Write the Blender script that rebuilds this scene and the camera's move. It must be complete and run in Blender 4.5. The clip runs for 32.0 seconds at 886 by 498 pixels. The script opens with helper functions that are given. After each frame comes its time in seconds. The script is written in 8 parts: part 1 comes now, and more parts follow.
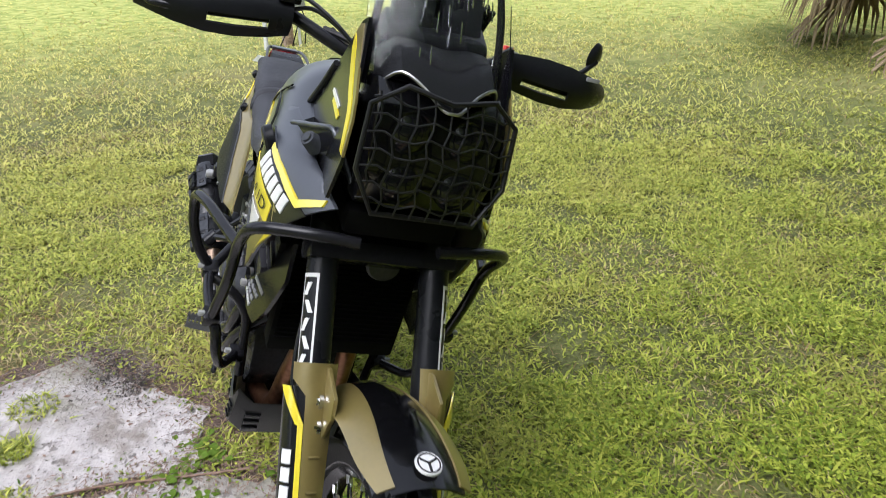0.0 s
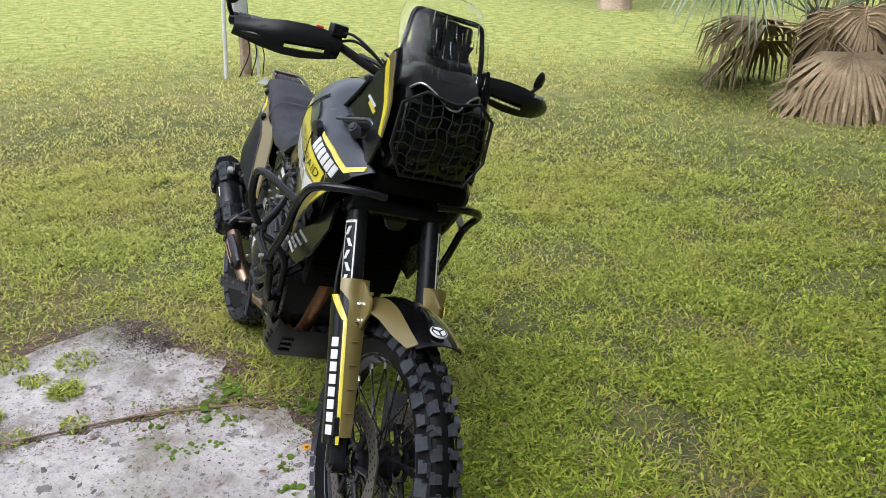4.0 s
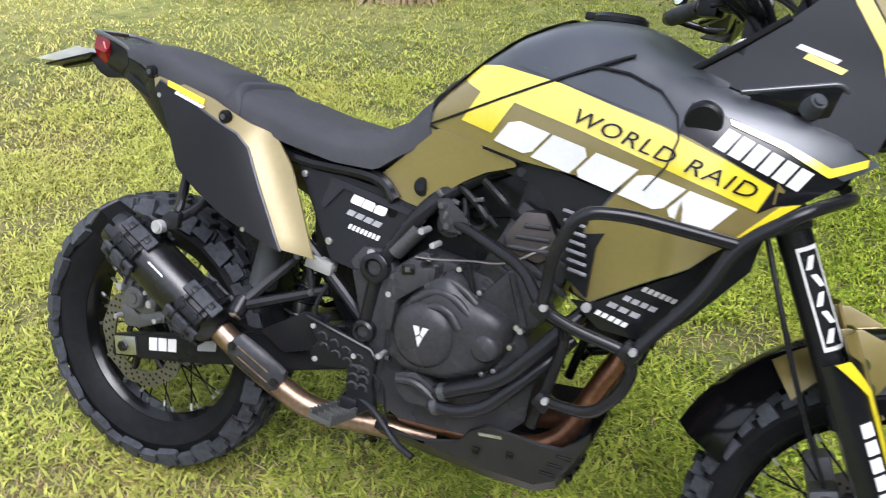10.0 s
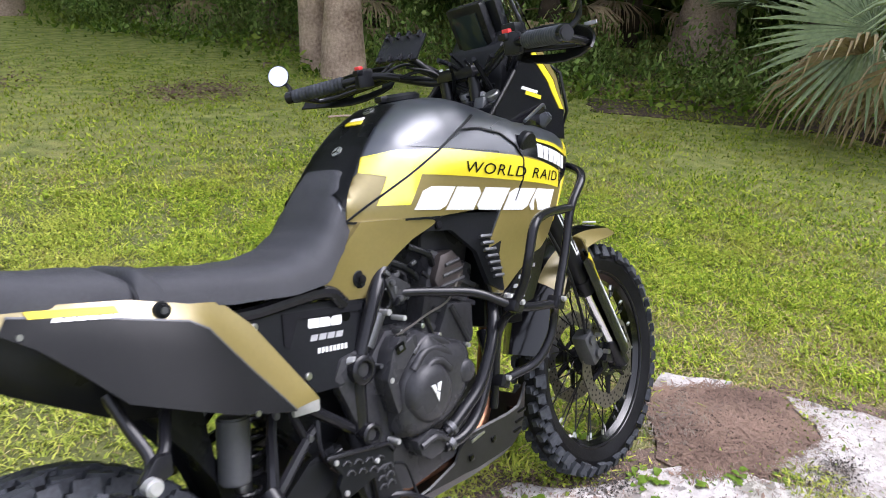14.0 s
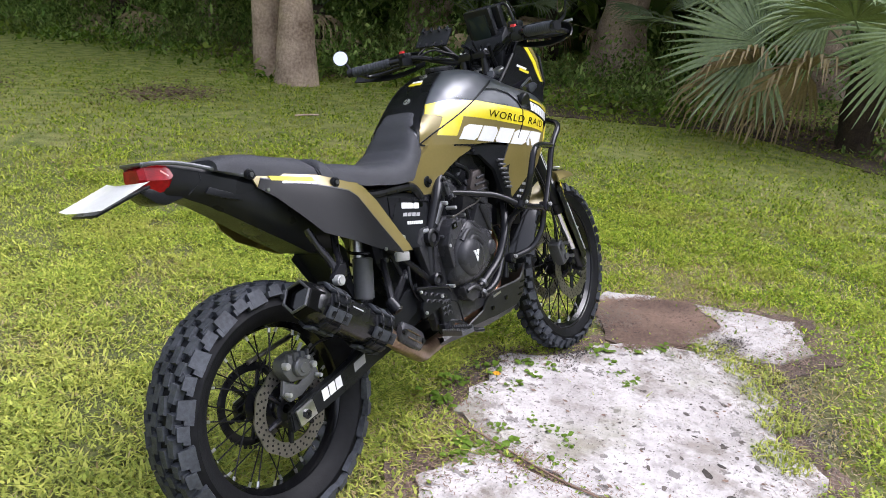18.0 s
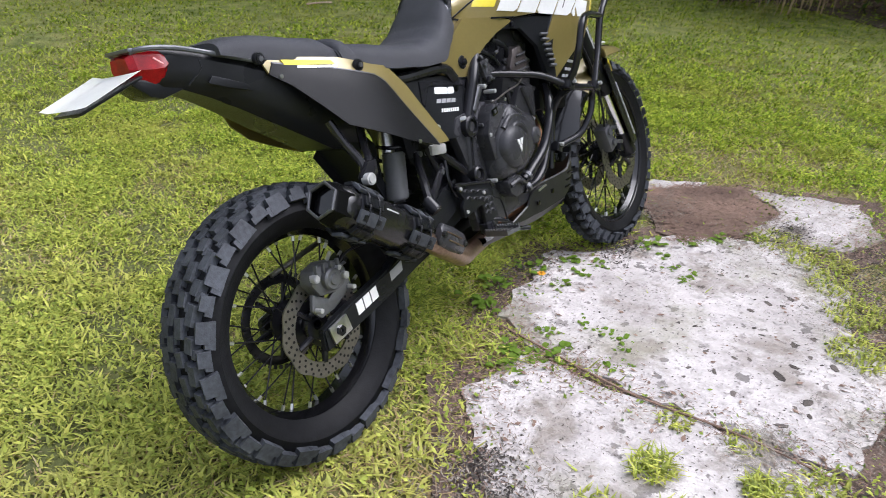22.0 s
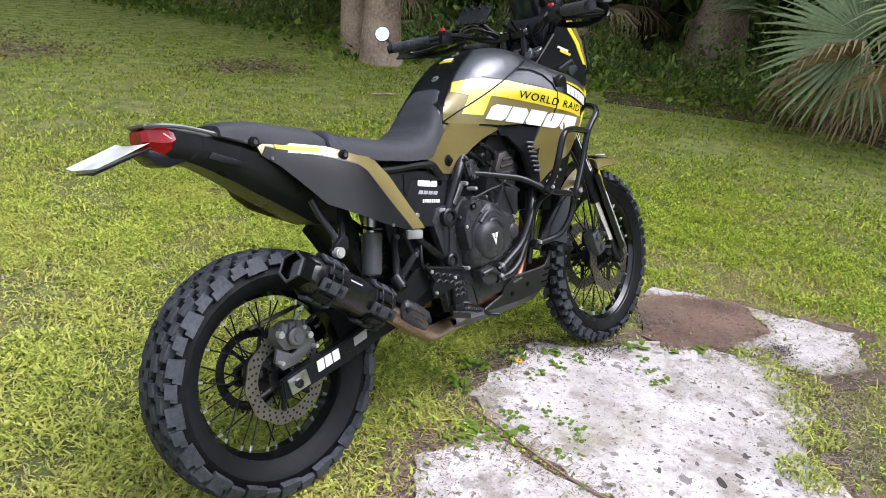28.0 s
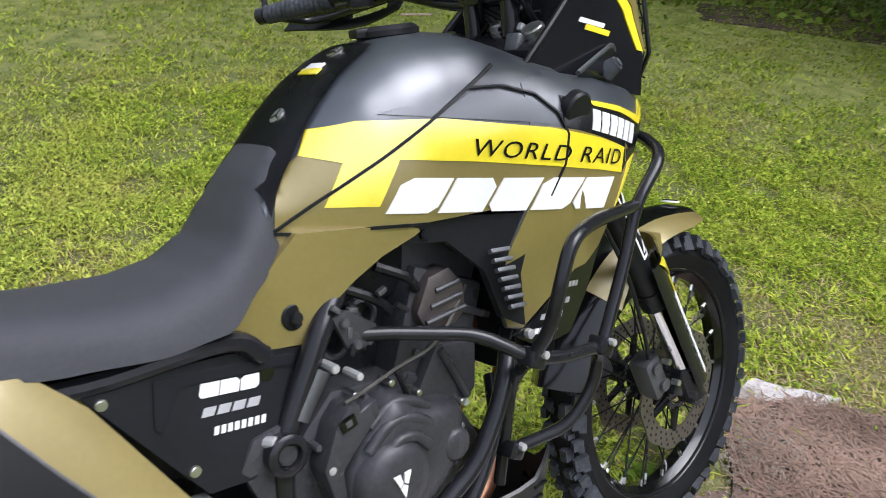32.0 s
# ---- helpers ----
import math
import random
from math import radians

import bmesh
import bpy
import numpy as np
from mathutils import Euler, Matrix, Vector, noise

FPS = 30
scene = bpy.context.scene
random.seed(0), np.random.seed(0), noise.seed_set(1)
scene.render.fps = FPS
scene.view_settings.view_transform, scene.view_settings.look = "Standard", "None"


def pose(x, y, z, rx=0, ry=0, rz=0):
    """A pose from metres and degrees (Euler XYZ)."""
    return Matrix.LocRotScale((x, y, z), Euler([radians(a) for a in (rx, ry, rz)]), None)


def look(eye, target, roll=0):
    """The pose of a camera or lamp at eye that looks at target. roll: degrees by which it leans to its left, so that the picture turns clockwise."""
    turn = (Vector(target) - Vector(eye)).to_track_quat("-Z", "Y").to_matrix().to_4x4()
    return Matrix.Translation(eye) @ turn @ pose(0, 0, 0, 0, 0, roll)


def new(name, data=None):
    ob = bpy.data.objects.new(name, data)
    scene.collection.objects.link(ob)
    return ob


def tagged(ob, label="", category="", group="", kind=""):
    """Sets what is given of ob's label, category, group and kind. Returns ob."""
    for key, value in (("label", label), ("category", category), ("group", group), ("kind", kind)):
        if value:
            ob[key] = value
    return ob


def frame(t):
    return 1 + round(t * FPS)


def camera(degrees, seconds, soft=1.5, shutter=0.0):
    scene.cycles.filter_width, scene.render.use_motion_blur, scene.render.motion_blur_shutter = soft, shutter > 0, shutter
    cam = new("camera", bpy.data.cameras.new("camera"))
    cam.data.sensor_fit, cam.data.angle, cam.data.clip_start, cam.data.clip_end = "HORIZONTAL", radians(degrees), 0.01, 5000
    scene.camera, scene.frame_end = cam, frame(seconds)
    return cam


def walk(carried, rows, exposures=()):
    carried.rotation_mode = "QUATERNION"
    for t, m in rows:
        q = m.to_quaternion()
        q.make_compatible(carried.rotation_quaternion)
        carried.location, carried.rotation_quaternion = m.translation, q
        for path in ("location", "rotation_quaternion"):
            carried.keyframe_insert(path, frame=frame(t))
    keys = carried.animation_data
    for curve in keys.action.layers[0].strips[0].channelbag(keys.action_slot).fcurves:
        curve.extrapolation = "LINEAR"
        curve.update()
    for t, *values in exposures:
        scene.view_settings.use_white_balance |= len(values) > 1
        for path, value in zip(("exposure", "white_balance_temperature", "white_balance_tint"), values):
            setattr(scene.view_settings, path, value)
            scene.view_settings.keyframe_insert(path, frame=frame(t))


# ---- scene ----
cam = camera(58.6, 32.0, soft=0.75, shutter=0.3)
PATH = [
    (0, (2.567, -0.099, 1.464), (0.831, 0.448, 0.634), -1.6),
    (0.5, (2.775, -0.115, 1.466), (1.034, 0.402, 0.628), -1.8),
    (1, (2.91, -0.267, 1.467), (1.177, 0.266, 0.622), -2.0),
    (1.5, (3.048, -0.464, 1.447), (1.347, 0.115, 0.569), -0.3),
    (2, (3.129, -0.483, 1.501), (1.418, 0.181, 0.706), 1.6),
    (2.5, (3.138, -0.445, 1.559), (1.421, 0.264, 0.815), 1.2),
    (4.5, (3.142, -0.455, 1.526), (1.436, 0.266, 0.77), 0.9),
    (5, (3.155, -0.45, 1.498), (1.455, 0.262, 0.721), 0.8),
    (5.5, (3.153, -0.429, 1.467), (1.439, 0.215, 0.663), -0.0),
    (6, (3.081, -0.527, 1.445), (1.38, 0.099, 0.598), -0.5),
    (6.5, (2.967, -0.746, 1.446), (1.424, 0.067, 0.467), -0.4),
    (7, (2.837, -0.802, 1.399), (1.326, 0.021, 0.379), -0.5),
    (7.5, (2.55, -0.762, 1.382), (1.078, 0.141, 0.373), -4.6),
    (8, (2.314, -0.783, 1.401), (0.92, 0.248, 0.404), -3.5),
    (8.5, (1.995, -0.928, 1.361), (0.815, 0.354, 0.378), 1.5),
    (9, (1.763, -0.925, 1.386), (0.767, 0.539, 0.456), 0.2),
    (9.5, (1.478, -1.034, 1.422), (0.625, 0.504, 0.472), 1.8),
    (10, (1.249, -1.203, 1.44), (0.566, 0.423, 0.497), 2.4),
    (10.5, (0.943, -1.15, 1.423), (0.332, 0.498, 0.469), -0.3),
    (11, (0.681, -1.076, 1.457), (0.494, 0.64, 0.447), 4.4),
    (11.5, (0.501, -1.031, 1.444), (0.664, 0.706, 0.467), 5.3),
    (12, (0.492, -0.787, 1.452), (0.823, 0.969, 0.554), -4.1),
    (12.5, (0.265, -0.66, 1.399), (1.328, 0.799, 0.536), 3.5),
    (13, (0.062, -0.644, 1.411), (1.36, 0.576, 0.501), 6.3),
    (13.5, (-0.103, -0.871, 1.413), (1.235, 0.324, 0.529), 5.6),
    (14, (-0.341, -1.036, 1.457), (1.079, 0.19, 0.763), 3.7),
    (14.5, (-0.637, -1.119, 1.423), (0.794, 0.094, 0.729), 3.6),
    (15, (-0.803, -1.274, 1.415), (0.631, -0.083, 0.691), 4.5),
    (15.5, (-0.957, -1.367, 1.434), (0.491, -0.163, 0.761), 4.2),
    (17.5, (-1.299, -1.379, 1.452), (0.261, -0.292, 0.83), 4.9),
    (18, (-1.287, -1.386, 1.438), (0.268, -0.305, 0.795), 4.8),
    (18.5, (-1.284, -1.379, 1.426), (0.266, -0.311, 0.749), 4.5),
    (19, (-1.291, -1.372, 1.405), (0.258, -0.328, 0.691), 4.3),
    (19.5, (-1.297, -1.343, 1.402), (0.249, -0.318, 0.656), 4.1),
    (20, (-1.307, -1.304, 1.389), (0.232, -0.292, 0.607), 3.8),
    (20.5, (-1.313, -1.271, 1.381), (0.216, -0.271, 0.568), 3.8),
    (21, (-1.3, -1.264, 1.377), (0.219, -0.261, 0.548), 3.7),
    (21.5, (-1.256, -1.25, 1.373), (0.24, -0.239, 0.513), 3.4),
    (22, (-1.115, -1.202, 1.344), (0.332, -0.149, 0.45), 2.2),
    (22.5, (-1.016, -1.174, 1.374), (0.307, 0.035, 0.488), 0.5),
    (23, (-0.974, -1.169, 1.399), (0.353, 0.105, 0.614), 1.6),
    (23.5, (-0.959, -1.177, 1.415), (0.373, 0.117, 0.672), 2.0),
    (24, (-0.991, -1.212, 1.416), (0.344, 0.088, 0.69), 2.7),
    (24.5, (-1.116, -1.258, 1.417), (0.268, -0.016, 0.683), 4.1),
    (25, (-1.242, -1.297, 1.419), (0.231, -0.18, 0.656), 5.3),
    (25.5, (-1.24, -1.38, 1.452), (0.249, -0.273, 0.707), 5.9),
    (27.5, (-1.125, -1.548, 1.449), (0.301, -0.324, 0.768), 6.4),
    (28, (-1.119, -1.544, 1.431), (0.285, -0.302, 0.734), 6.2),
    (28.5, (-1.078, -1.499, 1.427), (0.317, -0.278, 0.676), 6.2),
    (29, (-1.042, -1.476, 1.411), (0.346, -0.269, 0.626), 5.9),
    (29.5, (-0.968, -1.382, 1.392), (0.399, -0.161, 0.592), 5.4),
    (30, (-0.826, -1.191, 1.397), (0.548, 0.005, 0.573), 5.0),
    (30.5, (-0.519, -1.145, 1.356), (0.864, 0.041, 0.532), 3.5),
    (31, (-0.226, -1.058, 1.435), (1.084, 0.17, 0.555), 4.1),
    (31.5, (-0.044, -0.826, 1.438), (1.276, 0.39, 0.557), 4.5),
    (32, (0.211, -0.725, 1.432), (1.409, 0.568, 0.486), 4.9),
]
walk(cam, [(t, look(eye, target, roll)) for t, eye, target, roll in PATH], exposures=[(0.0, 0.82, 5950, 15), (3.0, 0.60, 5950, 15), (7.0, 0.58, 5950, 15), (10.0, 1.14, 5950, 16), (12.0, 1.18, 5950, 17), (14.0, 1.44, 5950, 19), (18.0, 1.20, 5950, 18), (21.5, 1.08, 5950, 17), (23.0, 1.10, 5950, 16), (24.3, 1.28, 5950, 17), (28.0, 1.24, 5950, 17), (30.0, 1.12, 5950, 15), (32.0, 1.22, 5950, 15)])

# ---- light ----
world = bpy.data.worlds.new("world")
scene.world = world
world.use_nodes = True
wn, wl = world.node_tree.nodes, world.node_tree.links
sky = wn.new("ShaderNodeTexSky")
sky.sky_type, sky.sun_disc = "NISHITA", False
sky.sun_elevation, sky.sun_rotation = radians(60), radians(140)
sky.air_density, sky.dust_density, sky.ozone_density = 1.6, 4.0, 1.0
soft_sky = wn.new("ShaderNodeHueSaturation")
soft_sky.inputs["Saturation"].default_value = 0.3
wl.new(sky.outputs[0], soft_sky.inputs["Color"])
wl.new(soft_sky.outputs[0], wn["Background"].inputs[0])
wn["Background"].inputs[1].default_value = 0.14
sun_data = bpy.data.lights.new("sun", "SUN")
sun_data.energy, sun_data.angle, sun_data.color = 1.4, radians(50), (1.0, 0.98, 0.95)
sun = new("sun", sun_data)
sun.matrix_world = look((6.4, -7.7, 17.3), (0, 0, 0))

# ---- materials ----
MATS = {}


def mat(name, color, rough=0.6, metal=0.0, vary=0.12, scale=40.0, bump=0.15, bump_scale=250.0, color2=None, coat=0.0, spec=0.5, coat_ior=1.5, coat_rough=0.09, per_object=0.0, coords="Object", bump_dist=0.002):
    """A procedural surface: base colour with wear at two scales, roughness variation and fine relief."""
    if name in MATS:
        return MATS[name]
    m = bpy.data.materials.new(name)
    m.use_nodes = True
    n, l = m.node_tree.nodes, m.node_tree.links
    b = n["Principled BSDF"]
    tc = n.new("ShaderNodeTexCoord")
    big, small = n.new("ShaderNodeTexNoise"), n.new("ShaderNodeTexNoise")
    big.inputs["Scale"].default_value, big.inputs["Detail"].default_value = scale * 0.2, 6
    small.inputs["Scale"].default_value, small.inputs["Detail"].default_value = scale * 3, 4
    for t in (big, small):
        l.new(tc.outputs[coords], t.inputs["Vector"])
    mix = n.new("ShaderNodeMixRGB")
    c2 = color2 or tuple(min(1, c * (1 + 2.2 * vary)) for c in color)
    lo = tuple(c * (1 - vary) for c in color)
    mix.inputs[1].default_value, mix.inputs[2].default_value = (*lo, 1), (*c2, 1)
    add = n.new("ShaderNodeMath")
    add.operation = "MULTIPLY_ADD"
    l.new(small.outputs[0], add.inputs[0])
    add.inputs[1].default_value = 0.6
    l.new(big.outputs[0], add.inputs[2])
    ramp = n.new("ShaderNodeMapRange")
    ramp.inputs[1].default_value, ramp.inputs[2].default_value = 0.5, 1.1
    l.new(add.outputs[0], ramp.inputs[0])
    l.new(ramp.outputs[0], mix.inputs[0])
    out = mix.outputs[0]
    if per_object:
        info = n.new("ShaderNodeObjectInfo")
        hsv = n.new("ShaderNodeHueSaturation")
        mr = n.new("ShaderNodeMapRange")
        mr.inputs[3].default_value, mr.inputs[4].default_value = 1 - per_object, 1 + per_object
        l.new(info.outputs["Random"], mr.inputs[0])
        l.new(mr.outputs[0], hsv.inputs["Value"])
        l.new(out, hsv.inputs["Color"])
        out = hsv.outputs[0]
    l.new(out, b.inputs["Base Color"])
    rr = n.new("ShaderNodeMapRange")
    rr.inputs[3].default_value, rr.inputs[4].default_value = max(0.03, rough - 0.08), min(1, rough + 0.1)
    l.new(big.outputs[0], rr.inputs[0])
    l.new(rr.outputs[0], b.inputs["Roughness"])
    b.inputs["Metallic"].default_value = metal
    b.inputs["Specular IOR Level"].default_value = spec
    if coat:
        b.inputs["Coat Weight"].default_value, b.inputs["Coat Roughness"].default_value = coat, coat_rough
        b.inputs["Coat IOR"].default_value = coat_ior
    if bump:
        fine, bp = n.new("ShaderNodeTexNoise"), n.new("ShaderNodeBump")
        fine.inputs["Scale"].default_value, fine.inputs["Detail"].default_value = bump_scale, 3
        l.new(tc.outputs[coords], fine.inputs["Vector"])
        bp.inputs["Strength"].default_value, bp.inputs["Distance"].default_value = bump, bump_dist
        l.new(fine.outputs[0], bp.inputs["Height"])
        l.new(bp.outputs[0], b.inputs["Normal"])
    MATS[name] = m
    return m


def glassy(name, color, rough=0.02, alpha=0.25):
    m = bpy.data.materials.new(name)
    m.use_nodes = True
    b = m.node_tree.nodes["Principled BSDF"]
    b.inputs["Base Color"].default_value = (*color, 1)
    b.inputs["Roughness"].default_value, b.inputs["Transmission Weight"].default_value = rough, 1 - alpha
    b.inputs["IOR"].default_value = 1.2
    return m


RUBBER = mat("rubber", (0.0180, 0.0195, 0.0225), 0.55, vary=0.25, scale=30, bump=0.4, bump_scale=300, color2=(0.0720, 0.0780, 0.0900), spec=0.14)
BLACK = mat("black_plastic", (0.008, 0.0085, 0.010), 0.28, vary=0.2, bump=0.15, bump_scale=900, spec=0.2)
SATIN = mat("satin_black_metal", (0.011, 0.011, 0.013), 0.16, vary=0.2, bump=0.06, spec=0.28)
GLOSS = mat("gloss_black", (0.003, 0.003, 0.0035), 0.12, vary=0.1, bump=0.02, spec=0.45)
ENGINE = mat("engine_black", (0.028, 0.028, 0.031), 0.26, vary=0.25, bump=0.2, bump_scale=1100, spec=0.26)
DARKGREY = mat("dark_grey_paint", (0.040, 0.045, 0.056), 0.36, 0.3, vary=0.06, bump=0.02, coat=0.9, coat_ior=1.55, coat_rough=0.32)
MATTGREY = mat("matt_black_film", (0.006, 0.0062, 0.007), 0.38, vary=0.1, bump=0.2, bump_scale=1500, spec=0.2)
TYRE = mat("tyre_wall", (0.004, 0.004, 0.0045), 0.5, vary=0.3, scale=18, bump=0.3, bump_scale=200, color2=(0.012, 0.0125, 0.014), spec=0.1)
OLIVE = mat("olive_gold_paint", (0.22, 0.172, 0.055), 0.34, 0.4, vary=0.05, bump=0.02, coat=1.0, coat_ior=1.65, coat_rough=0.26)
YELLOW = mat("yellow_vinyl", (0.720, 0.594, 0.013), 0.3, vary=0.05, bump=0.02, coat=1.0, coat_ior=2.3, coat_rough=0.22)
WHITE = mat("white_vinyl", (0.666, 0.666, 0.657), 0.32, vary=0.05, bump=0.02, coat=0.6)
INK = mat("black_vinyl", (0.006, 0.006, 0.008), 0.2, vary=0.1, bump=0.02)
GREYVINYL = mat("grey_vinyl", (0.270, 0.270, 0.279), 0.35, vary=0.08, bump=0.02)
SEAT = mat("seat_vinyl", (0.040, 0.041, 0.047), 0.52, vary=0.12, scale=60, bump=0.5, bump_scale=1400, spec=0.22)
ALU = mat("bare_aluminium", (0.5, 0.5, 0.5), 0.32, 1.0, vary=0.15, bump=0.1)
CHROME = mat("chrome", (0.75, 0.75, 0.76), 0.14, 1.0, vary=0.06, bump=0.02)
STEEL = mat("brushed_steel", (0.20, 0.185, 0.17), 0.42, 1.0, vary=0.2, bump=0.15)
CASTALU = mat("cast_grey", (0.09, 0.092, 0.098), 0.45, 0.7, vary=0.2, bump=0.3, bump_scale=800)
HEADER = mat("heated_steel", (0.20, 0.085, 0.045), 0.36, 0.9, vary=0.4, scale=25, bump=0.1, color2=(0.42, 0.22, 0.13))
PIPE = mat("bronzed_steel", (0.26, 0.17, 0.11), 0.33, 0.9, vary=0.35, scale=30, bump=0.1, color2=(0.45, 0.33, 0.24))
SKID = mat("skid_plate_metal", (0.012, 0.012, 0.012), 0.36, 0.1, vary=0.3, scale=20, bump=0.2)
MESHBLK = mat("guard_black", (0.004, 0.004, 0.0045), 0.4, vary=0.2, bump=0.05)
RED = mat("red_lens", (0.17, 0.003, 0.005), 0.12, vary=0.5, scale=160, bump=0.15, bump_scale=160, spec=0.3)
REDSW = mat("red_switch", (0.6, 0.03, 0.03), 0.4, vary=0.1, bump=0.05)
MIRROR = mat("mirror_glass", (0.85, 0.87, 0.88), 0.03, 1.0, vary=0.01, bump=0.0)
LENS = mat("lamp_lens", (0.004, 0.004, 0.005), 0.03, vary=0.0, bump=0.0, spec=0.6)
SILVER = mat("worn_silver", (0.40, 0.40, 0.40), 0.42, 0.5, vary=0.15, bump=0.15)
CALIPER = mat("caliper_grey", (0.10, 0.102, 0.106), 0.42, 0.5, vary=0.2, bump=0.25, bump_scale=800)
SCREEN = glassy("clear_screen", (0.97, 0.98, 0.97), 0.0, 0.0)
DISPLAY = mat("display_glass", (0.015, 0.022, 0.022), 0.12, vary=0.1, bump=0.0, spec=0.3)
PLATE = mat("number_plate", (0.88, 0.89, 0.86), 0.55, vary=0.05, bump=0.05)



def concrete():
    """Pale weathered concrete: mossy stains, brown dirt, dark specks and pitted relief."""
    m = bpy.data.materials.new("weathered_concrete")
    m.use_nodes = True
    n, l = m.node_tree.nodes, m.node_tree.links
    b = n["Principled BSDF"]
    tc = n.new("ShaderNodeTexCoord")
    out = None
    layers = ((3.0, 8, 0.35, 0.66, (0.357, 0.328, 0.311), (0.539, 0.506, 0.490), 1.0), (13.0, 4, 0.615, 0.64, None, (0.124, 0.112, 0.104), 0.8), (26.0, 8, 0.50, 0.68, None, (0.299, 0.274, 0.261), 0.85), (5.5, 10, 0.52, 0.64, None, (0.216, 0.187, 0.158), 0.75), (2.2, 10, 0.54, 0.66, None, (0.249, 0.241, 0.166), 0.6), (70.0, 5, 0.60, 0.68, None, (0.133, 0.116, 0.108), 0.75))
    heights = []
    for k, (scale, detail, lo, hi, base, tone, amount) in enumerate(layers):
        nz, mr, mix = n.new("ShaderNodeTexNoise"), n.new("ShaderNodeMapRange"), n.new("ShaderNodeMixRGB")
        shift = n.new("ShaderNodeVectorMath")
        shift.inputs[1].default_value = (k * 3.7, k * 1.9, k * 0.7)
        l.new(tc.outputs["Object"], shift.inputs[0])
        nz.inputs["Scale"].default_value, nz.inputs["Detail"].default_value, nz.inputs["Roughness"].default_value = scale, detail, 0.62
        l.new(shift.outputs[0], nz.inputs["Vector"])
        mr.inputs[1].default_value, mr.inputs[2].default_value, mr.inputs[4].default_value = lo, hi, amount
        l.new(nz.outputs[0], mr.inputs[0])
        l.new(mr.outputs[0], mix.inputs[0])
        if base:
            mix.inputs[1].default_value = (*base, 1)
        else:
            l.new(out, mix.inputs[1])
        mix.inputs[2].default_value = (*tone, 1)
        out = mix.outputs[0]
        heights.append(nz.outputs[0])
    l.new(out, b.inputs["Base Color"])
    b.inputs["Roughness"].default_value, b.inputs["Specular IOR Level"].default_value = 0.95, 0.2
    prev = None
    for h, dist in ((heights[2], 0.012), (heights[5], 0.004)):
        bp = n.new("ShaderNodeBump")
        bp.inputs["Strength"].default_value, bp.inputs["Distance"].default_value = 0.9, dist
        l.new(h, bp.inputs["Height"])
        if prev:
            l.new(prev, bp.inputs["Normal"])
        prev = bp.outputs[0]
    l.new(prev, b.inputs["Normal"])
    return m


CONCRETE = concrete()
DIRT = mat("brown_litter", (0.052, 0.034, 0.026), 0.95, vary=0.5, scale=24, bump=1.0, bump_scale=120, color2=(0.176, 0.120, 0.092), bump_dist=0.01)
NEEDLE = mat("dry_needles", (0.160, 0.096, 0.068), 0.9, vary=0.4, scale=20, bump=0.0, color2=(0.288, 0.192, 0.144))
SHALE = mat("dark_chips", (0.05, 0.044, 0.04), 0.9, vary=0.3, scale=60, bump=0.6, bump_scale=160, color2=(0.14, 0.12, 0.105), spec=0.2, per_object=0.4)
BARK = mat("palm_bark", (0.3744, 0.2405, 0.1755), 0.95, vary=0.5, scale=9, bump=1.0, bump_scale=40, color2=(0.7722, 0.5850, 0.4680), bump_dist=0.02)
STRAW = mat("dead_frond", (0.331, 0.223, 0.122), 0.7, vary=0.35, scale=12, bump=0.2, color2=(0.562, 0.432, 0.259), per_object=0.2)
FROND = mat("palm_frond", (0.173, 0.238, 0.108), 0.34, vary=0.3, scale=8, bump=0.1, color2=(0.346, 0.418, 0.230), per_object=0.25)


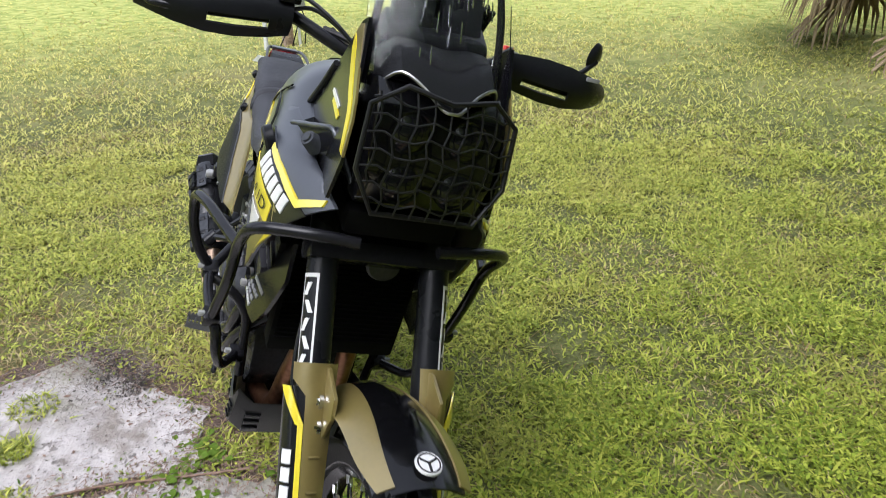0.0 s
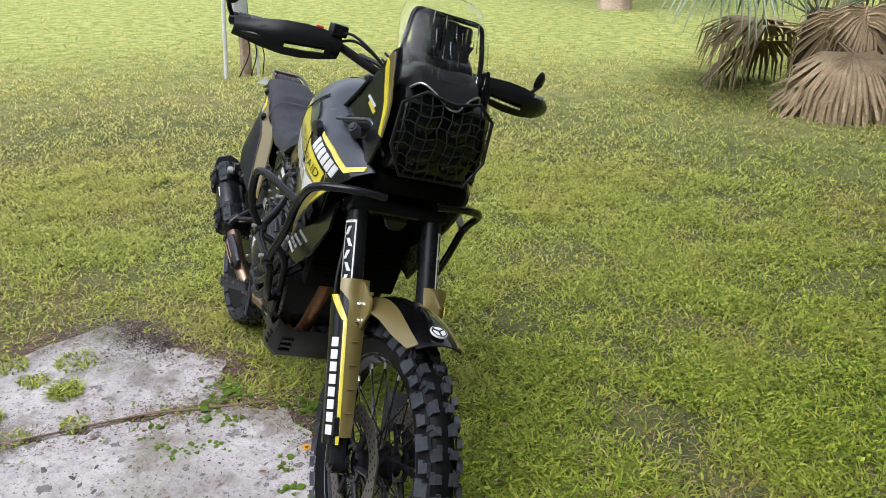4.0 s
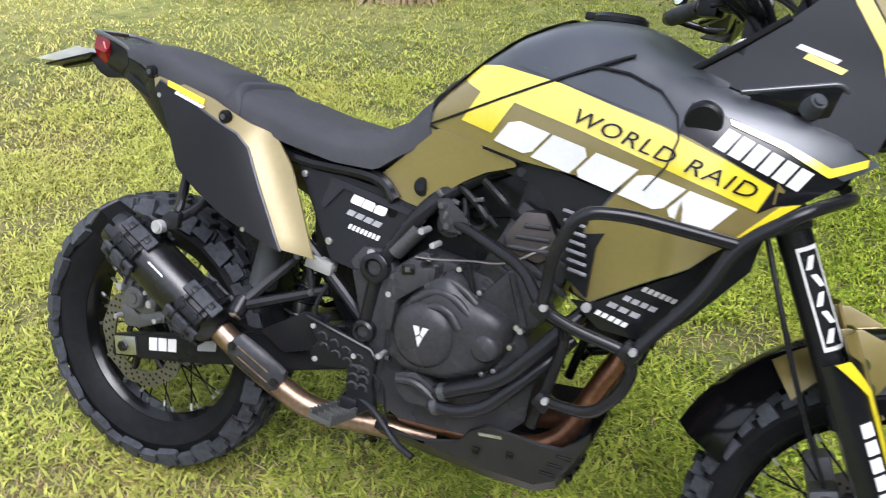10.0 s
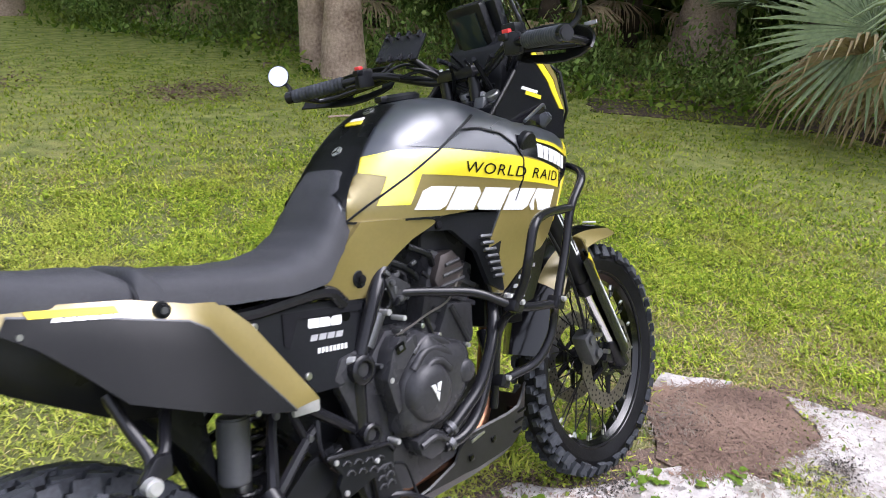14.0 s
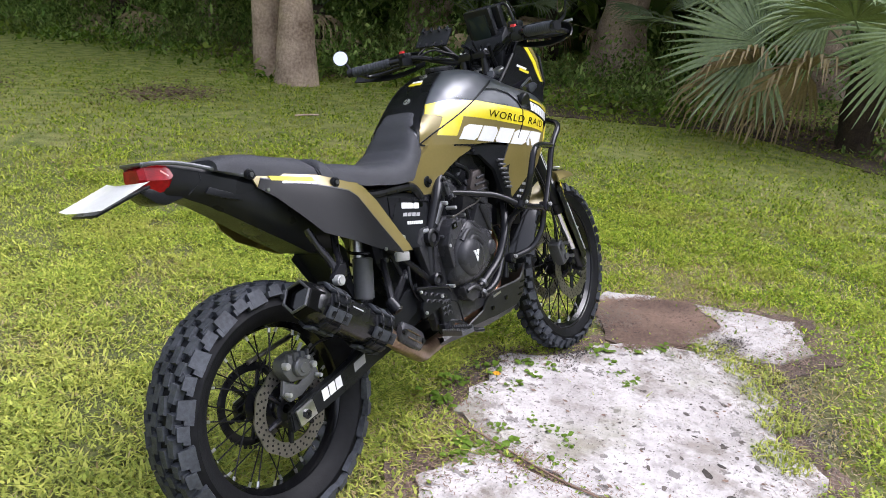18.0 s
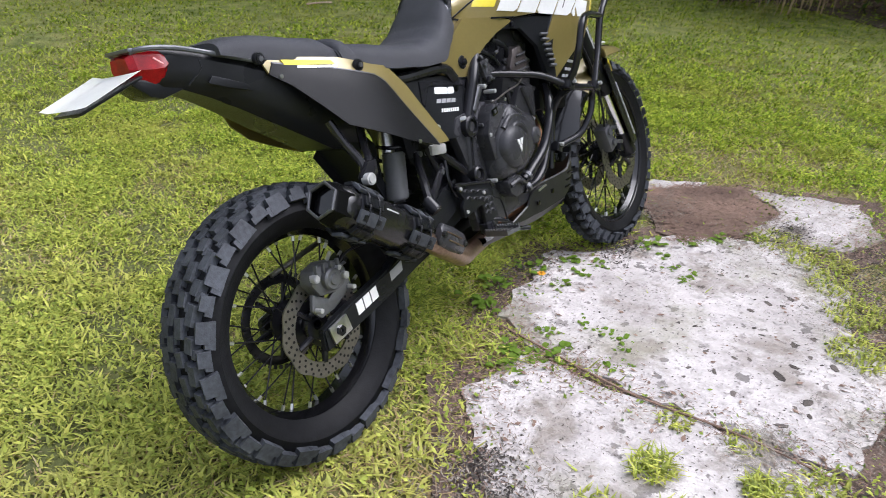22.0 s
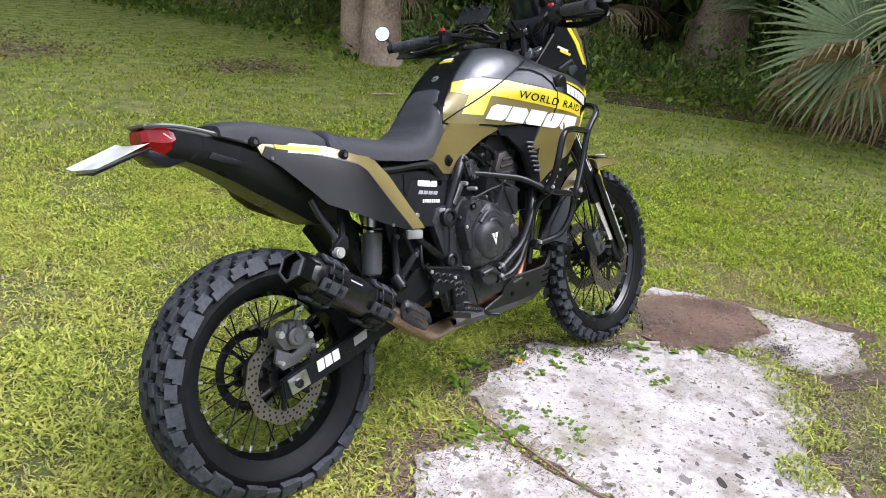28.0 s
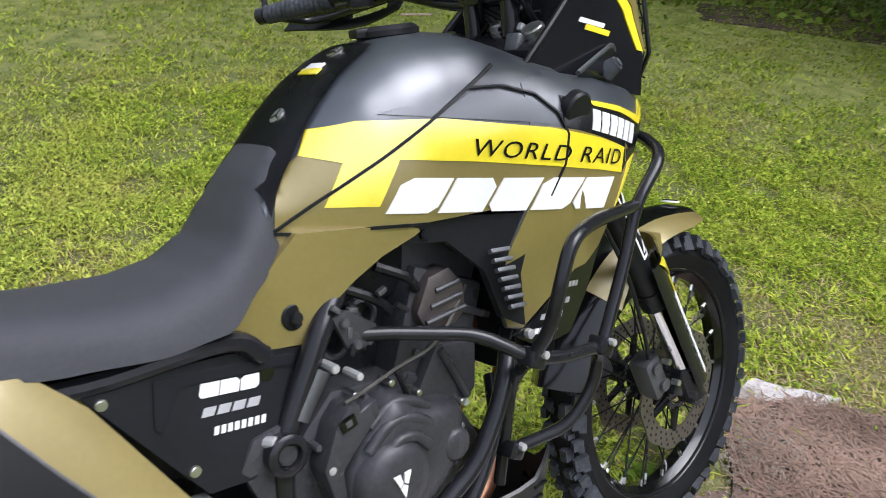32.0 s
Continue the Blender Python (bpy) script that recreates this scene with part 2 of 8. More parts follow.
def blade_mat(name, low, mid, high, patch, sheen=0.55, dry=None):
    """Foliage whose colour changes from blade to blade and drifts over metres."""
    m = bpy.data.materials.new(name)
    m.use_nodes = True
    n, l = m.node_tree.nodes, m.node_tree.links
    b = n["Principled BSDF"]
    g, tc, nz = n.new("ShaderNodeNewGeometry"), n.new("ShaderNodeTexCoord"), n.new("ShaderNodeTexNoise")
    nz.inputs["Scale"].default_value, nz.inputs["Detail"].default_value = 1.3, 5
    l.new(tc.outputs["Object"], nz.inputs["Vector"])
    r1 = n.new("ShaderNodeValToRGB")
    r1.color_ramp.elements[0].color, r1.color_ramp.elements[1].color = (*low, 1), (*high, 1)
    e = r1.color_ramp.elements.new(0.55)
    e.color = (*mid, 1)
    l.new(g.outputs["Random Per Island"], r1.inputs[0])
    mr, mix = n.new("ShaderNodeMapRange"), n.new("ShaderNodeMixRGB")
    mr.inputs[1].default_value, mr.inputs[2].default_value = 0.5, 0.72
    mr.inputs[4].default_value = 0.75
    l.new(nz.outputs[0], mr.inputs[0])
    l.new(mr.outputs[0], mix.inputs[0])
    l.new(r1.outputs[0], mix.inputs[1])
    mix.inputs[2].default_value = (*patch, 1)
    clump, cm, mix3 = n.new("ShaderNodeTexNoise"), n.new("ShaderNodeMapRange"), n.new("ShaderNodeMixRGB")
    clump.inputs["Scale"].default_value, clump.inputs["Detail"].default_value = 7.0, 4
    l.new(tc.outputs["Object"], clump.inputs["Vector"])
    cm.inputs[1].default_value, cm.inputs[2].default_value, cm.inputs[4].default_value = 0.52, 0.68, 0.4
    l.new(clump.outputs[0], cm.inputs[0])
    l.new(cm.outputs[0], mix3.inputs[0])
    l.new(mix.outputs[0], mix3.inputs[1])
    mix3.inputs[2].default_value = (low[0] * 2.0, low[1] * 1.65, low[2] * 1.6, 1)
    mix = mix3
    if dry:
        sep, dry_light_drift, add, mix2 = n.new("ShaderNodeSeparateXYZ"), n.new("ShaderNodeMapRange"), n.new("ShaderNodeMixRGB"), n.new("ShaderNodeMath")
        l.new(tc.outputs["Object"], sep.inputs[0])
        # paler dry colour towards -x, which also paints in the brighter light of that side
        dry_light_drift.inputs[1].default_value, dry_light_drift.inputs[2].default_value = 2.0, -5.0
        dry_light_drift.inputs[4].default_value = 1.3
        spread = n.new("ShaderNodeMapRange")
        spread.inputs[3].default_value = 0.4
        l.new(g.outputs["Random Per Island"], spread.inputs[0])
        l.new(sep.outputs[0], dry_light_drift.inputs[0])
        mix2.operation = "MULTIPLY"
        l.new(dry_light_drift.outputs[0], mix2.inputs[0])
        l.new(spread.outputs[0], mix2.inputs[1])
        l.new(mix2.outputs[0], add.inputs[0])
        l.new(mix.outputs[0], add.inputs[1])
        add.inputs[2].default_value = (*dry, 1)
        mix = add
    l.new(mix.outputs[0], b.inputs["Base Color"])
    b.inputs["Roughness"].default_value = sheen
    b.inputs["Specular IOR Level"].default_value = 0.16
    thin, both_sides = n.new("ShaderNodeBsdfTranslucent"), n.new("ShaderNodeMixShader")
    l.new(mix.outputs[0], thin.inputs["Color"])
    both_sides.inputs[0].default_value = 0.35
    l.new(b.outputs[0], both_sides.inputs[1])
    l.new(thin.outputs[0], both_sides.inputs[2])
    l.new(both_sides.outputs[0], n["Material Output"].inputs[0])
    return m


GRASS = blade_mat("grass_blade", (0.0856, 0.1350, 0.0132), (0.2889, 0.3900, 0.0264), (0.5671, 0.6000, 0.0825), (0.3959, 0.3650, 0.0935), dry=(0.680, 0.620, 0.230))
LEAFY = blade_mat("lawn_leaf", (0.0803, 0.1500, 0.0110), (0.2675, 0.3900, 0.0242), (0.5564, 0.6000, 0.0825), (0.3745, 0.4000, 0.0550), 0.5, (0.640, 0.600, 0.190))
STRAWGRASS = blade_mat("dry_grass", (0.213, 0.156, 0.074), (0.410, 0.328, 0.164), (0.590, 0.508, 0.295), (0.295, 0.205, 0.107))
WEEDM = blade_mat("weed_leaf", (0.057, 0.115, 0.011), (0.164, 0.262, 0.029), (0.344, 0.426, 0.074), (0.246, 0.279, 0.049))
UNDER = blade_mat("undergrowth_leaf", (0.0635, 0.1148, 0.0243), (0.2147, 0.3402, 0.0756), (0.5049, 0.6318, 0.1890), (0.1890, 0.1647, 0.0756))


def lawn_soil():
    m = bpy.data.materials.new("lawn_soil")
    m.use_nodes = True
    n, l = m.node_tree.nodes, m.node_tree.links
    b = n["Principled BSDF"]
    tc = n.new("ShaderNodeTexCoord")
    a, c, f = (n.new("ShaderNodeTexNoise") for _ in range(3))
    for t, s in ((a, 0.5), (c, 6.0), (f, 70.0)):
        t.inputs["Scale"].default_value, t.inputs["Detail"].default_value = s, 6
        l.new(tc.outputs["Object"], t.inputs["Vector"])
    r = n.new("ShaderNodeValToRGB")
    els = r.color_ramp.elements
    els[0].position, els[0].color = 0.3, (0.040, 0.044, 0.014, 1)
    els[1].position, els[1].color = 0.75, (0.224, 0.208, 0.068, 1)
    e = els.new(0.52)
    e.color = (0.112, 0.124, 0.034, 1)
    add = n.new("ShaderNodeMath")
    add.operation = "MULTIPLY_ADD"
    add.inputs[1].default_value = 0.45
    l.new(f.outputs[0], add.inputs[0])
    half = n.new("ShaderNodeMath")
    half.operation = "MULTIPLY"
    half.inputs[1].default_value = 0.55
    l.new(c.outputs[0], half.inputs[0])
    l.new(half.outputs[0], add.inputs[2])
    l.new(add.outputs[0], r.inputs[0])
    mix, mr = n.new("ShaderNodeMixRGB"), n.new("ShaderNodeMapRange")
    mr.inputs[1].default_value, mr.inputs[2].default_value, mr.inputs[4].default_value = 0.5, 0.7, 0.6
    l.new(a.outputs[0], mr.inputs[0])
    l.new(mr.outputs[0], mix.inputs[0])
    l.new(r.outputs[0], mix.inputs[1])
    mix.inputs[2].default_value = (0.208, 0.160, 0.080, 1)
    away, mr2, turf = n.new("ShaderNodeVectorMath"), n.new("ShaderNodeMapRange"), n.new("ShaderNodeMixRGB")
    away.operation = "LENGTH"
    l.new(tc.outputs["Object"], away.inputs[0])
    mr2.inputs[1].default_value, mr2.inputs[2].default_value, mr2.inputs[4].default_value = 3.5, 9.0, 0.95
    l.new(away.outputs["Value"], mr2.inputs[0])
    l.new(mr2.outputs[0], turf.inputs[0])
    l.new(mix.outputs[0], turf.inputs[1])
    sward = n.new("ShaderNodeValToRGB")
    sward.color_ramp.elements[0].position, sward.color_ramp.elements[0].color = 0.36, (0.235, 0.300, 0.055, 1)
    sward.color_ramp.elements[1].position, sward.color_ramp.elements[1].color = 0.64, (0.500, 0.510, 0.150, 1)
    l.new(c.outputs[0], sward.inputs[0])
    l.new(sward.outputs[0], turf.inputs[2])
    l.new(turf.outputs[0], b.inputs["Base Color"])
    b.inputs["Roughness"].default_value = 0.95
    bp = n.new("ShaderNodeBump")
    bp.inputs["Strength"].default_value, bp.inputs["Distance"].default_value = 0.9, 0.02
    l.new(f.outputs[0], bp.inputs["Height"])
    l.new(bp.outputs[0], b.inputs["Normal"])
    return m


SOIL = lawn_soil()


# ---- building helpers ----
def part(name, bm, material, parent=None, label="", smooth=35):
    """Links a bmesh as one mesh object under a thing or part."""
    me = bpy.data.meshes.new(name)
    bmesh.ops.recalc_face_normals(bm, faces=bm.faces)
    bm.to_mesh(me)
    bm.free()
    me.materials.append(material)
    if smooth:
        me.polygons.foreach_set("use_smooth", [True] * len(me.polygons))
        me.set_sharp_from_angle(angle=radians(smooth))
    ob = new(name, me)
    if parent is not None:
        ob.parent = parent
    if label:
        tagged(ob, label=label)
    return ob


def mesh_np(name, verts, faces, material, parent=None):
    """Many small faces at once, all with the same number of corners."""
    verts, faces = np.asarray(verts, np.float32), np.asarray(faces, np.int32)
    me = bpy.data.meshes.new(name)
    me.vertices.add(len(verts))
    me.vertices.foreach_set("co", verts.ravel())
    k = faces.shape[1]
    me.loops.add(faces.size)
    me.loops.foreach_set("vertex_index", faces.ravel())
    me.polygons.add(len(faces))
    me.polygons.foreach_set("loop_start", np.arange(0, faces.size, k, dtype=np.int32))
    me.update(calc_edges=True)
    me.materials.append(material)
    ob = new(name, me)
    if parent is not None:
        ob.parent = parent
    return ob


def thing(name, label, category, m=None, group="", kind=""):
    ob = new(name)
    ob.empty_display_size = 0.05
    if m is not None:
        ob.matrix_world = m
    return tagged(ob, label, category, group, kind)


def box(bm, c, size, rot=None, bevel=0.0):
    m = Matrix.Translation(c) @ (rot or Matrix()) @ Matrix.Diagonal((*size, 1))
    r = bmesh.ops.create_cube(bm, size=1, matrix=m)
    if bevel:
        es = list({e for v in r["verts"] for e in v.link_edges})
        bmesh.ops.bevel(bm, geom=es, offset=bevel, segments=2, affect="EDGES", profile=0.6)
    return bm


def aim(a, b):
    """The turn that takes z to the way from a to b."""
    return (Vector(b) - Vector(a)).to_track_quat("Z", "Y").to_matrix().to_4x4()


def rod(bm, a, b, r, r2=None, seg=12, bevel=0.0):
    a, b = Vector(a), Vector(b)
    m = Matrix.Translation((a + b) / 2) @ aim(a, b)
    res = bmesh.ops.create_cone(bm, cap_ends=True, segments=seg, radius1=r, radius2=r if r2 is None else r2, depth=(b - a).length, matrix=m)
    if bevel:
        es = [e for e in {e for v in res["verts"] for e in v.link_edges} if len([f for f in e.link_faces if len(f.verts) > 4]) == 1]
        bmesh.ops.bevel(bm, geom=es, offset=bevel, segments=2, affect="EDGES")
    return bm


def smooth_line(pts, steps=6):
    """A rounded line through points (Catmull-Rom)."""
    p = [Vector(q) for q in pts]
    p = [2 * p[0] - p[1], *p, 2 * p[-1] - p[-2]]
    out = []
    for i in range(1, len(p) - 2):
        for k in range(steps):
            t = k / steps
            a, b, c, d = p[i - 1], p[i], p[i + 1], p[i + 2]
            out.append(0.5 * (2 * b + (c - a) * t + (2 * a - 5 * b + 4 * c - d) * t * t + (3 * b - a - 3 * c + d) * t**3))
    return out + [p[-2]]


def bent(pts, fillet=0.04, steps=5):
    """Straight runs with rounded corners, as bent tube has."""
    p = [Vector(q) for q in pts]
    out = [p[0]]
    for a, b, c in zip(p, p[1:], p[2:]):
        d = min(fillet, (b - a).length * 0.45, (c - b).length * 0.45)
        s, e = b + (a - b).normalized() * d, b + (c - b).normalized() * d
        out += [s * (1 - t) ** 2 + b * 2 * t * (1 - t) + e * t * t for t in (k / steps for k in range(steps + 1))]
    return out + [p[-1]]


def tube(bm, line, r, seg=10, closed=False):
    """A round tube along a line; r may be one radius or one for each point."""
    line = [Vector(q) for q in line]
    rs = r if isinstance(r, (list, tuple)) else [r] * len(line)
    rings, up = [], Vector((0.13, 0.21, 1)).normalized()
    for i, p in enumerate(line):
        a, b = (line[i - 1], line[(i + 1) % len(line)]) if closed else (line[max(i - 1, 0)], line[min(i + 1, len(line) - 1)])
        t = (b - a).normalized()
        u = (up - up.dot(t) * t).normalized()
        v = t.cross(u)
        up = u
        rings.append([bm.verts.new(p + rs[i] * (math.cos(k * math.tau / seg) * u + math.sin(k * math.tau / seg) * v)) for k in range(seg)])
    pairs = list(zip(rings, rings[1:])) + ([(rings[-1], rings[0])] if closed else [])
    for a, b in pairs:
        for k in range(seg):
            bm.faces.new((a[k], a[(k + 1) % seg], b[(k + 1) % seg], b[k]))
    if not closed:
        bm.faces.new(rings[0][::-1])
        bm.faces.new(rings[-1])
    return bm


def lathe(bm, profile, seg=48, m=None, close=True):
    """Turns a profile of (radius, y) about the y axis."""
    rings, m = [], m or Matrix()
    for k in range(seg):
        a = k * math.tau / seg
        rings.append([bm.verts.new(m @ Vector((r * math.cos(a), y, r * math.sin(a)))) for r, y in profile])
    n = len(profile)
    for a, b in zip(rings, rings[1:] + rings[:1]):
        for i in range(n if close else n - 1):
            j = (i + 1) % n
            bm.faces.new((a[i], a[j], b[j], b[i]))
    return bm


def loft(bm, sections, cap=True):
    """Joins rings with the same number of points."""
    rings = [[bm.verts.new(Vector(p)) for p in s] for s in sections]
    n = len(rings[0])
    for a, b in zip(rings, rings[1:]):
        for i in range(n):
            bm.faces.new((a[i], a[(i + 1) % n], b[(i + 1) % n], b[i]))
    if cap:
        bm.faces.new(rings[0][::-1])
        bm.faces.new(rings[-1])
    return bm


def sheet(poly, skin, off, thick, step=0.025, flip=1):
    """A panel: an outline in x and z laid on skin(x, z) -> half width, off metres proud, with thickness. flip=-1 puts it on the right side."""
    bm = bmesh.new()
    f = bm.faces.new([bm.verts.new((x, 0, z)) for x, z in poly])
    xs, zs = [p[0] for p in poly], [p[1] for p in poly]
    for lo, hi, no, ax in ((min(xs), max(xs), (1, 0, 0), 0), (min(zs), max(zs), (0, 0, 1), 2)):
        k = math.ceil((hi - lo) / step)
        for i in range(1, k):
            co = [0, 0, 0]
            co[ax] = lo + (hi - lo) * i / k
            bmesh.ops.bisect_plane(bm, geom=bm.verts[:] + bm.edges[:] + bm.faces[:], plane_co=co, plane_no=no, dist=1e-6)
    front = bm.faces[:]
    outer = {v: None for v in bm.verts}
    res = bmesh.ops.extrude_face_region(bm, geom=front)
    inner = [v for v in res["geom"] if isinstance(v, bmesh.types.BMVert)]
    for v in outer:
        v.co.y = flip * (skin(v.co.x, v.co.z) + off)
    for v in inner:
        v.co.y = flip * (skin(v.co.x, v.co.z) + off - thick)
    return bm


def prism(poly, y0, y1, bevel=0.0):
    """An outline in x and z, solid from y0 to y1."""
    bm = bmesh.new()
    bm.faces.new([bm.verts.new((x, y0, z)) for x, z in poly])
    r = bmesh.ops.extrude_face_region(bm, geom=bm.faces[:])
    for v in r["geom"]:
        if isinstance(v, bmesh.types.BMVert):
            v.co.y = y1
    if bevel:
        bmesh.ops.bevel(bm, geom=bm.edges[:], offset=bevel, segments=2, affect="EDGES", profile=0.6)
    return bm


def lerp_table(x, table):
    if x <= table[0][0]:
        return table[0][1]
    for (a, u), (b, v) in zip(table, table[1:]):
        if x <= b:
            t = (x - a) / (b - a)
            t = t * t * (3 - 2 * t) * 0.5 + t * 0.5
            return u + (v - u) * t
    return table[-1][1]


# ---- the ground ----
def ground_sheet():
    bm = bmesh.new()
    xs = sorted({*[-400, -120, -40, -20], *[i * 0.5 - 12 for i in range(61)], *[30, 60, 150, 400]})
    grid = [[bm.verts.new((x, y, 0)) for y in xs] for x in xs]
    for a, b in zip(grid, grid[1:]):
        for i in range(len(xs) - 1):
            bm.faces.new((a[i], b[i], b[i + 1], a[i + 1]))
    for v in bm.verts:
        far = max(0, math.hypot(v.co.x - 0.8, v.co.y) - 3)
        v.co.z = -0.014 - min(1, far / 6) * 0.006 + min(1, far / 6) * 0.012 * noise.noise((v.co.x * 0.25, v.co.y * 0.25, 3.1))
    return tagged(part("ground", bm, SOIL), "mown green lawn with yellowed patches", "ground", kind="structure")


ground_sheet()

SLABS = [
    [(-0.08, -0.6), (0.1, -0.47), (0.38, -0.2), (0.66, -0.24), (0.655, -0.49), (0.69, -1.12), (0.45, -1.2), (0.16, -1.1)],
    [(0.69, -0.24), (0.79, -0.06), (1.05, 0.0), (1.32, 0.06), (1.4, -0.08), (1.72, -0.22), (1.9, -0.42), (1.98, -0.68), (1.74, -0.9), (1.4, -1.02), (1.28, -1.2), (0.72, -1.14), (0.685, -0.49)],
    [(1.96, -0.44), (2.27, -0.53), (2.47, -0.34), (2.62, -0.78), (2.3, -0.92), (2.05, -0.82)],
    [(2.14, 0.05), (2.3, 0.06), (2.42, -0.14), (2.3, -0.12)],
]


def ragged(poly, amp, step, seed):
    out = []
    for (ax, ay), (bx, by) in zip(poly, poly[1:] + poly[:1]):
        k = max(2, int(math.hypot(bx - ax, by - ay) / step))
        for i in range(k):
            x, y = ax + (bx - ax) * i / k, ay + (by - ay) * i / k
            out.append((x + amp * noise.noise((x * 14, y * 14, seed)), y + amp * noise.noise((x * 14, y * 14, seed + 9))))
    return out


def slab(name, poly, z, thick, material, parent, amp=0.035, seed=1.0):
    bm = bmesh.new()
    f = bm.faces.new([bm.verts.new((x, y, z)) for x, y in ragged(poly, amp, 0.04, seed)])
    r = bmesh.ops.extrude_face_region(bm, geom=[f])
    vs = [v for v in r["geom"] if isinstance(v, bmesh.types.BMVert)]
    for v in vs:
        v.co.z = z - thick
    return part(name, bm, material, parent, smooth=0)


pavement = thing("pavement", "broken whitish weathered concrete slab level with the lawn", "pavement", kind="structure")
for i, p in enumerate(SLABS[:3]):
    mx, my = sum(q[0] for q in p) / len(p), sum(q[1] for q in p) / len(p)
    rim = [(q[0] + 0.13 * (q[0] - mx) / math.hypot(q[0] - mx, q[1] - my), q[1] + 0.13 * (q[1] - my) / math.hypot(q[0] - mx, q[1] - my)) for q in p]
    tagged(slab("dirt_margin", rim, -0.003 - 0.001 * i, 0.02, DIRT, None, 0.045, 20.0 + i), "strip of bare brown dirt along the concrete", "dirt", kind="stuff")
for i, p in enumerate(SLABS):
    slab("slab", p, 0.006, 0.03, CONCRETE, pavement, seed=i * 3.7)
tagged(slab("dirt_patch", [(1.98, -0.02), (2.16, 0.03), (2.34, -0.1), (2.46, -0.3), (2.26, -0.52), (1.93, -0.47), (1.74, -0.38), (1.72, -0.24)], 0.004, 0.02, DIRT, None, 0.05, 4.4), "bare patch of brown dirt and pine straw", "dirt patch", kind="stuff")


def inside(x, y, poly):
    hit = np.zeros(len(x), bool)
    for (ax, ay), (bx, by) in zip(poly, poly[1:] + poly[:1]):
        cross = (ay > y) != (by > y)
        with np.errstate(divide="ignore", invalid="ignore"):
            hit ^= cross & (x < (bx - ax) * (y - ay) / (by - ay + 1e-12) + ax)
    return hit


BARE = SLABS + [[(1.98, -0.02), (2.16, 0.03), (2.34, -0.1), (2.46, -0.3), (2.26, -0.52), (1.93, -0.47), (1.72, -0.3)]]


def grass_field(name, n, centre, r0, r1, h, w, material, label, seed, lean=0.9, keep=None, crowd=1.0):
    """Blades scattered over a ring, denser towards its middle as crowd grows, each a bent strip of two faces."""
    rng = np.random.default_rng(seed)
    r = r0 + (r1 - r0) * rng.random(n) ** (0.5 + 0.5 * crowd) if crowd > 0 else np.sqrt(rng.uniform(r0**2, r1**2, n))
    a = rng.uniform(0, math.tau, n)
    x, y = centre[0] + r * np.cos(a), centre[1] + r * np.sin(a)
    bare = np.zeros(n, bool)
    for p in BARE:
        bare |= inside(x, y, p)
    ok = ~bare | (rng.random(n) < 0.015)
    if keep is not None:
        ok &= keep(x, y, rng)
    x, y = x[ok], y[ok]
    n = len(x)
    hh, ww = h * rng.uniform(0.45, 1.3, n) * (0.6 + 0.8 * patches(x, y, 0.22, 5)), w * rng.uniform(0.6, 1.3, n)
    t = rng.uniform(0, math.tau, n)
    ll = rng.uniform(0.25, lean, n) * hh
    dx, dy = np.cos(t), np.sin(t)
    base = np.stack([x, y, np.full(n, -0.015)], 1)
    side = np.stack([-dy * ww / 2, dx * ww / 2, np.zeros(n)], 1)
    mid = base + np.stack([dx * ll * 0.35, dy * ll * 0.35, hh * 0.62], 1)
    tip = base + np.stack([dx * ll, dy * ll, hh * rng.uniform(0.75, 1.0, n)], 1)
    v = np.stack([base - side, base + side, mid + side, mid - side, tip], 1).reshape(-1, 3)
    i = np.arange(n)[:, None] * 5
    f = np.concatenate([i + [0, 1, 2], i + [0, 2, 3], i + [3, 2, 4]], 0)
    return tagged(mesh_np(name, v, f, material), label, "grass", kind="stuff")


def patches(x, y, size, seed):
    """Soft random patches of about that size, 0 to 1, over the plan."""
    g = np.random.default_rng(seed).random((64, 64))
    total, weight = 0.0, 0.0
    for k in range(3):
        u, v = x / size * 2**k + 31.7 * k, y / size * 2**k + 17.3 * k
        i, j = np.floor(u).astype(int), np.floor(v).astype(int)
        fu, fv = u - i, v - j
        fu, fv = fu * fu * (3 - 2 * fu), fv * fv * (3 - 2 * fv)
        c = [g[(i + p) % 64, (j + q) % 64] for p, q in ((0, 0), (1, 0), (0, 1), (1, 1))]
        total = total + 0.55**k * ((c[0] * (1 - fu) + c[1] * fu) * (1 - fv) + (c[2] * (1 - fu) + c[3] * fu) * fv)
        weight += 0.55**k
    return np.clip((total / weight - 0.25) * 2.0, 0, 1)


def thin_edge(x, y, rng):
    """Clumped growth, sparser close to the concrete."""
    d = np.minimum(np.hypot((x - 0.75) / 1.15, (y + 0.62) / 0.75), np.hypot((x - 2.1) / 0.75, (y + 0.42) / 0.75))
    lump = patches(x, y, 0.22, 5)
    bare = np.clip((-0.45 - y) / 0.3, 0, 1)
    grown = (1 - bare) * np.clip(0.5 + (d - 0.8) * 1.6, 0.2, 1.0) + bare * np.clip(0.10 + (d - 1.0) * 1.1, 0.05, 1.0)
    grown = grown * (0.35 + 0.85 * lump)
    return worn_shade_spots(x, y, rng, (4.6, 2.4)) & (rng.random(len(x)) < grown)


_r = random.Random(77)
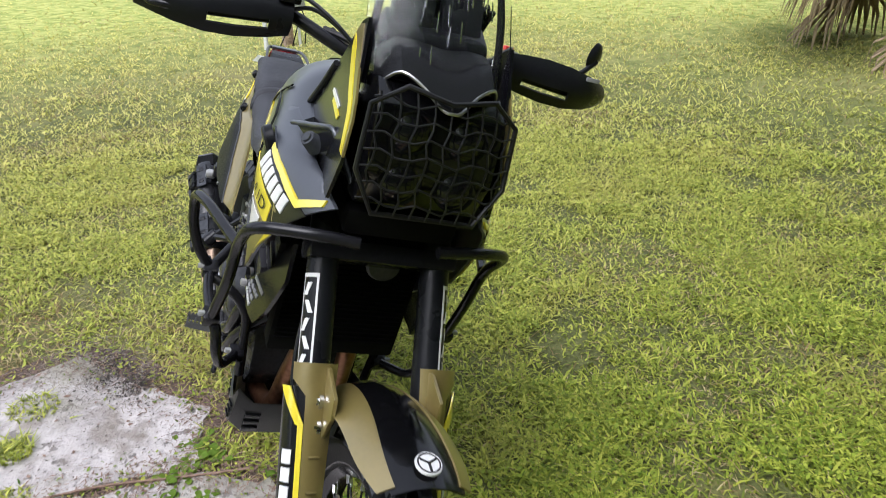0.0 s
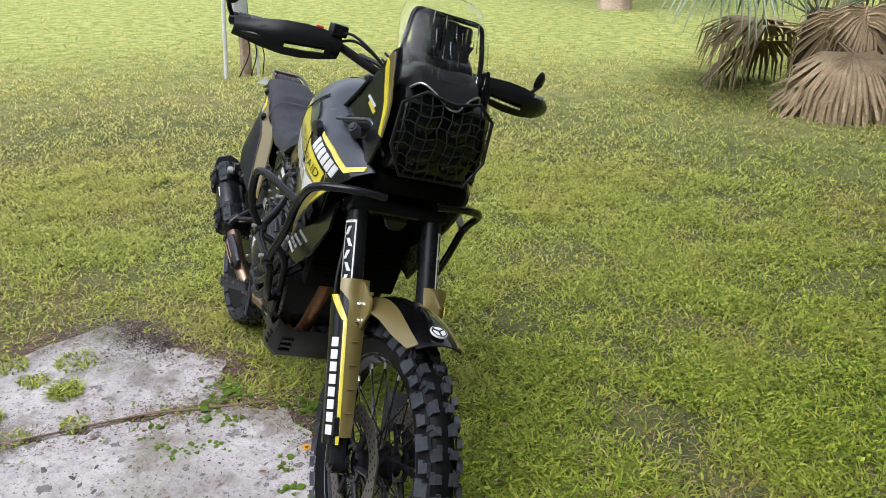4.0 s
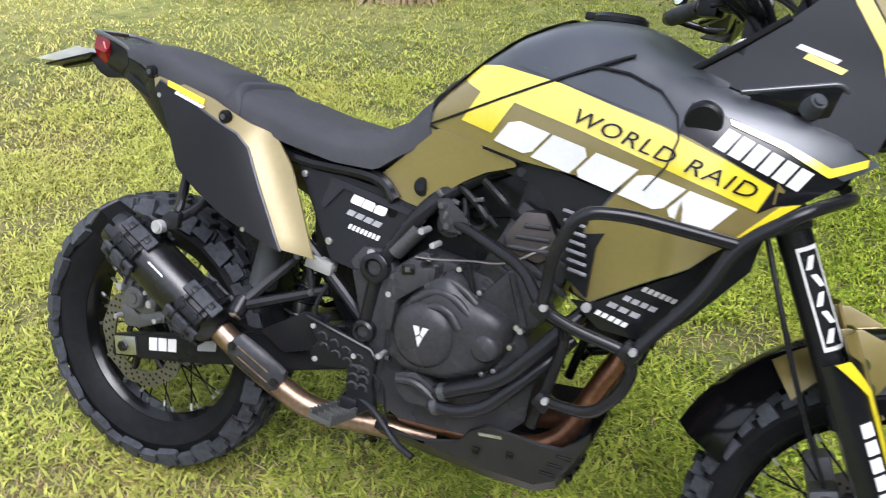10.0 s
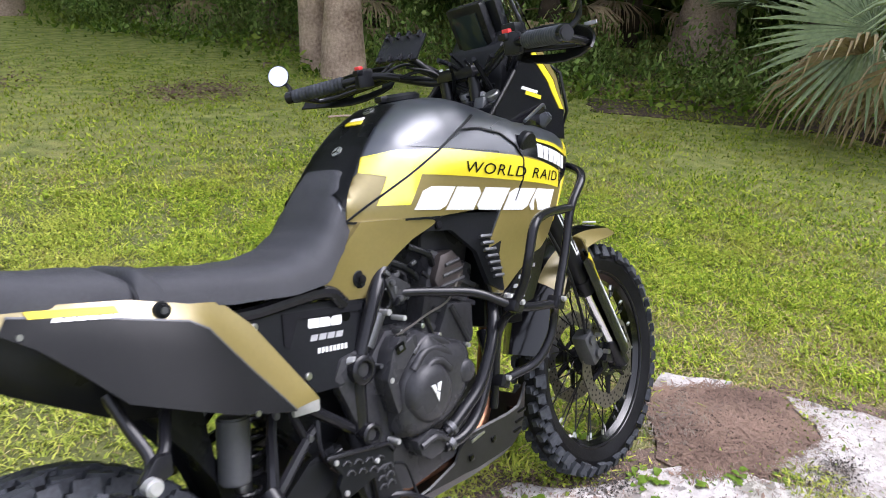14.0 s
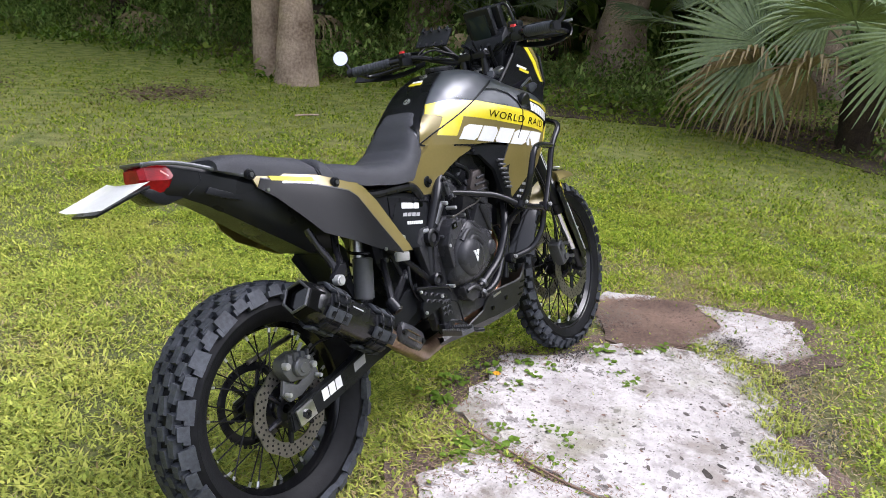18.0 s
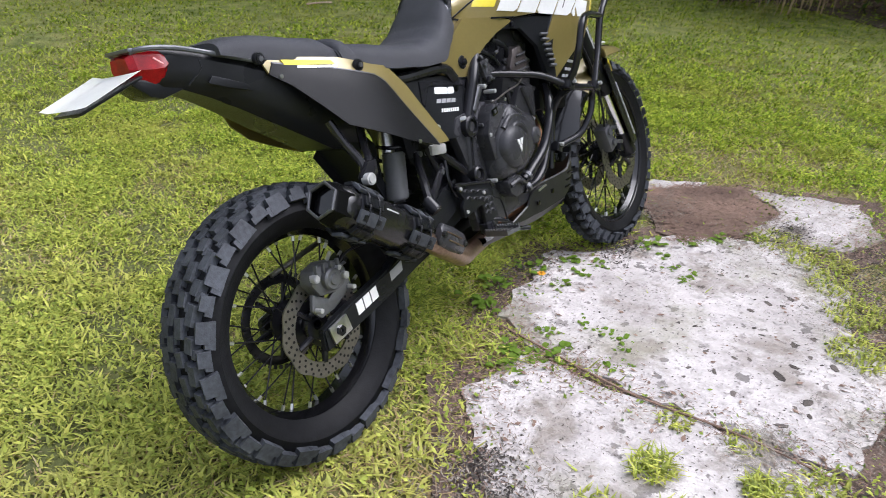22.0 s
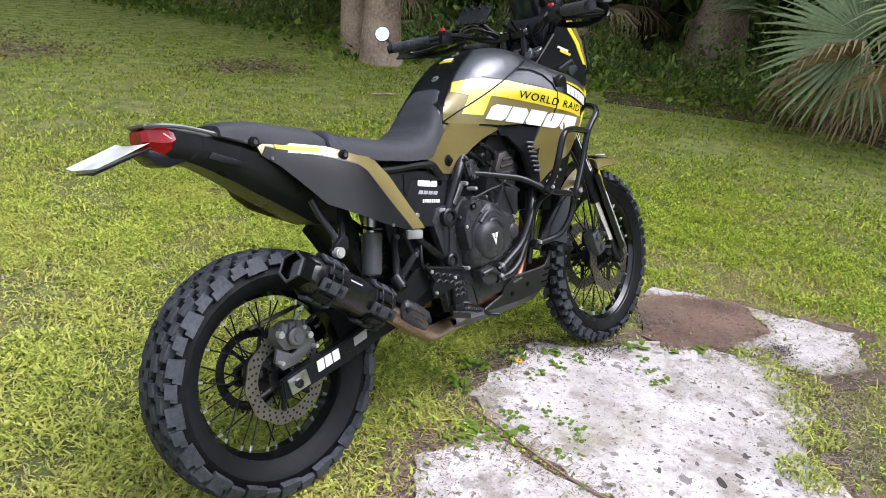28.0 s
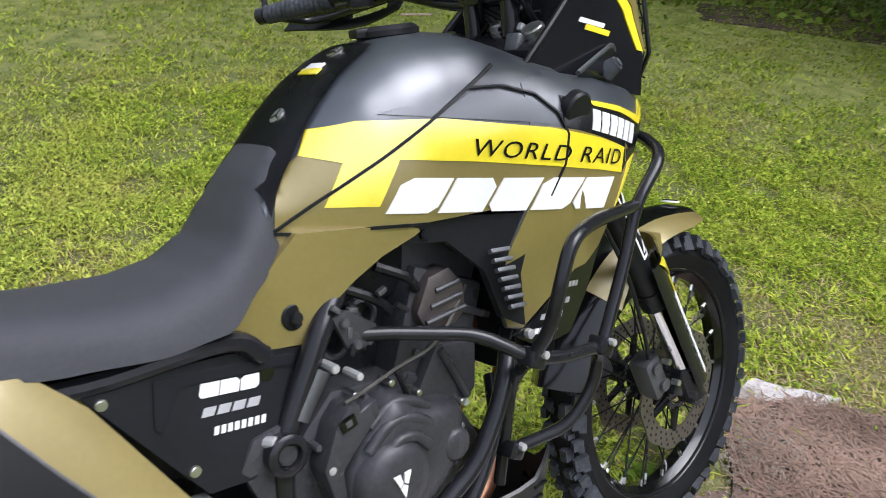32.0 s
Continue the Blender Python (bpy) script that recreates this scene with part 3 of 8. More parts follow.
# the ten wide spots at the end are brown litter and painted tree shade together
WORN_SHADED = [(_r.uniform(-5, 6), _r.uniform(0.6, 9), _r.uniform(0.12, 0.38)) for _ in range(34)] + [(-1.9, 9.1, 0.9), (0.6, 7.6, 0.7), (4.1, 6.3, 0.5), (2.1, 7.7, 0.6), (-0.5, 10.0, 0.9), (-1.2, 8.2, 1.2), (-2.6, 10.5, 1.5), (0.4, 8.8, 1.1), (1.9, 8.9, 0.9), (-1.6, 7.0, 0.7)]


def worn_shade_spots(x, y, rng, fade=None):
    """Small worn places where the soil shows, and wide ones that also stand for tree shade."""
    keep = np.ones(len(x)) if fade is None else np.clip((np.hypot(x - 0.9, y) - fade[0]) / (fade[1] - fade[0]), 0, 1)
    for wx, wy, wr in WORN_SHADED:
        keep = np.minimum(keep, 0.25 + np.clip((np.hypot(x - wx, (y - wy) * 1.3) / wr) ** 2 - 0.4, 0, 1))
    return rng.random(len(x)) < keep


LAWN = "short broad-bladed yellow-green lawn grass"
grass_field("lawn_grass", 640000, (0.7, 0.2), 0.0, 4.8, 0.024, 0.0068, GRASS, LAWN, 3, 2.8, thin_edge, 0.3)
grass_field("lawn_grass", 300000, (0.9, 0.0), 2.2, 11.5, 0.026, 0.0095, GRASS, LAWN, 4, 2.8, lambda x, y, rng: worn_shade_spots(x, y, rng, (2.2, 4.4)) & (rng.random(len(x)) < np.clip((11.5 - np.hypot(x - 0.9, y)) / 4.5, 0, 1) * (0.5 + 0.7 * patches(x, y, 0.3, 5))), 1.3)
grass_field("lawn_grass", 50000, (0.9, 0.0), 7.0, 24.0, 0.022, 0.022, GRASS, LAWN, 8, 3.4, lambda x, y, rng: worn_shade_spots(x, y, rng, (7.0, 11.5)), 1.3)
grass_field("dry_grass", 190000, (0.9, 0.0), 0.0, 4.2, 0.018, 0.0042, STRAWGRASS, "dry straw-coloured blades among the lawn", 5, 4.0, lambda x, y, rng: rng.random(len(x)) < 0.16 + 0.9 * np.clip(patches(x, y, 0.8, 9) * 1.6 - 0.5, 0, 1), 0.3)
grass_field("dry_grass", 60000, (0.9, 0.0), 3.6, 10.4, 0.020, 0.008, STRAWGRASS, "dry straw-coloured blades among the lawn", 6, 3.6, lambda x, y, rng: rng.random(len(x)) < 0.14 + 0.9 * np.clip(patches(x, y, 1.1, 9) * 1.6 - 0.55, 0, 1), 1.3)


def leaf_field(name, n, keep, size, material, label, seed, z=0.02, spread=0.02, tilt=0.6, category="leaves"):
    """Loose four-cornered leaves scattered where keep() gives points."""
    rng = np.random.default_rng(seed)
    x, y, zz = keep(rng, n)
    n = len(x)
    w = size * rng.uniform(0.5, 1.3, n)
    a = rng.uniform(0, math.tau, n)
    u = np.stack([np.cos(a), np.sin(a), rng.normal(0, tilt, n)], 1)
    v = np.stack([-np.sin(a), np.cos(a), rng.normal(0, tilt, n)], 1)
    c = np.stack([x, y, zz], 1)
    h = w[:, None]
    verts = np.stack([c - u * h, c - v * h * 0.5, c + u * h, c + v * h * 0.5], 1).reshape(-1, 3)
    faces = np.arange(n * 4).reshape(-1, 4)
    return tagged(mesh_np(name, verts, faces, material), label, category, kind="stuff")


def lawn_spots(r0, r1, size, centre=(0.9, 0.2)):
    def keep(rng, n):
        r, a = np.sqrt(rng.uniform(r0**2, r1**2, n)), rng.uniform(0, math.tau, n)
        x, y = centre[0] + r * np.cos(a), centre[1] + r * np.sin(a)
        bare = np.zeros(n, bool)
        for p in BARE:
            bare |= inside(x, y, p)
        patch = rng.random(n) < np.clip(patches(x, y, size, 5) * 1.9 - 0.45, 0.03, 1) * (1.15 - 0.9 * patches(x, y, 0.8, 9))
        ok = ~bare & patch
        return x[ok], y[ok], rng.uniform(0.005, 0.03, ok.sum())
    return keep


leaf_field("clover_leaves", 230000, lawn_spots(0.0, 3.6, 0.22), 0.0085, LEAFY, "small broad green weed leaves in the lawn", 11, tilt=0.4)
leaf_field("clover_leaves", 120000, lawn_spots(3.2, 9.5, 0.3), 0.017, LEAFY, "small broad green weed leaves in the lawn", 12, tilt=0.4)


def worn_shade_litter(rng, n):
    # brown bits only on the wide spots, where they also darken for tree shade
    wide = np.array([w for w in WORN_SHADED if w[2] >= 0.5])
    w = wide[rng.integers(0, len(wide), n)]
    return w[:, 0] + rng.normal(0, 0.7, n) * w[:, 2], w[:, 1] + rng.normal(0, 0.6, n) * w[:, 2], rng.uniform(0.0, 0.02, n)


leaf_field("lawn_litter", 12000, worn_shade_litter, 0.022, NEEDLE, "brown dead leaf bits in worn lawn spots, also standing for tree shade", 13, tilt=0.3, category="leaf litter")

# ---- the motorcycle ----
LEAN, STEER = 16.3, 1.5
bike = thing("motorcycle", "black and olive-gold adventure motorcycle leaning on its side stand", "motorcycle", pose(0, -0.0758, 0, -LEAN, 0, 0))

# steering axis
HEAD = Vector((1.225, 0, 0.985))
RAKE = radians(27.5)
AXIS = Vector((-math.sin(RAKE), 0, math.cos(RAKE)))
TURN = Matrix.Translation(HEAD) @ Matrix.Rotation(radians(STEER), 4, AXIS) @ Matrix.Translation(-HEAD)


def bpart(name, bm, material, parent=None, label="", smooth=35, steer=False):
    if steer:
        bm.transform(TURN)
    return part(name, bm, material, parent or bike, label, smooth)


def wheel(name, centre, rim_r, tyre_r, tyre_w, rim_w, knob_rows, knob_n, discs, spokes, steer, label, knob):
    """A spoked wheel about the y axis: hub > tyre, rim, each spoke, each disc."""
    c = Vector(centre)
    put = Matrix.Translation(c)
    bm = bmesh.new()
    hw = rim_w * 0.55
    lathe(bm, [(0.012, -hw - 0.02), (0.032, -hw - 0.02), (0.034, -hw), (0.055, -hw + 0.008), (0.055, -hw + 0.016), (0.036, -hw + 0.022), (0.034, 0), (0.036, hw - 0.022), (0.055, hw - 0.016), (0.055, hw - 0.008), (0.034, hw), (0.032, hw + 0.02), (0.012, hw + 0.02)], 36, put)
    hub = bpart(name, bm, SATIN, None, label, 35, steer)
    w, R = tyre_w / 2, tyre_r
    depth = R - rim_r
    base = R - knob
    prof = [(rim_r - 0.012, -rim_w * 0.5 + 0.004)]
    for k in range(13):
        a = math.pi * k / 12
        bulge = -math.cos(a) * w * (0.98 - 0.06 * math.sin(a))
        prof.append((rim_r + (base - rim_r) * (math.sin(a) ** 0.75 if 0 < k < 12 else 0.08) + 0.004, bulge * (0.82 if k in (0, 12) else 1.0)))
    prof.append((rim_r - 0.012, rim_w * 0.5 - 0.004))
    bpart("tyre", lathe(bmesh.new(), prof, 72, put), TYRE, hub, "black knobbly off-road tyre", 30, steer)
    rng = random.Random(name)
    for row, (yc, kw, kl, shift, tilt) in enumerate(knob_rows):
        yy = yc * w
        edge = abs(yc) > 0.8
        for i in range(knob_n):
            big = (i + row) % 2
            a = (i + shift + rng.uniform(-0.05, 0.05)) * math.tau / knob_n
            arc = kl * math.tau * R / knob_n * (1.15 if big else 0.86)
            turn = put @ Matrix.Rotation(-a, 4, "Y")
            if edge:
                long = depth * (0.42 if big else 0.30)
                rad = R - 0.012 - long * 0.42
                m = turn @ Matrix.Translation((rad, yy * 0.95, 0)) @ Matrix.Rotation(radians(tilt), 4, "Z")
                pieces = [((0, 0, 0), (long, kw * w, arc)), ((-long * 0.25, yy * 0.02, arc * 0.45), (long * 0.55, kw * w * 0.8, arc * 0.5))]
            else:
                rad = base + 0.002 - 0.20 * depth * abs(yc) ** 2.2
                m = turn @ Matrix.Translation((rad, yy, 0)) @ Matrix.Rotation(radians(rng.uniform(-4, 4) + tilt), 4, "X")
                pieces = [((0, 0, 0), (knob * 2.0, kw * w, arc)), ((-knob * 0.15, (0.2 if big else -0.2) * w, arc * 0.4), (knob * 1.6, kw * w * 0.5, arc * 0.6))]
            bm = bmesh.new()
            for o, dims in pieces:
                r = bmesh.ops.create_cube(bm, size=1, matrix=m @ Matrix.Translation(o) @ Matrix.Diagonal((*dims, 1)))
                for v in r["verts"]:
                    q = m.inverted() @ v.co
                    if q.x > o[0]:
                        v.co = m @ Vector((q.x, o[1] + (q.y - o[1]) * 0.86, o[2] + (q.z - o[2]) * 0.86))
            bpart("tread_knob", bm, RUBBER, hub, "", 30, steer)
    h = rim_w / 2
    bm = lathe(bmesh.new(), [(rim_r + 0.008, -h), (rim_r + 0.008, -h + 0.006), (rim_r - 0.008, -h + 0.012), (rim_r - 0.02, -h * 0.35), (rim_r - 0.02, h * 0.35), (rim_r - 0.008, h - 0.012), (rim_r + 0.008, h - 0.006), (rim_r + 0.008, h), (rim_r - 0.006, h), (rim_r - 0.014, h - 0.01), (rim_r - 0.028, h * 0.35), (rim_r - 0.028, -h * 0.35), (rim_r - 0.014, -h + 0.01), (rim_r - 0.006, -h)], 72, put)
    bpart("rim", bm, GLOSS, hub, "gloss black spoked rim", 35, steer)
    for i in range(spokes):
        a = i * math.tau / spokes
        s = -1 if i % 2 else 1
        b = a + (0.55 if (i // 2) % 2 else -0.55)
        p = c + Vector((0.05 * math.cos(b), s * (hw - 0.012), 0.05 * math.sin(b)))
        q = c + Vector(((rim_r - 0.022) * math.cos(a), s * 0.008, (rim_r - 0.022) * math.sin(a)))
        bm = rod(bmesh.new(), p, q, 0.0021, seg=6)
        sp = bpart("spoke", bm, SATIN, hub, "", 35, steer)
        bm = rod(bmesh.new(), q + (p - q).normalized() * 0.02, q, 0.0046, seg=6)
        bpart("nipple", bm, ALU, hub, "silver spoke nipple", 35, steer)
    for y, r in discs:
        bm = bmesh.new()
        n, rings = 72, []
        for k in range(n):
            a = k * math.tau / n
            ro = r * (1 + 0.022 * math.cos(a * 10))
            ri = r * 0.70
            rings.append([bm.verts.new(c + Vector((q * math.cos(a), y + t, q * math.sin(a)))) for q, t in ((ri, -0.0022), (ro, -0.0022), (ro, 0.0022), (ri, 0.0022))])
        for a, b in zip(rings, rings[1:] + rings[:1]):
            for i in range(4):
                bm.faces.new((a[i], a[(i + 1) % 4], b[(i + 1) % 4], b[i]))
        disc = bpart("brake_disc", bm, STEEL, hub, "drilled wavy steel brake disc", 35, steer)
        side = -1 if y < 0 else 1
        bm = bmesh.new()
        for k in range(30):
            a = k * math.tau / 30
            for q, da in ((0.77, 0), (0.86, 0.07), (0.94, 0.14)):
                o = c + Vector((q * r * math.cos(a + da), y, q * r * math.sin(a + da)))
                rod(bm, o - Vector((0, 0.0027, 0)), o + Vector((0, 0.0027, 0)), 0.0036, seg=6)
        bpart("drill_hole", bm, BLACK, hub, "", 35, steer)
        for k in range(6):
            a = k * math.tau / 6 + 0.3
            d = Vector((math.cos(a), 0, math.sin(a)))
            bm = bmesh.new()
            rod(bm, c + d * 0.045 + Vector((0, y, 0)), c + d * r * 0.72 + Vector((0, y, 0)), 0.009, 0.007, 8)
            bpart("carrier_arm", bm, SATIN, hub, "", 35, steer)
        bm = bmesh.new()
        lathe(bm, [(0.038, y - 0.004), (0.05, y - 0.004), (0.05, y + 0.004), (0.038, y + 0.004)], 30, put)
        bpart("disc_carrier", bm, SATIN, hub, "", 35, steer)
    return hub


FRONT, REAR = (1.605, 0, 0.345), (0.0, 0.016, 0.335)
wheel("rear_wheel", REAR, 0.241, 0.338, 0.152, 0.088, [(-0.93, 0.24, 0.70, 0.0, 24), (-0.56, 0.36, 0.72, 0.5, -8), (-0.18, 0.34, 0.70, 0.0, 5), (0.18, 0.34, 0.70, 0.5, -5), (0.56, 0.36, 0.72, 0.0, 8), (0.93, 0.24, 0.70, 0.5, -24)], 34, [(-0.086, 0.122)], 32, False, "rear spoked wheel with knobbly tyre", 0.012)
wheel("front_wheel", FRONT, 0.274, 0.352, 0.094, 0.062, [(-0.95, 0.3, 0.54, 0.0, 22), (-0.42, 0.42, 0.5, 0.5, 4), (0.42, 0.42, 0.5, 0.5, -4), (0.95, 0.3, 0.54, 0.0, -22)], 44, [(-0.062, 0.14), (0.062, 0.14)], 36, True, "front spoked wheel with knobbly tyre", 0.013)

# tank and shroud skin: half width at x and z
TOP = [(0.56, 0.882), (0.66, 1.0), (0.70, 1.042), (0.733, 1.072), (0.787, 1.122), (0.858, 1.163), (0.93, 1.186), (1.03, 1.184), (1.10, 1.155), (1.18, 1.12), (1.3, 1.10), (1.45, 1.07)]
WIDE = [(0.56, 0.088), (0.68, 0.098), (0.75, 0.122), (0.80, 0.145), (0.86, 0.162), (0.93, 0.176), (1.05, 0.195), (1.17, 0.214), (1.25, 0.205), (1.34, 0.176), (1.45, 0.118)]

# rounded off, so that the tank has no creases across it
TOP = [(0.60 + 0.01 * k, sum(lerp_table(0.60 + 0.01 * k + 0.005 * j, TOP) for j in range(-8, 9)) / 17 + 0.0015) for k in range(86)]
WIDE = [(0.56 + 0.01 * k, sum(lerp_table(0.56 + 0.01 * k + 0.005 * j, WIDE) for j in range(-8, 9)) / 17) for k in range(90)]


def skin(x, z):
    w, top, mid = lerp_table(x, WIDE), lerp_table(x, TOP), 0.97
    if z > mid:
        t = min(1, (z - mid) / max(0.02, top - mid))
        return w * max(0.0, 1 - t**3.6) ** (1 / 3.2) - 0.03 * max(0.0, t - 0.25) * min(1.0, max(0.1, (x - 0.76) / 0.2))
    return w - 0.10 * (mid - z) * (1 if x < 1.15 else 0.4)


bm = bmesh.new()
secs = []
for k in range(61):
    x = 0.662 + 0.518 * k / 60
    top, bot = lerp_table(x, TOP), 0.93
    right = []
    for i in range(37):
        t = i / 36
        z = bot + (top - 0.0005 - bot) * (1 - (1 - t) ** 2.2)
        right.append((skin(x, z), z))
    secs.append([(x, -y, z) for y, z in right] + [(x, y, z) for y, z in right[::-1]])
loft(bm, secs)
tank = bpart("fuel_tank", bm, DARKGREY, None, "dark grey metallic fuel tank", 40)


def decal(name, poly, material, off, label="", parent=None, thick=0.004, side=(-1, 1), step=0.02):
    for s in side:
        bpart(name, sheet(poly, skin, off, thick, step, s), material, parent or tank, label, 50)


# ---- tank graphics, shroud and covers ----
SHROUD = [(1.07, 1.095), (1.13, 1.108), (1.25, 1.082), (1.36, 1.048), (1.418, 1.018), (1.37, 0.985), (1.30, 0.93), (1.24, 0.874), (1.185, 0.813), (1.10, 0.756), (1.035, 0.71), (1.005, 0.72), (0.984, 0.785), (1.01, 0.85), (1.05, 0.92)]
for s in (-1, 1):
    shroud = bpart("shroud", sheet(SHROUD, skin, 0.0015, 0.006, 0.012, s), DARKGREY, None, "dark grey metallic radiator shroud", 50)
    if s < 0:
        shroud_right = shroud
decal("olive_graphic", [(0.669, 0.956), (0.674, 0.985), (0.690, 1.022), (0.724, 1.046), (0.747, 1.074), (0.80, 1.080), (0.90, 1.068), (1.10, 1.026), (1.27, 0.98), (1.318, 0.94), (1.24, 0.874), (1.185, 0.815), (1.10, 0.758), (1.035, 0.712), (1.006, 0.722), (0.985, 0.785), (1.012, 0.85), (1.055, 0.918), (0.87, 0.926), (0.70, 0.932), (0.668, 0.934)], OLIVE, 0.0035, "olive-gold lower tank graphic", step=0.012)
decal("yellow_band", [(0.748, 1.077), (0.724, 1.046), (0.768, 1.03), (0.736, 0.975), (0.806, 0.963), (0.842, 1.022), (0.96, 0.998), (1.096, 0.966), (1.20, 0.940), (1.262, 0.922), (1.277, 0.962), (1.20, 0.992), (1.10, 1.024), (0.92, 1.066), (0.80, 1.081)], YELLOW, 0.005, "yellow striped tank graphic", step=0.012)
decal("yellow_tip", [(1.292, 0.934), (1.322, 0.943), (1.24, 0.872), (1.215, 0.846)], YELLOW, 0.005, "yellow point of the shroud")
decal("black_flash", [(1.135, 1.068), (1.20, 1.052), (1.30, 1.018), (1.375, 0.985), (1.322, 0.944), (1.286, 0.934), (1.262, 0.918), (1.279, 0.962), (1.20, 0.994), (1.125, 1.022)], INK, 0.0038, "black flash on the shroud")
decal("yellow_line", [(1.195, 1.052), (1.28, 1.030), (1.350, 1.003), (1.400, 1.024), (1.400, 1.012), (1.350, 0.988), (1.278, 1.020), (1.20, 1.043)], YELLOW, 0.006, "thin yellow line", step=0.03)


def blocks(name, p0, p1, h, n, slant, material, off, fill=0.84, side=(-1, 1), surface=None, parent=None, gaps=()):
    """A row of slanted plain blocks standing in for lettering, along a base line in x and z."""
    (ax, az), (bx, bz) = p0, p1
    for i in range(n):
        if i in gaps:
            continue
        u0, u1 = i / n, (i + fill) / n
        q = [(ax + (bx - ax) * u, az + (bz - az) * u) for u in (u0, u1)]
        d = Vector((bx - ax, bz - az)).normalized()
        up = Vector((-d.y, d.x)) * h + d * slant
        a, b = Vector(q[0]), Vector(q[1])
        poly = [a, b, b + up, a + up]
        for s in side:
            bpart(name, sheet([tuple(v) for v in poly], surface or skin, off, 0.002, 0.03, s), material, parent or tank, "", 50)


def marks(shapes, p0, p1, h, slant, material, off, side=(-1, 1), surface=None, parent=None, name="white_mark"):
    """A row of cut plain shapes in place of a word mark: outlines in a unit box, set one after another along a base line in x and z."""
    (ax, az), (bx, bz) = p0, p1
    d = Vector((bx - ax, bz - az))
    up = Vector((-d.y, d.x)).normalized() * h + d.normalized() * slant
    for k, shape in enumerate(shapes):
        u0, u1 = k / len(shapes), (k + 0.93) / len(shapes)
        poly = [tuple(Vector(p0) + d * (u0 + (u1 - u0) * u) + up * v) for u, v in shape]
        for s in side:
            bpart(name, sheet(poly, surface or skin, off, 0.002, 0.02, s), material, parent or tank, "", 50)


STEPPED = [(0.04, 0), (0.86, 0), (1, 0.18), (1, 1), (0.2, 1), (0, 0.8)]
ARCHED = [(0, 0), (1, 0), (1, 0.74), (0.8, 1), (0, 1)]
SLASHED = [(0.16, 0), (1, 0), (1, 1), (0, 1), (0, 0.2)]
marks((STEPPED, ARCHED, SLASHED, STEPPED, SLASHED), (0.810, 0.952), (1.205, 0.876), 0.050, 0.026, WHITE, 0.0062)


def lettering(body, p0, p1, height, material, off, parent, side=(-1, 1), shear=0.25):
    """Words in the built-in font, laid on the skin along a base line in x and z."""
    cu = bpy.data.curves.new("lettering", "FONT")
    cu.body, cu.shear, cu.space_character, cu.resolution_u = body, shear, 1.12, 3
    tmp = new("lettering", cu)
    me = tmp.to_mesh()
    co = np.array([tuple(v.co) for v in me.vertices])
    polys = [list(p.vertices) for p in me.polygons]
    lo, hi = co.min(0), co.max(0)
    d = Vector((p1[0] - p0[0], p1[1] - p0[1]))
    up = Vector((-d.y, d.x)).normalized() * height
    for s in side:
        bm = bmesh.new()
        vs = []
        for x, y, _ in co:
            u, v = (x - lo[0]) / (hi[0] - lo[0]), (y - lo[1]) / (hi[1] - lo[1])
            u = u if s < 0 else u
            px, pz = p0[0] + d.x * (u if s < 0 else 1 - u) + up.x * v, p0[1] + d.y * (u if s < 0 else 1 - u) + up.y * v
            vs.append(bm.verts.new((px, s * (skin(px, pz) + off), pz)))
        for p in polys:
            if len(set(p)) > 2:
                bm.faces.new([vs[i] for i in p])
        bpart("lettering", bm, material, parent, "wide black lettering", 50)
    tmp.to_mesh_clear()
    bpy.data.objects.remove(tmp)


lettering("WORLD RAID", (0.955, 1.007), (1.253, 0.938), 0.025, INK, 0.0072, tank)
blocks("shroud_block", (1.180, 1.008), (1.316, 0.960), 0.034, 6, 0.006, WHITE, 0.0055, 0.8)


def ribbon(line, w):
    a = [Vector(p) for p in line]
    left, right = [], []
    for i, p in enumerate(a):
        d = (a[min(i + 1, len(a) - 1)] - a[max(i - 1, 0)]).normalized()
        nrm = Vector((-d.y, d.x)) * w / 2
        left.append(tuple(p + nrm))
        right.append(tuple(p - nrm))
    return left + right[::-1]


decal("panel_seam", ribbon([(0.668, 0.956), (0.74, 0.990), (0.811, 1.024), (0.89, 1.062), (0.964, 1.098), (1.03, 1.128)], 0.004), BLACK, 0.0066, "black seam between tank panels", step=0.03)
decal("panel_seam", ribbon([(0.975, 1.102), (1.03, 1.098), (1.085, 1.078), (1.118, 1.045), (1.128, 1.01), (1.118, 0.965), (1.09, 0.92)], 0.003), BLACK, 0.0066, step=0.03)
decal("panel_seam", ribbon([(0.668, 0.953), (0.72, 0.940), (0.80, 0.934), (0.872, 0.924)], 0.005), BLACK, 0.006, step=0.03)
decal("tank_side_panel", [(0.83, 1.0855), (0.90, 1.0715), (1.10, 1.031), (1.11, 1.045), (1.08, 1.07), (1.03, 1.09), (0.975, 1.094), (0.93, 1.078), (0.87, 1.09)], DARKGREY, 0.0018, "grey raised tank side panel")
# black pad down the middle of the tank's back, laid on its surface


def tank_height(x, y):
    lo, hi = 0.97, lerp_table(x, TOP)
    for _ in range(30):
        m = (lo + hi) / 2
        lo, hi = (m, hi) if skin(x, m) > y else (lo, m)
    return lo


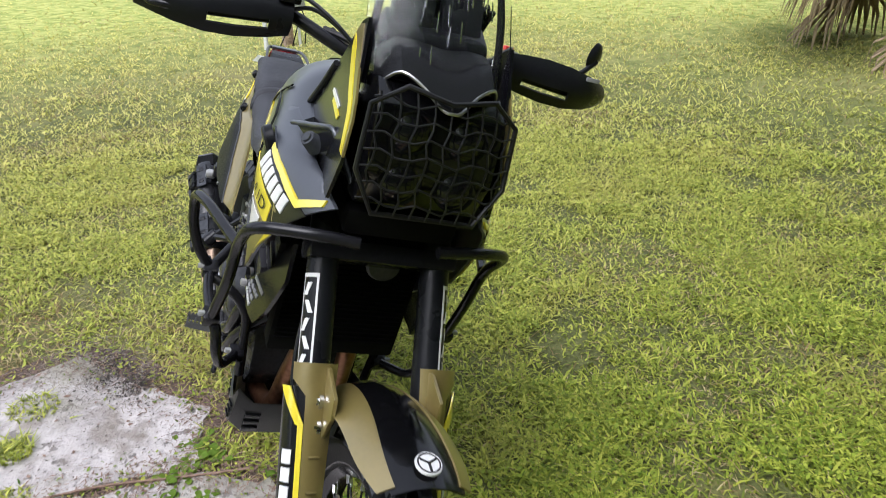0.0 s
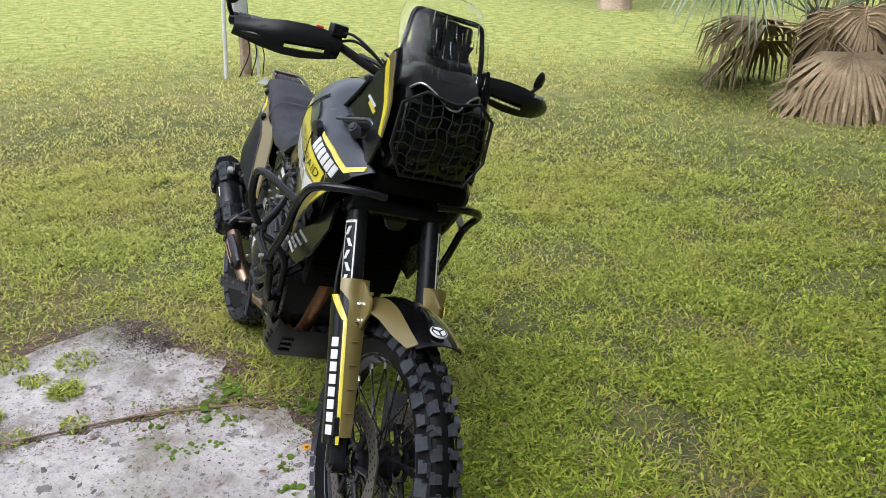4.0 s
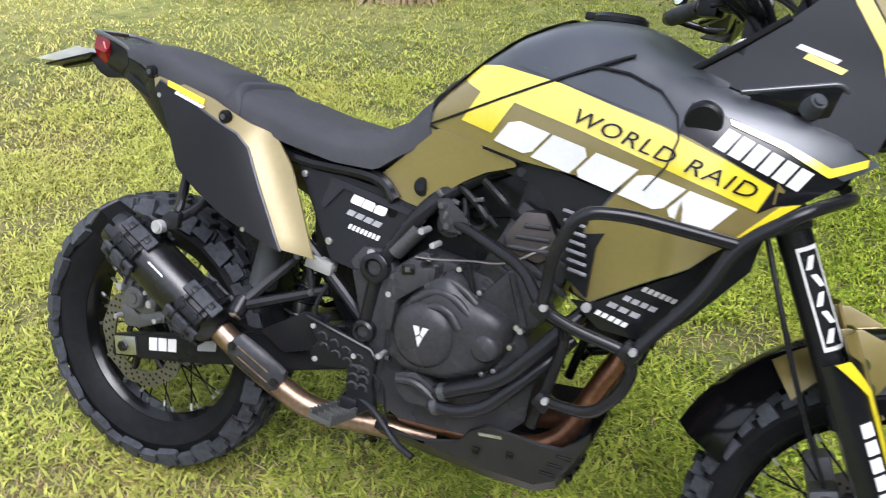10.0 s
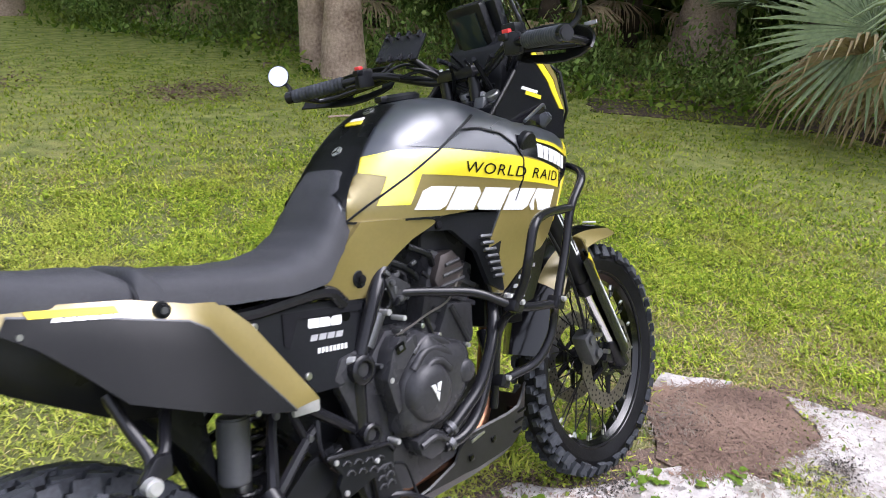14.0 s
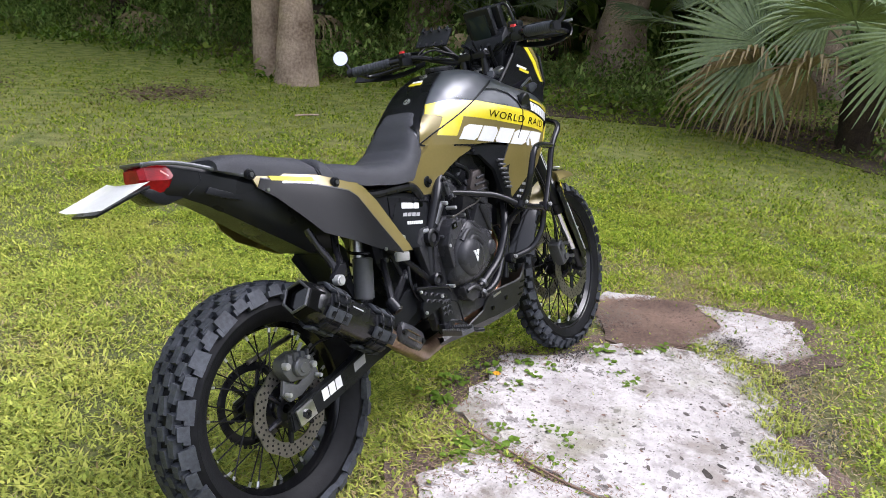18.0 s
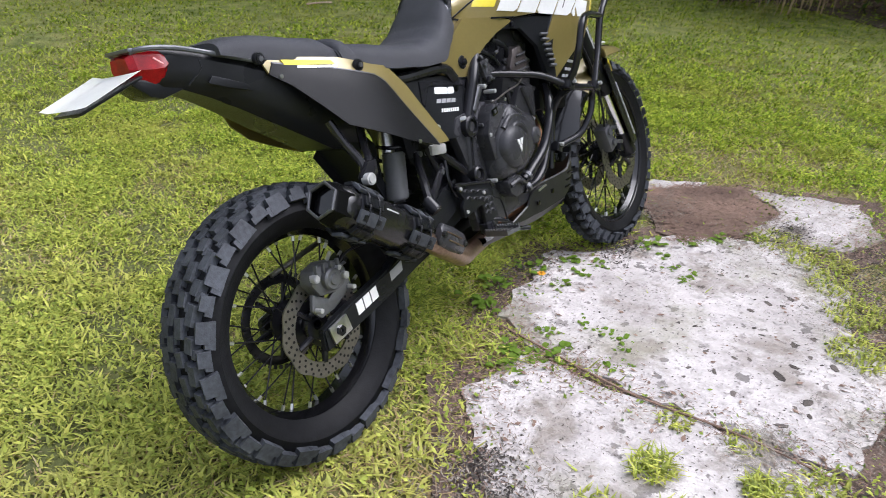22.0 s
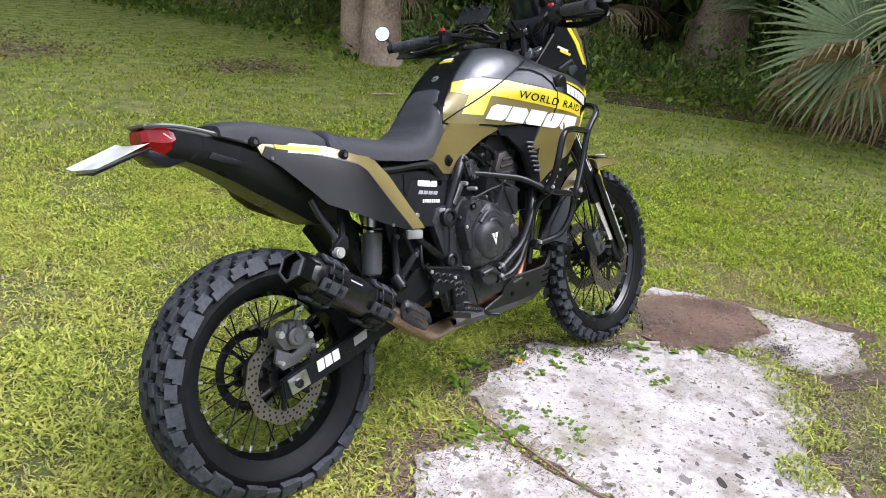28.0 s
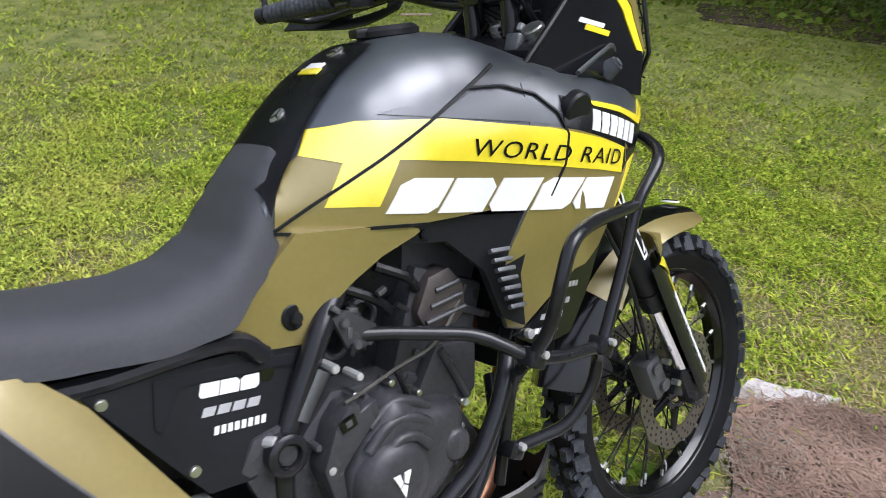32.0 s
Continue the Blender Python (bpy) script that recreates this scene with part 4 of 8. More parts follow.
bm = bmesh.new()
rows = []
for k in range(31):
    x = 0.668 + 0.226 * k / 30
    hw = 0.102 - 0.042 * (k / 30) ** 0.8
    ys = [hw * i / 8 for i in range(-8, 9)]
    rows.append([bm.verts.new((x - 0.002, y * 1.03, tank_height(x, abs(y)) + 0.0045)) for y in ys])
for a, b in zip(rows, rows[1:]):
    for i in range(16):
        bm.faces.new((a[i], a[i + 1], b[i + 1], b[i]))
bmesh.ops.solidify(bm, geom=bm.faces[:], thickness=0.006)
bpart("tank_pad", bm, BLACK, tank, "black rubber tank pad", 50)
for x, dy, r in ((0.748, -0.012, 0.013), (0.862, -0.006, 0.014)):
    z = lerp_table(x, TOP) + 0.0055
    slope = (lerp_table(x + 0.01, TOP) - lerp_table(x - 0.01, TOP)) / 0.02
    m = Matrix.Translation((x, dy, z)) @ Matrix.Rotation(-math.atan(slope), 4, "Y")
    bm = bmesh.new()
    bmesh.ops.create_cone(bm, cap_ends=True, segments=24, radius1=r, radius2=r, depth=0.005, matrix=m)
    badge = bpart("round_badge", bm, ALU, tank, "silver round badge")
    bm = bmesh.new()
    for k in range(3):
        a = k * math.tau / 3
        rod(bm, m @ Vector((0, 0, 0.0028)), m @ Vector((r * 0.8 * math.cos(a), r * 0.8 * math.sin(a), 0.0028)), 0.0014, seg=6)
    bpart("badge_mark", bm, INK, tank)
for i, (mt, o) in enumerate(((YELLOW, 0.0), (WHITE, 0.011))):
    x = 0.815 + o
    z = lerp_table(x, TOP) + 0.008
    slope = (lerp_table(x + 0.01, TOP) - lerp_table(x - 0.01, TOP)) / 0.02
    bm = box(bmesh.new(), (x, -0.004, z), (0.013, 0.052 - 0.012 * i, 0.003), Matrix.Rotation(-math.atan(slope), 4, "Y"), 0.001)
    bpart("tank_sticker", bm, mt, tank)
# filler cap
bm = lathe(bmesh.new(), [(0.0, 0.0), (0.045, 0.0), (0.05, 0.004), (0.05, 0.012), (0.042, 0.019), (0.0, 0.019)], 36, Matrix.Translation((0.965, 0, 1.181)) @ Matrix.Rotation(radians(90), 4, "X"), False)
cap = bpart("fuel_cap", bm, BLACK, tank, "black fuel filler cap")
bpart("cap_hinge", box(bmesh.new(), (0.925, 0, 1.192), (0.05, 0.024, 0.014), None, 0.004), BLACK, tank)

# lower olive cover with its bolt
for s in (-1, 1):
    cov = bpart("side_cover", sheet([(0.562, 0.826), (0.60, 0.862), (0.648, 0.910), (0.690, 0.950), (0.778, 0.939), (0.845, 0.925), (0.861, 0.920), (0.863, 0.915), (0.855, 0.910), (0.804, 0.891), (0.762, 0.866), (0.736, 0.846), (0.718, 0.815), (0.704, 0.799), (0.674, 0.795), (0.616, 0.804)], lambda x, z: 0.099 + 0.24 * max(0, x - 0.66) + 0.08 * max(0, z - 0.84), 0.004, 0.014, 0.03, s), OLIVE, None, "olive-gold plastic side cover", 50)
    bpart("recess", lathe(bmesh.new(), [(0.0, 0.0), (0.017, 0.0), (0.019, 0.002), (0.017, 0.006), (0.0, 0.006)], 24, Matrix.Translation((0.673, s * 0.1085, 0.836)), False), BLACK, cov)
    bpart("bolt", rod(bmesh.new(), (0.673, s * 0.111, 0.836), (0.673, s * 0.118, 0.836), 0.009, seg=12, bevel=0.002), SATIN, cov)
    side_face = lambda x, z: 0.094 + 0.16 * max(0.0, 0.84 - z)
    fr = bpart("frame_cover", sheet([(0.379, 0.848), (0.43, 0.832), (0.575, 0.816), (0.685, 0.79), (0.622, 0.682), (0.567, 0.648), (0.506, 0.656), (0.44, 0.755), (0.392, 0.828)], side_face, 0.004, 0.012, 0.05, s), BLACK, None, "black plastic frame side cover", 50)
    bpart("cover_ridge", sheet([(0.475, 0.818), (0.665, 0.788), (0.655, 0.776), (0.505, 0.80), (0.47, 0.752), (0.462, 0.762)], side_face, 0.008, 0.006, 0.05, s), SATIN, fr)
    for x, z in ((0.412, 0.812), (0.495, 0.692)):
        bpart("bolt", rod(bmesh.new(), (x, s * (side_face(x, z) + 0.002), z), (x, s * (side_face(x, z) + 0.010), z), 0.0075, seg=12, bevel=0.002), ALU, fr, "silver bolt")
    bpart("recess", rod(bmesh.new(), (0.618, s * 0.106, 0.775), (0.618, s * 0.1105, 0.775), 0.011, seg=16), GLOSS, fr)
    flat = lambda x, z: side_face(x, z) + 0.004
    marks([SLASHED, ARCHED, STEPPED], (0.523, 0.776), (0.604, 0.762), 0.018, 0.004, WHITE, 0.0016, (s,), flat, fr, "sticker_block")
    blocks("sticker_block", (0.520, 0.752), (0.600, 0.739), 0.011, 4, 0.005, GREYVINYL, 0.0016, 0.8, (s,), flat, fr)
    blocks("sticker_block", (0.530, 0.725), (0.603, 0.714), 0.010, 8, 0.002, WHITE, 0.0016, 0.62, (s,), flat, fr)

# ---- seat and tail ----
SEAT_TOP = [(-0.12, 1.020), (0.0, 1.010), (0.14, 0.984), (0.30, 0.947), (0.43, 0.924), (0.50, 0.917), (0.56, 0.925), (0.61, 0.950), (0.65, 0.998), (0.685, 1.040), (0.71, 1.062), (0.735, 1.072)]
SEAT_BOT = [(-0.12, 0.985), (0.033, 0.948), (0.244, 0.900), (0.384, 0.866), (0.50, 0.852), (0.575, 0.852), (0.63, 0.892), (0.69, 0.95), (0.735, 0.995)]
SEAT_W = [(-0.06, 0.088), (0.1, 0.112), (0.3, 0.122), (0.48, 0.138), (0.58, 0.128), (0.65, 0.108), (0.69, 0.094), (0.735, 0.08)]


def pad(x0, x1, n, lift=0.0, grow=0.0):
    secs = []
    for k in range(n):
        t = k / (n - 1)
        x = x0 + (x1 - x0) * t
        end = min(t, 1 - t) * n / 2.0
        r = min(1.0, 0.72 + 0.28 * end) if end < 1 else 1.0
        zt, zb, w = lerp_table(x, SEAT_TOP) + lift, lerp_table(x, SEAT_BOT), lerp_table(x, SEAT_W) + grow
        zt = zb + (zt - zb) * r
        ring = []
        for i in range(20):
            a = math.pi * i / 19
            c, sn = math.cos(a), math.sin(a)
            y = w * math.copysign(abs(c) ** 0.42, c)
            ring.append((x, y * (1.0 - 0.10 * sn), zb + (zt - zb) * abs(sn) ** 0.5))
        secs.append(ring)
    return loft(bmesh.new(), secs)


seat = bpart("seat", pad(0.205, 0.735, 40), SEAT, None, "charcoal vinyl rider seat", 60)
bpart("seat_band", pad(0.208, 0.252, 7, 0.006, 0.004), SEAT, seat, "stitched raised band across the seat", 60)
rear_pad = bpart("passenger_seat", pad(-0.09, 0.216, 15, 0.002, -0.008), SEAT, None, "charcoal vinyl passenger seat", 60)
for s in (-1, 1):
    bpart("subframe_rail", tube(bmesh.new(), smooth_line([(0.02, s * 0.075, 0.93), (0.25, s * 0.085, 0.868), (0.40, s * 0.095, 0.838), (0.57, s * 0.108, 0.836), (0.62, s * 0.108, 0.80)]), 0.014), SATIN, None, "black tubular subframe rail")

def tail_w(x, z):
    """Half width of the tail: flared in the black field, falling away past the field's edge."""
    past = max((x - 0.02) * 0.324 + (z - 0.937) * 0.946, (x - 0.287) * 0.825 + (z - 0.838) * 0.565)
    return 0.086 + 0.066 * max(0, min(1, (0.93 - z) / 0.26)) + 0.02 * max(0, min(1, x / 0.4)) + 0.040 * math.exp(-((x - 0.22) / 0.16) ** 2) - 0.3 * max(0, min(0.05, past))


EDGE = [(0.0, 0.944), (0.027, 0.957), (0.189, 0.926), (0.286, 0.893), (0.345, 0.880), (0.394, 0.824), (0.486, 0.656)]
LOWER = [(0.40, 0.666), (0.30, 0.704), (0.141, 0.780), (0.100, 0.832), (0.05, 0.890), (0.008, 0.922)]
for s in (-1, 1):
    tp = bpart("tail_panel", sheet(EDGE + LOWER, tail_w, 0.0, 0.005, 0.018, s), OLIVE, None, "olive-gold tail side panel with a matt black field", 50)
    bpart("black_field", sheet([(0.020, 0.942), (0.12, 0.916), (0.270, 0.868), (0.300, 0.846), (0.344, 0.774), (0.420, 0.660), (0.30, 0.7015), (0.139, 0.778), (0.098, 0.830), (0.048, 0.888), (0.006, 0.921)], tail_w, 0.003, 0.004, 0.025, s), MATTGREY, tp, "matt black panel field", 50)
    bpart("field_edge", sheet(ribbon([(0.02, 0.944), (0.12, 0.918), (0.270, 0.870), (0.301, 0.847), (0.345, 0.775), (0.420, 0.662)], 0.003), tail_w, 0.0035, 0.002, 0.03, s), CASTALU, tp, "", 50)
    bpart("sticker", sheet([(0.045, 0.946), (0.165, 0.923), (0.168, 0.912), (0.048, 0.934)], tail_w, 0.0045, 0.003, 0.03, s), mat("yellow_sticker", (0.72, 0.58, 0.02), 0.5, vary=0.05, bump=0.02), tp, "yellow tail sticker", 50)
    blocks("sticker_block", (0.075, 0.922), (0.171, 0.904), 0.006, 6, 0.003, WHITE, 0.0046, 0.86, (s,), tail_w, tp)
    for x, z in ((0.232, 0.894), (-0.008, 0.953)):
        bpart("grommet", rod(bmesh.new(), (x, s * (tail_w(x, z) - 0.004), z + 0.004), (x, s * (tail_w(x, z) + 0.010), z + 0.004), 0.0155, 0.0125, 16, 0.003), BLACK, tp)
        bpart("bolt", rod(bmesh.new(), (x, s * (tail_w(x, z) + 0.008), z + 0.004), (x, s * (tail_w(x, z) + 0.0125), z + 0.004), 0.006, seg=10), CASTALU, tp, "grey bolt")
    for x, z in ((0.03, 0.912), (0.335, 0.690)):
        bpart("bolt", rod(bmesh.new(), (x, s * (tail_w(x, z) + 0.002), z), (x, s * (tail_w(x, z) + 0.006), z), 0.005, seg=10), ALU, tp, "silver bolt")
bpart("inner_flap", sheet([(-0.005, 0.872), (0.034, 0.815), (0.096, 0.772), (0.289, 0.692), (0.30, 0.715), (0.141, 0.79), (0.05, 0.895)], tail_w, -0.002, 0.005, 0.03, 1), OLIVE, tp, "", 50)


def draw_in(bm, shift=0.0):
    """Narrows and shortens the tail behind the side panels."""
    for v in bm.verts:
        k = max(0.0, min(1.0, (0.03 - v.co.x) / 0.2))
        v.co.y = v.co.y * (1 - 0.12 * k) + 0.022 * k
        v.co.x += 0.035 * k + shift
    return bm


# tail cowl: black body from the rear lamp forward between the panels
secs = []
for x, w, zt, zb in ((-0.262, 0.048, 1.014, 0.958), (-0.235, 0.058, 1.016, 0.932), (-0.19, 0.066, 1.006, 0.928), (-0.13, 0.074, 0.988, 0.900), (-0.06, 0.082, 0.966, 0.862), (0.02, 0.090, 0.940, 0.815), (0.10, 0.094, 0.915, 0.765), (0.17, 0.096, 0.895, 0.72), (0.25, 0.098, 0.87, 0.70)):
    h = zt - zb
    secs.append([(x, y * w, z) for y, z in ((-0.62, zb), (-0.86, zb + h * 0.18), (-0.94, zb + h * 0.30), (-1, zb + h * 0.52), (-1, zb + h * 0.86), (-0.9, zt), (0.9, zt), (1, zb + h * 0.86), (1, zb + h * 0.52), (0.94, zb + h * 0.30), (0.86, zb + h * 0.18), (0.62, zb))])
cowl = bpart("tail_cowl", draw_in(loft(bmesh.new(), secs)), BLACK, None, "black tail cowl", 25)
for s in (-1, 1):
    rail = smooth_line([(-0.282, s * 0.040, 1.018), (-0.262, s * 0.062, 1.020), (-0.20, s * 0.076, 1.010), (-0.083, s * 0.086, 0.975), (0.0, s * 0.094, 0.949)])
    bpart("edge_rail", draw_in(tube(bmesh.new(), rail, 0.0055, 8)), mat("rail_grey", (0.07, 0.074, 0.082), 0.3, 0.1, vary=0.1, bump=0.03), cowl, "grey edge rail of the tail")
    bpart("cowl_seam", draw_in(tube(bmesh.new(), [(-0.152, s * 0.0725, 0.984), (-0.150, s * 0.0725, 0.962), (-0.186, s * 0.063, 0.934)], 0.0018, 6)), BLACK, cowl)
    bpart("cowl_recess", draw_in(prism([(-0.15, 0.930), (-0.135, 0.944), (-0.03, 0.906), (-0.035, 0.895), (-0.10, 0.912)], s * 0.0775, s * 0.083, 0.002)), BLACK, cowl)
bpart("rear_brow", draw_in(box(bmesh.new(), (-0.275, 0, 1.021), (0.03, 0.10, 0.008), Matrix.Rotation(radians(4), 4, "Y"), 0.003)), DARKGREY, cowl)
secs = []
for x, w, zt, zb in ((-0.292, 0.036, 1.008, 0.974), (-0.280, 0.050, 1.014, 0.960), (-0.250, 0.060, 1.014, 0.950), (-0.232, 0.068, 1.010, 0.953), (-0.222, 0.069, 1.0, 0.975)):
    c = (zt + zb) / 2
    secs.append([(x, y * w, z) for y, z in ((-0.75, zb), (-1.02, c - 0.004), (-0.88, zt), (0, zt + 0.002), (0.88, zt), (1.02, c - 0.004), (0.75, zb), (0, zb - 0.002))])
lampr = bpart("tail_light", draw_in(loft(bmesh.new(), secs)), RED, None, "faceted red rear lamp", 20)
for s in (-1, 1):
    bpart("lens_bar", draw_in(tube(bmesh.new(), [(-0.246, s * 0.058, 1.0), (-0.232, s * 0.0655, 0.986), (-0.236, s * 0.055, 0.966)], 0.0022, 6)), mat("pink_reflector", (0.75, 0.25, 0.25), 0.2, vary=0.1, bump=0.05), lampr, "pale reflector bar")
bm = prism([(-0.305, 0.962), (-0.28, 0.966), (-0.20, 0.940), (-0.185, 0.928), (-0.24, 0.918), (-0.265, 0.926)], -0.045, 0.045, 0.006)
bkt = bpart("plate_bracket", draw_in(bm), BLACK, None, "black number plate bracket")
tip = box(bmesh.new(), (-0.352, 0, 0.947), (0.15, 0.12, 0.006), Matrix.Rotation(radians(-17), 4, "Y"), 0.002)
box(tip, (-0.36, 0.0, 0.941), (0.11, 0.03, 0.012), Matrix.Rotation(radians(-17), 4, "Y"), 0.003)
bpart("bracket_tongue", draw_in(tip), BLACK, bkt)
pm = Matrix.Translation((-0.325, 0.03, 0.957)) @ Matrix.Rotation(radians(-19), 4, "Y")
bm = bmesh.new()
rows = []
for k in range(9):
    x = -0.068 + 0.017 * k
    rows.append([bm.verts.new(pm @ Vector((x, y, 0.10 * x * x + 0.9 * max(0, abs(y) - 0.05) ** 1.5 * (1 if y > 0 else 0.25)))) for y in (-0.09, -0.06, -0.03, 0, 0.03, 0.06, 0.09)])
for a, b in zip(rows, rows[1:]):
    for k in range(6):
        bm.faces.new((a[k], a[k + 1], b[k + 1], b[k]))
bmesh.ops.solidify(bm, geom=bm.faces[:], thickness=0.002)
pl = bpart("number_plate", bm, PLATE, None, "white number plate bent upwards", 50)
# inner rear mudguard between the panels and the wheel
secs = []
for x, z, w in ((0.235, 0.71, 0.070), (0.280, 0.645, 0.073), (0.315, 0.58, 0.070), (0.335, 0.50, 0.066), (0.355, 0.43, 0.058)):
    secs.append([(x - 0.02, -w, z - 0.02), (x, -w, z), (x + 0.006, 0, z + 0.012), (x, w, z), (x - 0.02, w, z - 0.02), (x - 0.006, 0.9 * w, z - 0.006), (x, 0, z + 0.004), (x - 0.006, -0.9 * w, z - 0.006)])
bpart("inner_mudguard", loft(bmesh.new(), secs), BLACK, None, "black dusty inner rear mudguard", 40)
bpart("fluid_pot", box(bmesh.new(), (0.478, -0.112, 0.637), (0.062, 0.03, 0.028), Matrix.Rotation(radians(8), 4, "Y"), 0.006), mat("translucent_pot", (0.24, 0.24, 0.23), 0.4, vary=0.1, bump=0.05), None, "pale translucent fluid pot")

# ---- swingarm, shock and rear brake ----
for s in (-1, 1):
    arm = loft(bmesh.new(), [[(x, s * y0, z - h), (x, s * y1, z - h), (x, s * y1, z + h), (x, s * y0, z + h)] for x, z, h, y0, y1 in ((-0.045, 0.318, 0.026, 0.100, 0.122), (0.02, 0.334, 0.030, 0.098, 0.125), (0.18, 0.368, 0.031, 0.094, 0.126), (0.30, 0.40, 0.036, 0.085, 0.118), (0.42, 0.432, 0.05, 0.06, 0.105), (0.56, 0.475, 0.05, 0.05, 0.10))])
    bmesh.ops.bevel(arm, geom=arm.edges[:], offset=0.004, segments=2, affect="EDGES")
    sw = bpart("swingarm", arm, BLACK, None, "black aluminium swingarm leg", 40)
    m = Matrix.Rotation(radians(-12), 4, "Y")
    bpart("axle_block", box(bmesh.new(), (0.002, s * 0.127, 0.331), (0.062, 0.007, 0.044), m, 0.002), ALU, sw, "bare aluminium axle block")
    bpart("axle_nut", lathe(bmesh.new(), [(0.005, 0), (0.013, 0), (0.013, s * 0.008), (0.005, s * 0.008)], 6, Matrix.Translation((-0.002, s * 0.13, 0.330)) @ m), SATIN, sw)
    blocks("arm_block", (0.068, 0.337), (0.148, 0.354), 0.030, 3, 0.004, WHITE, 0.0012, 0.86, (s,), lambda x, z: 0.1255, sw)
    blocks("arm_block", (0.178, 0.366), (0.250, 0.384), 0.024, 1, 0.008, GREYVINYL, 0.0012, 0.96, (s,), lambda x, z: 0.1235, sw)
bpart("swingarm_bridge", box(bmesh.new(), (0.42, 0, 0.44), (0.09, 0.16, 0.08), None, 0.012), BLACK)
bm = rod(bmesh.new(), (0.37, 0.0, 0.44), (0.44, 0.0, 0.80), 0.022, seg=16)
shock = bpart("shock_absorber", bm, ALU, None, "rear shock absorber")
coil = [Vector((0.372 + 0.068 * t, 0.04 * math.cos(t * 40), 0.47 + 0.22 * t)) + Vector((0.04 * math.sin(t * 40), 0, 0)) for t in (k / 90 for k in range(91))]
bpart("spring", tube(bmesh.new(), coil, 0.0055, 8), SATIN, shock, "black coil spring")
bm = prism([(-0.040, 0.452), (-0.028, 0.482), (0.010, 0.492), (0.048, 0.484), (0.072, 0.458), (0.066, 0.424), (0.030, 0.412), (-0.020, 0.420)], -0.116, -0.070, 0.008)
cal = bpart("rear_caliper", bm, CALIPER, None, "grey rear brake caliper", 40)
bpart("piston_housing", lathe(bmesh.new(), [(0.0, -0.136), (0.012, -0.136), (0.014, -0.132), (0.022, -0.132), (0.026, -0.128), (0.027, -0.112)], 24, Matrix.Translation((0.016, 0, 0.450)), False), CALIPER, cal, "round piston housing", 40)
for k in range(4):
    bpart("caliper_rib", box(bmesh.new(), (-0.020 + 0.022 * k, -0.118, 0.484 - 0.002 * k), (0.006, 0.012, 0.022), Matrix.Rotation(radians(12), 4, "Y"), 0.002), CALIPER, cal)
for p, q, r in (((-0.030, -0.110, 0.466), (-0.030, -0.130, 0.466), 0.009), ((0.058, -0.110, 0.444), (0.058, -0.130, 0.444), 0.009), ((0.034, -0.10, 0.488), (0.040, -0.112, 0.508), 0.005)):
    bpart("pin", rod(bmesh.new(), p, q, r, seg=12, bevel=0.002), SILVER, cal, "bright slide pin")
bpart("caliper_bracket", prism([(-0.034, 0.43), (-0.046, 0.392), (-0.024, 0.366), (0.02, 0.372), (0.06, 0.392), (0.088, 0.402), (0.084, 0.428), (0.05, 0.424), (0.01, 0.402)], -0.104, -0.092, 0.004), CALIPER, cal, "cast caliper bracket", 40)
for x, z in ((-0.036, 0.392), (-0.028, 0.470), (0.075, 0.408), (0.044, 0.468)):
    bpart("bolt", rod(bmesh.new(), (x, -0.105, z), (x, -0.128, z), 0.006, seg=8, bevel=0.0015), SILVER, cal)
bpart("rear_brake_hose", tube(bmesh.new(), smooth_line([(0.05, -0.115, 0.475), (0.10, -0.11, 0.49), (0.20, -0.10, 0.48), (0.33, -0.10, 0.45), (0.48, -0.11, 0.50), (0.55, -0.11, 0.52)]), 0.004, 8), BLACK)
# chain side
bm = lathe(bmesh.new(), [(0.090, 0.072), (0.108, 0.072), (0.114, 0.075), (0.108, 0.078), (0.090, 0.078)], 46, Matrix.Translation(REAR))
for k in range(6):
    d = Vector((math.cos(k * math.tau / 6 + 0.2), 0, math.sin(k * math.tau / 6 + 0.2)))
    rod(bm, Vector((0, 0.075, 0.335)) + d * 0.04, Vector((0, 0.075, 0.335)) + d * 0.094, 0.006, seg=8)
for k in range(42):
    a = k * math.tau / 42
    box(bm, Vector((0.116 * math.cos(a), 0.075, 0.335 + 0.116 * math.sin(a))), (0.010, 0.005, 0.007), Matrix.Rotation(-a, 4, "Y"))
bpart("sprocket", bm, SATIN, None, "rear chain sprocket")
bm = bmesh.new()
tube(bm, [(0.0, 0.075, 0.452), (0.3, 0.075, 0.50), (0.58, 0.075, 0.535)], 0.007, 6)
tube(bm, [(0.0, 0.075, 0.218), (0.3, 0.075, 0.34), (0.58, 0.075, 0.455)], 0.007, 6)
bpart("chain", bm, STEEL, None, "drive chain")
bm = tube(bmesh.new(), smooth_line([(0.52, 0.10, 0.35), (0.50, 0.20, 0.20), (0.47, 0.285, 0.075)]), 0.011, 10)
box(bm, (0.465, 0.295, 0.073), (0.05, 0.035, 0.008), Matrix.Rotation(radians(16), 4, "X"), 0.002)
bpart("side_stand", bm, SATIN, None, "black side stand with a foot plate")

bm = prism([(0.215, 0.76), (0.245, 0.755), (0.30, 0.70), (0.305, 0.58), (0.285, 0.575), (0.265, 0.63), (0.245, 0.675), (0.218, 0.72)], -0.072, -0.064, 0.003)
bpart("mudflap_side", bm, BLACK, None, "black dusty mudguard side plate", 40)
bpart("air_tube", rod(bmesh.new(), (0.345, -0.085, 0.665), (0.325, -0.085, 0.545), 0.030, seg=20, bevel=0.004), mat("grey_tube", (0.05, 0.052, 0.055), 0.5, vary=0.15, bump=0.1), None, "grey cylindrical damper reservoir")

# ---- exhaust ----
MA, MB = Vector((0.0, -0.187, 0.637)), Vector((0.282, -0.166, 0.458))
ax = (MB - MA).normalized()
rot = aim(MA, MB)


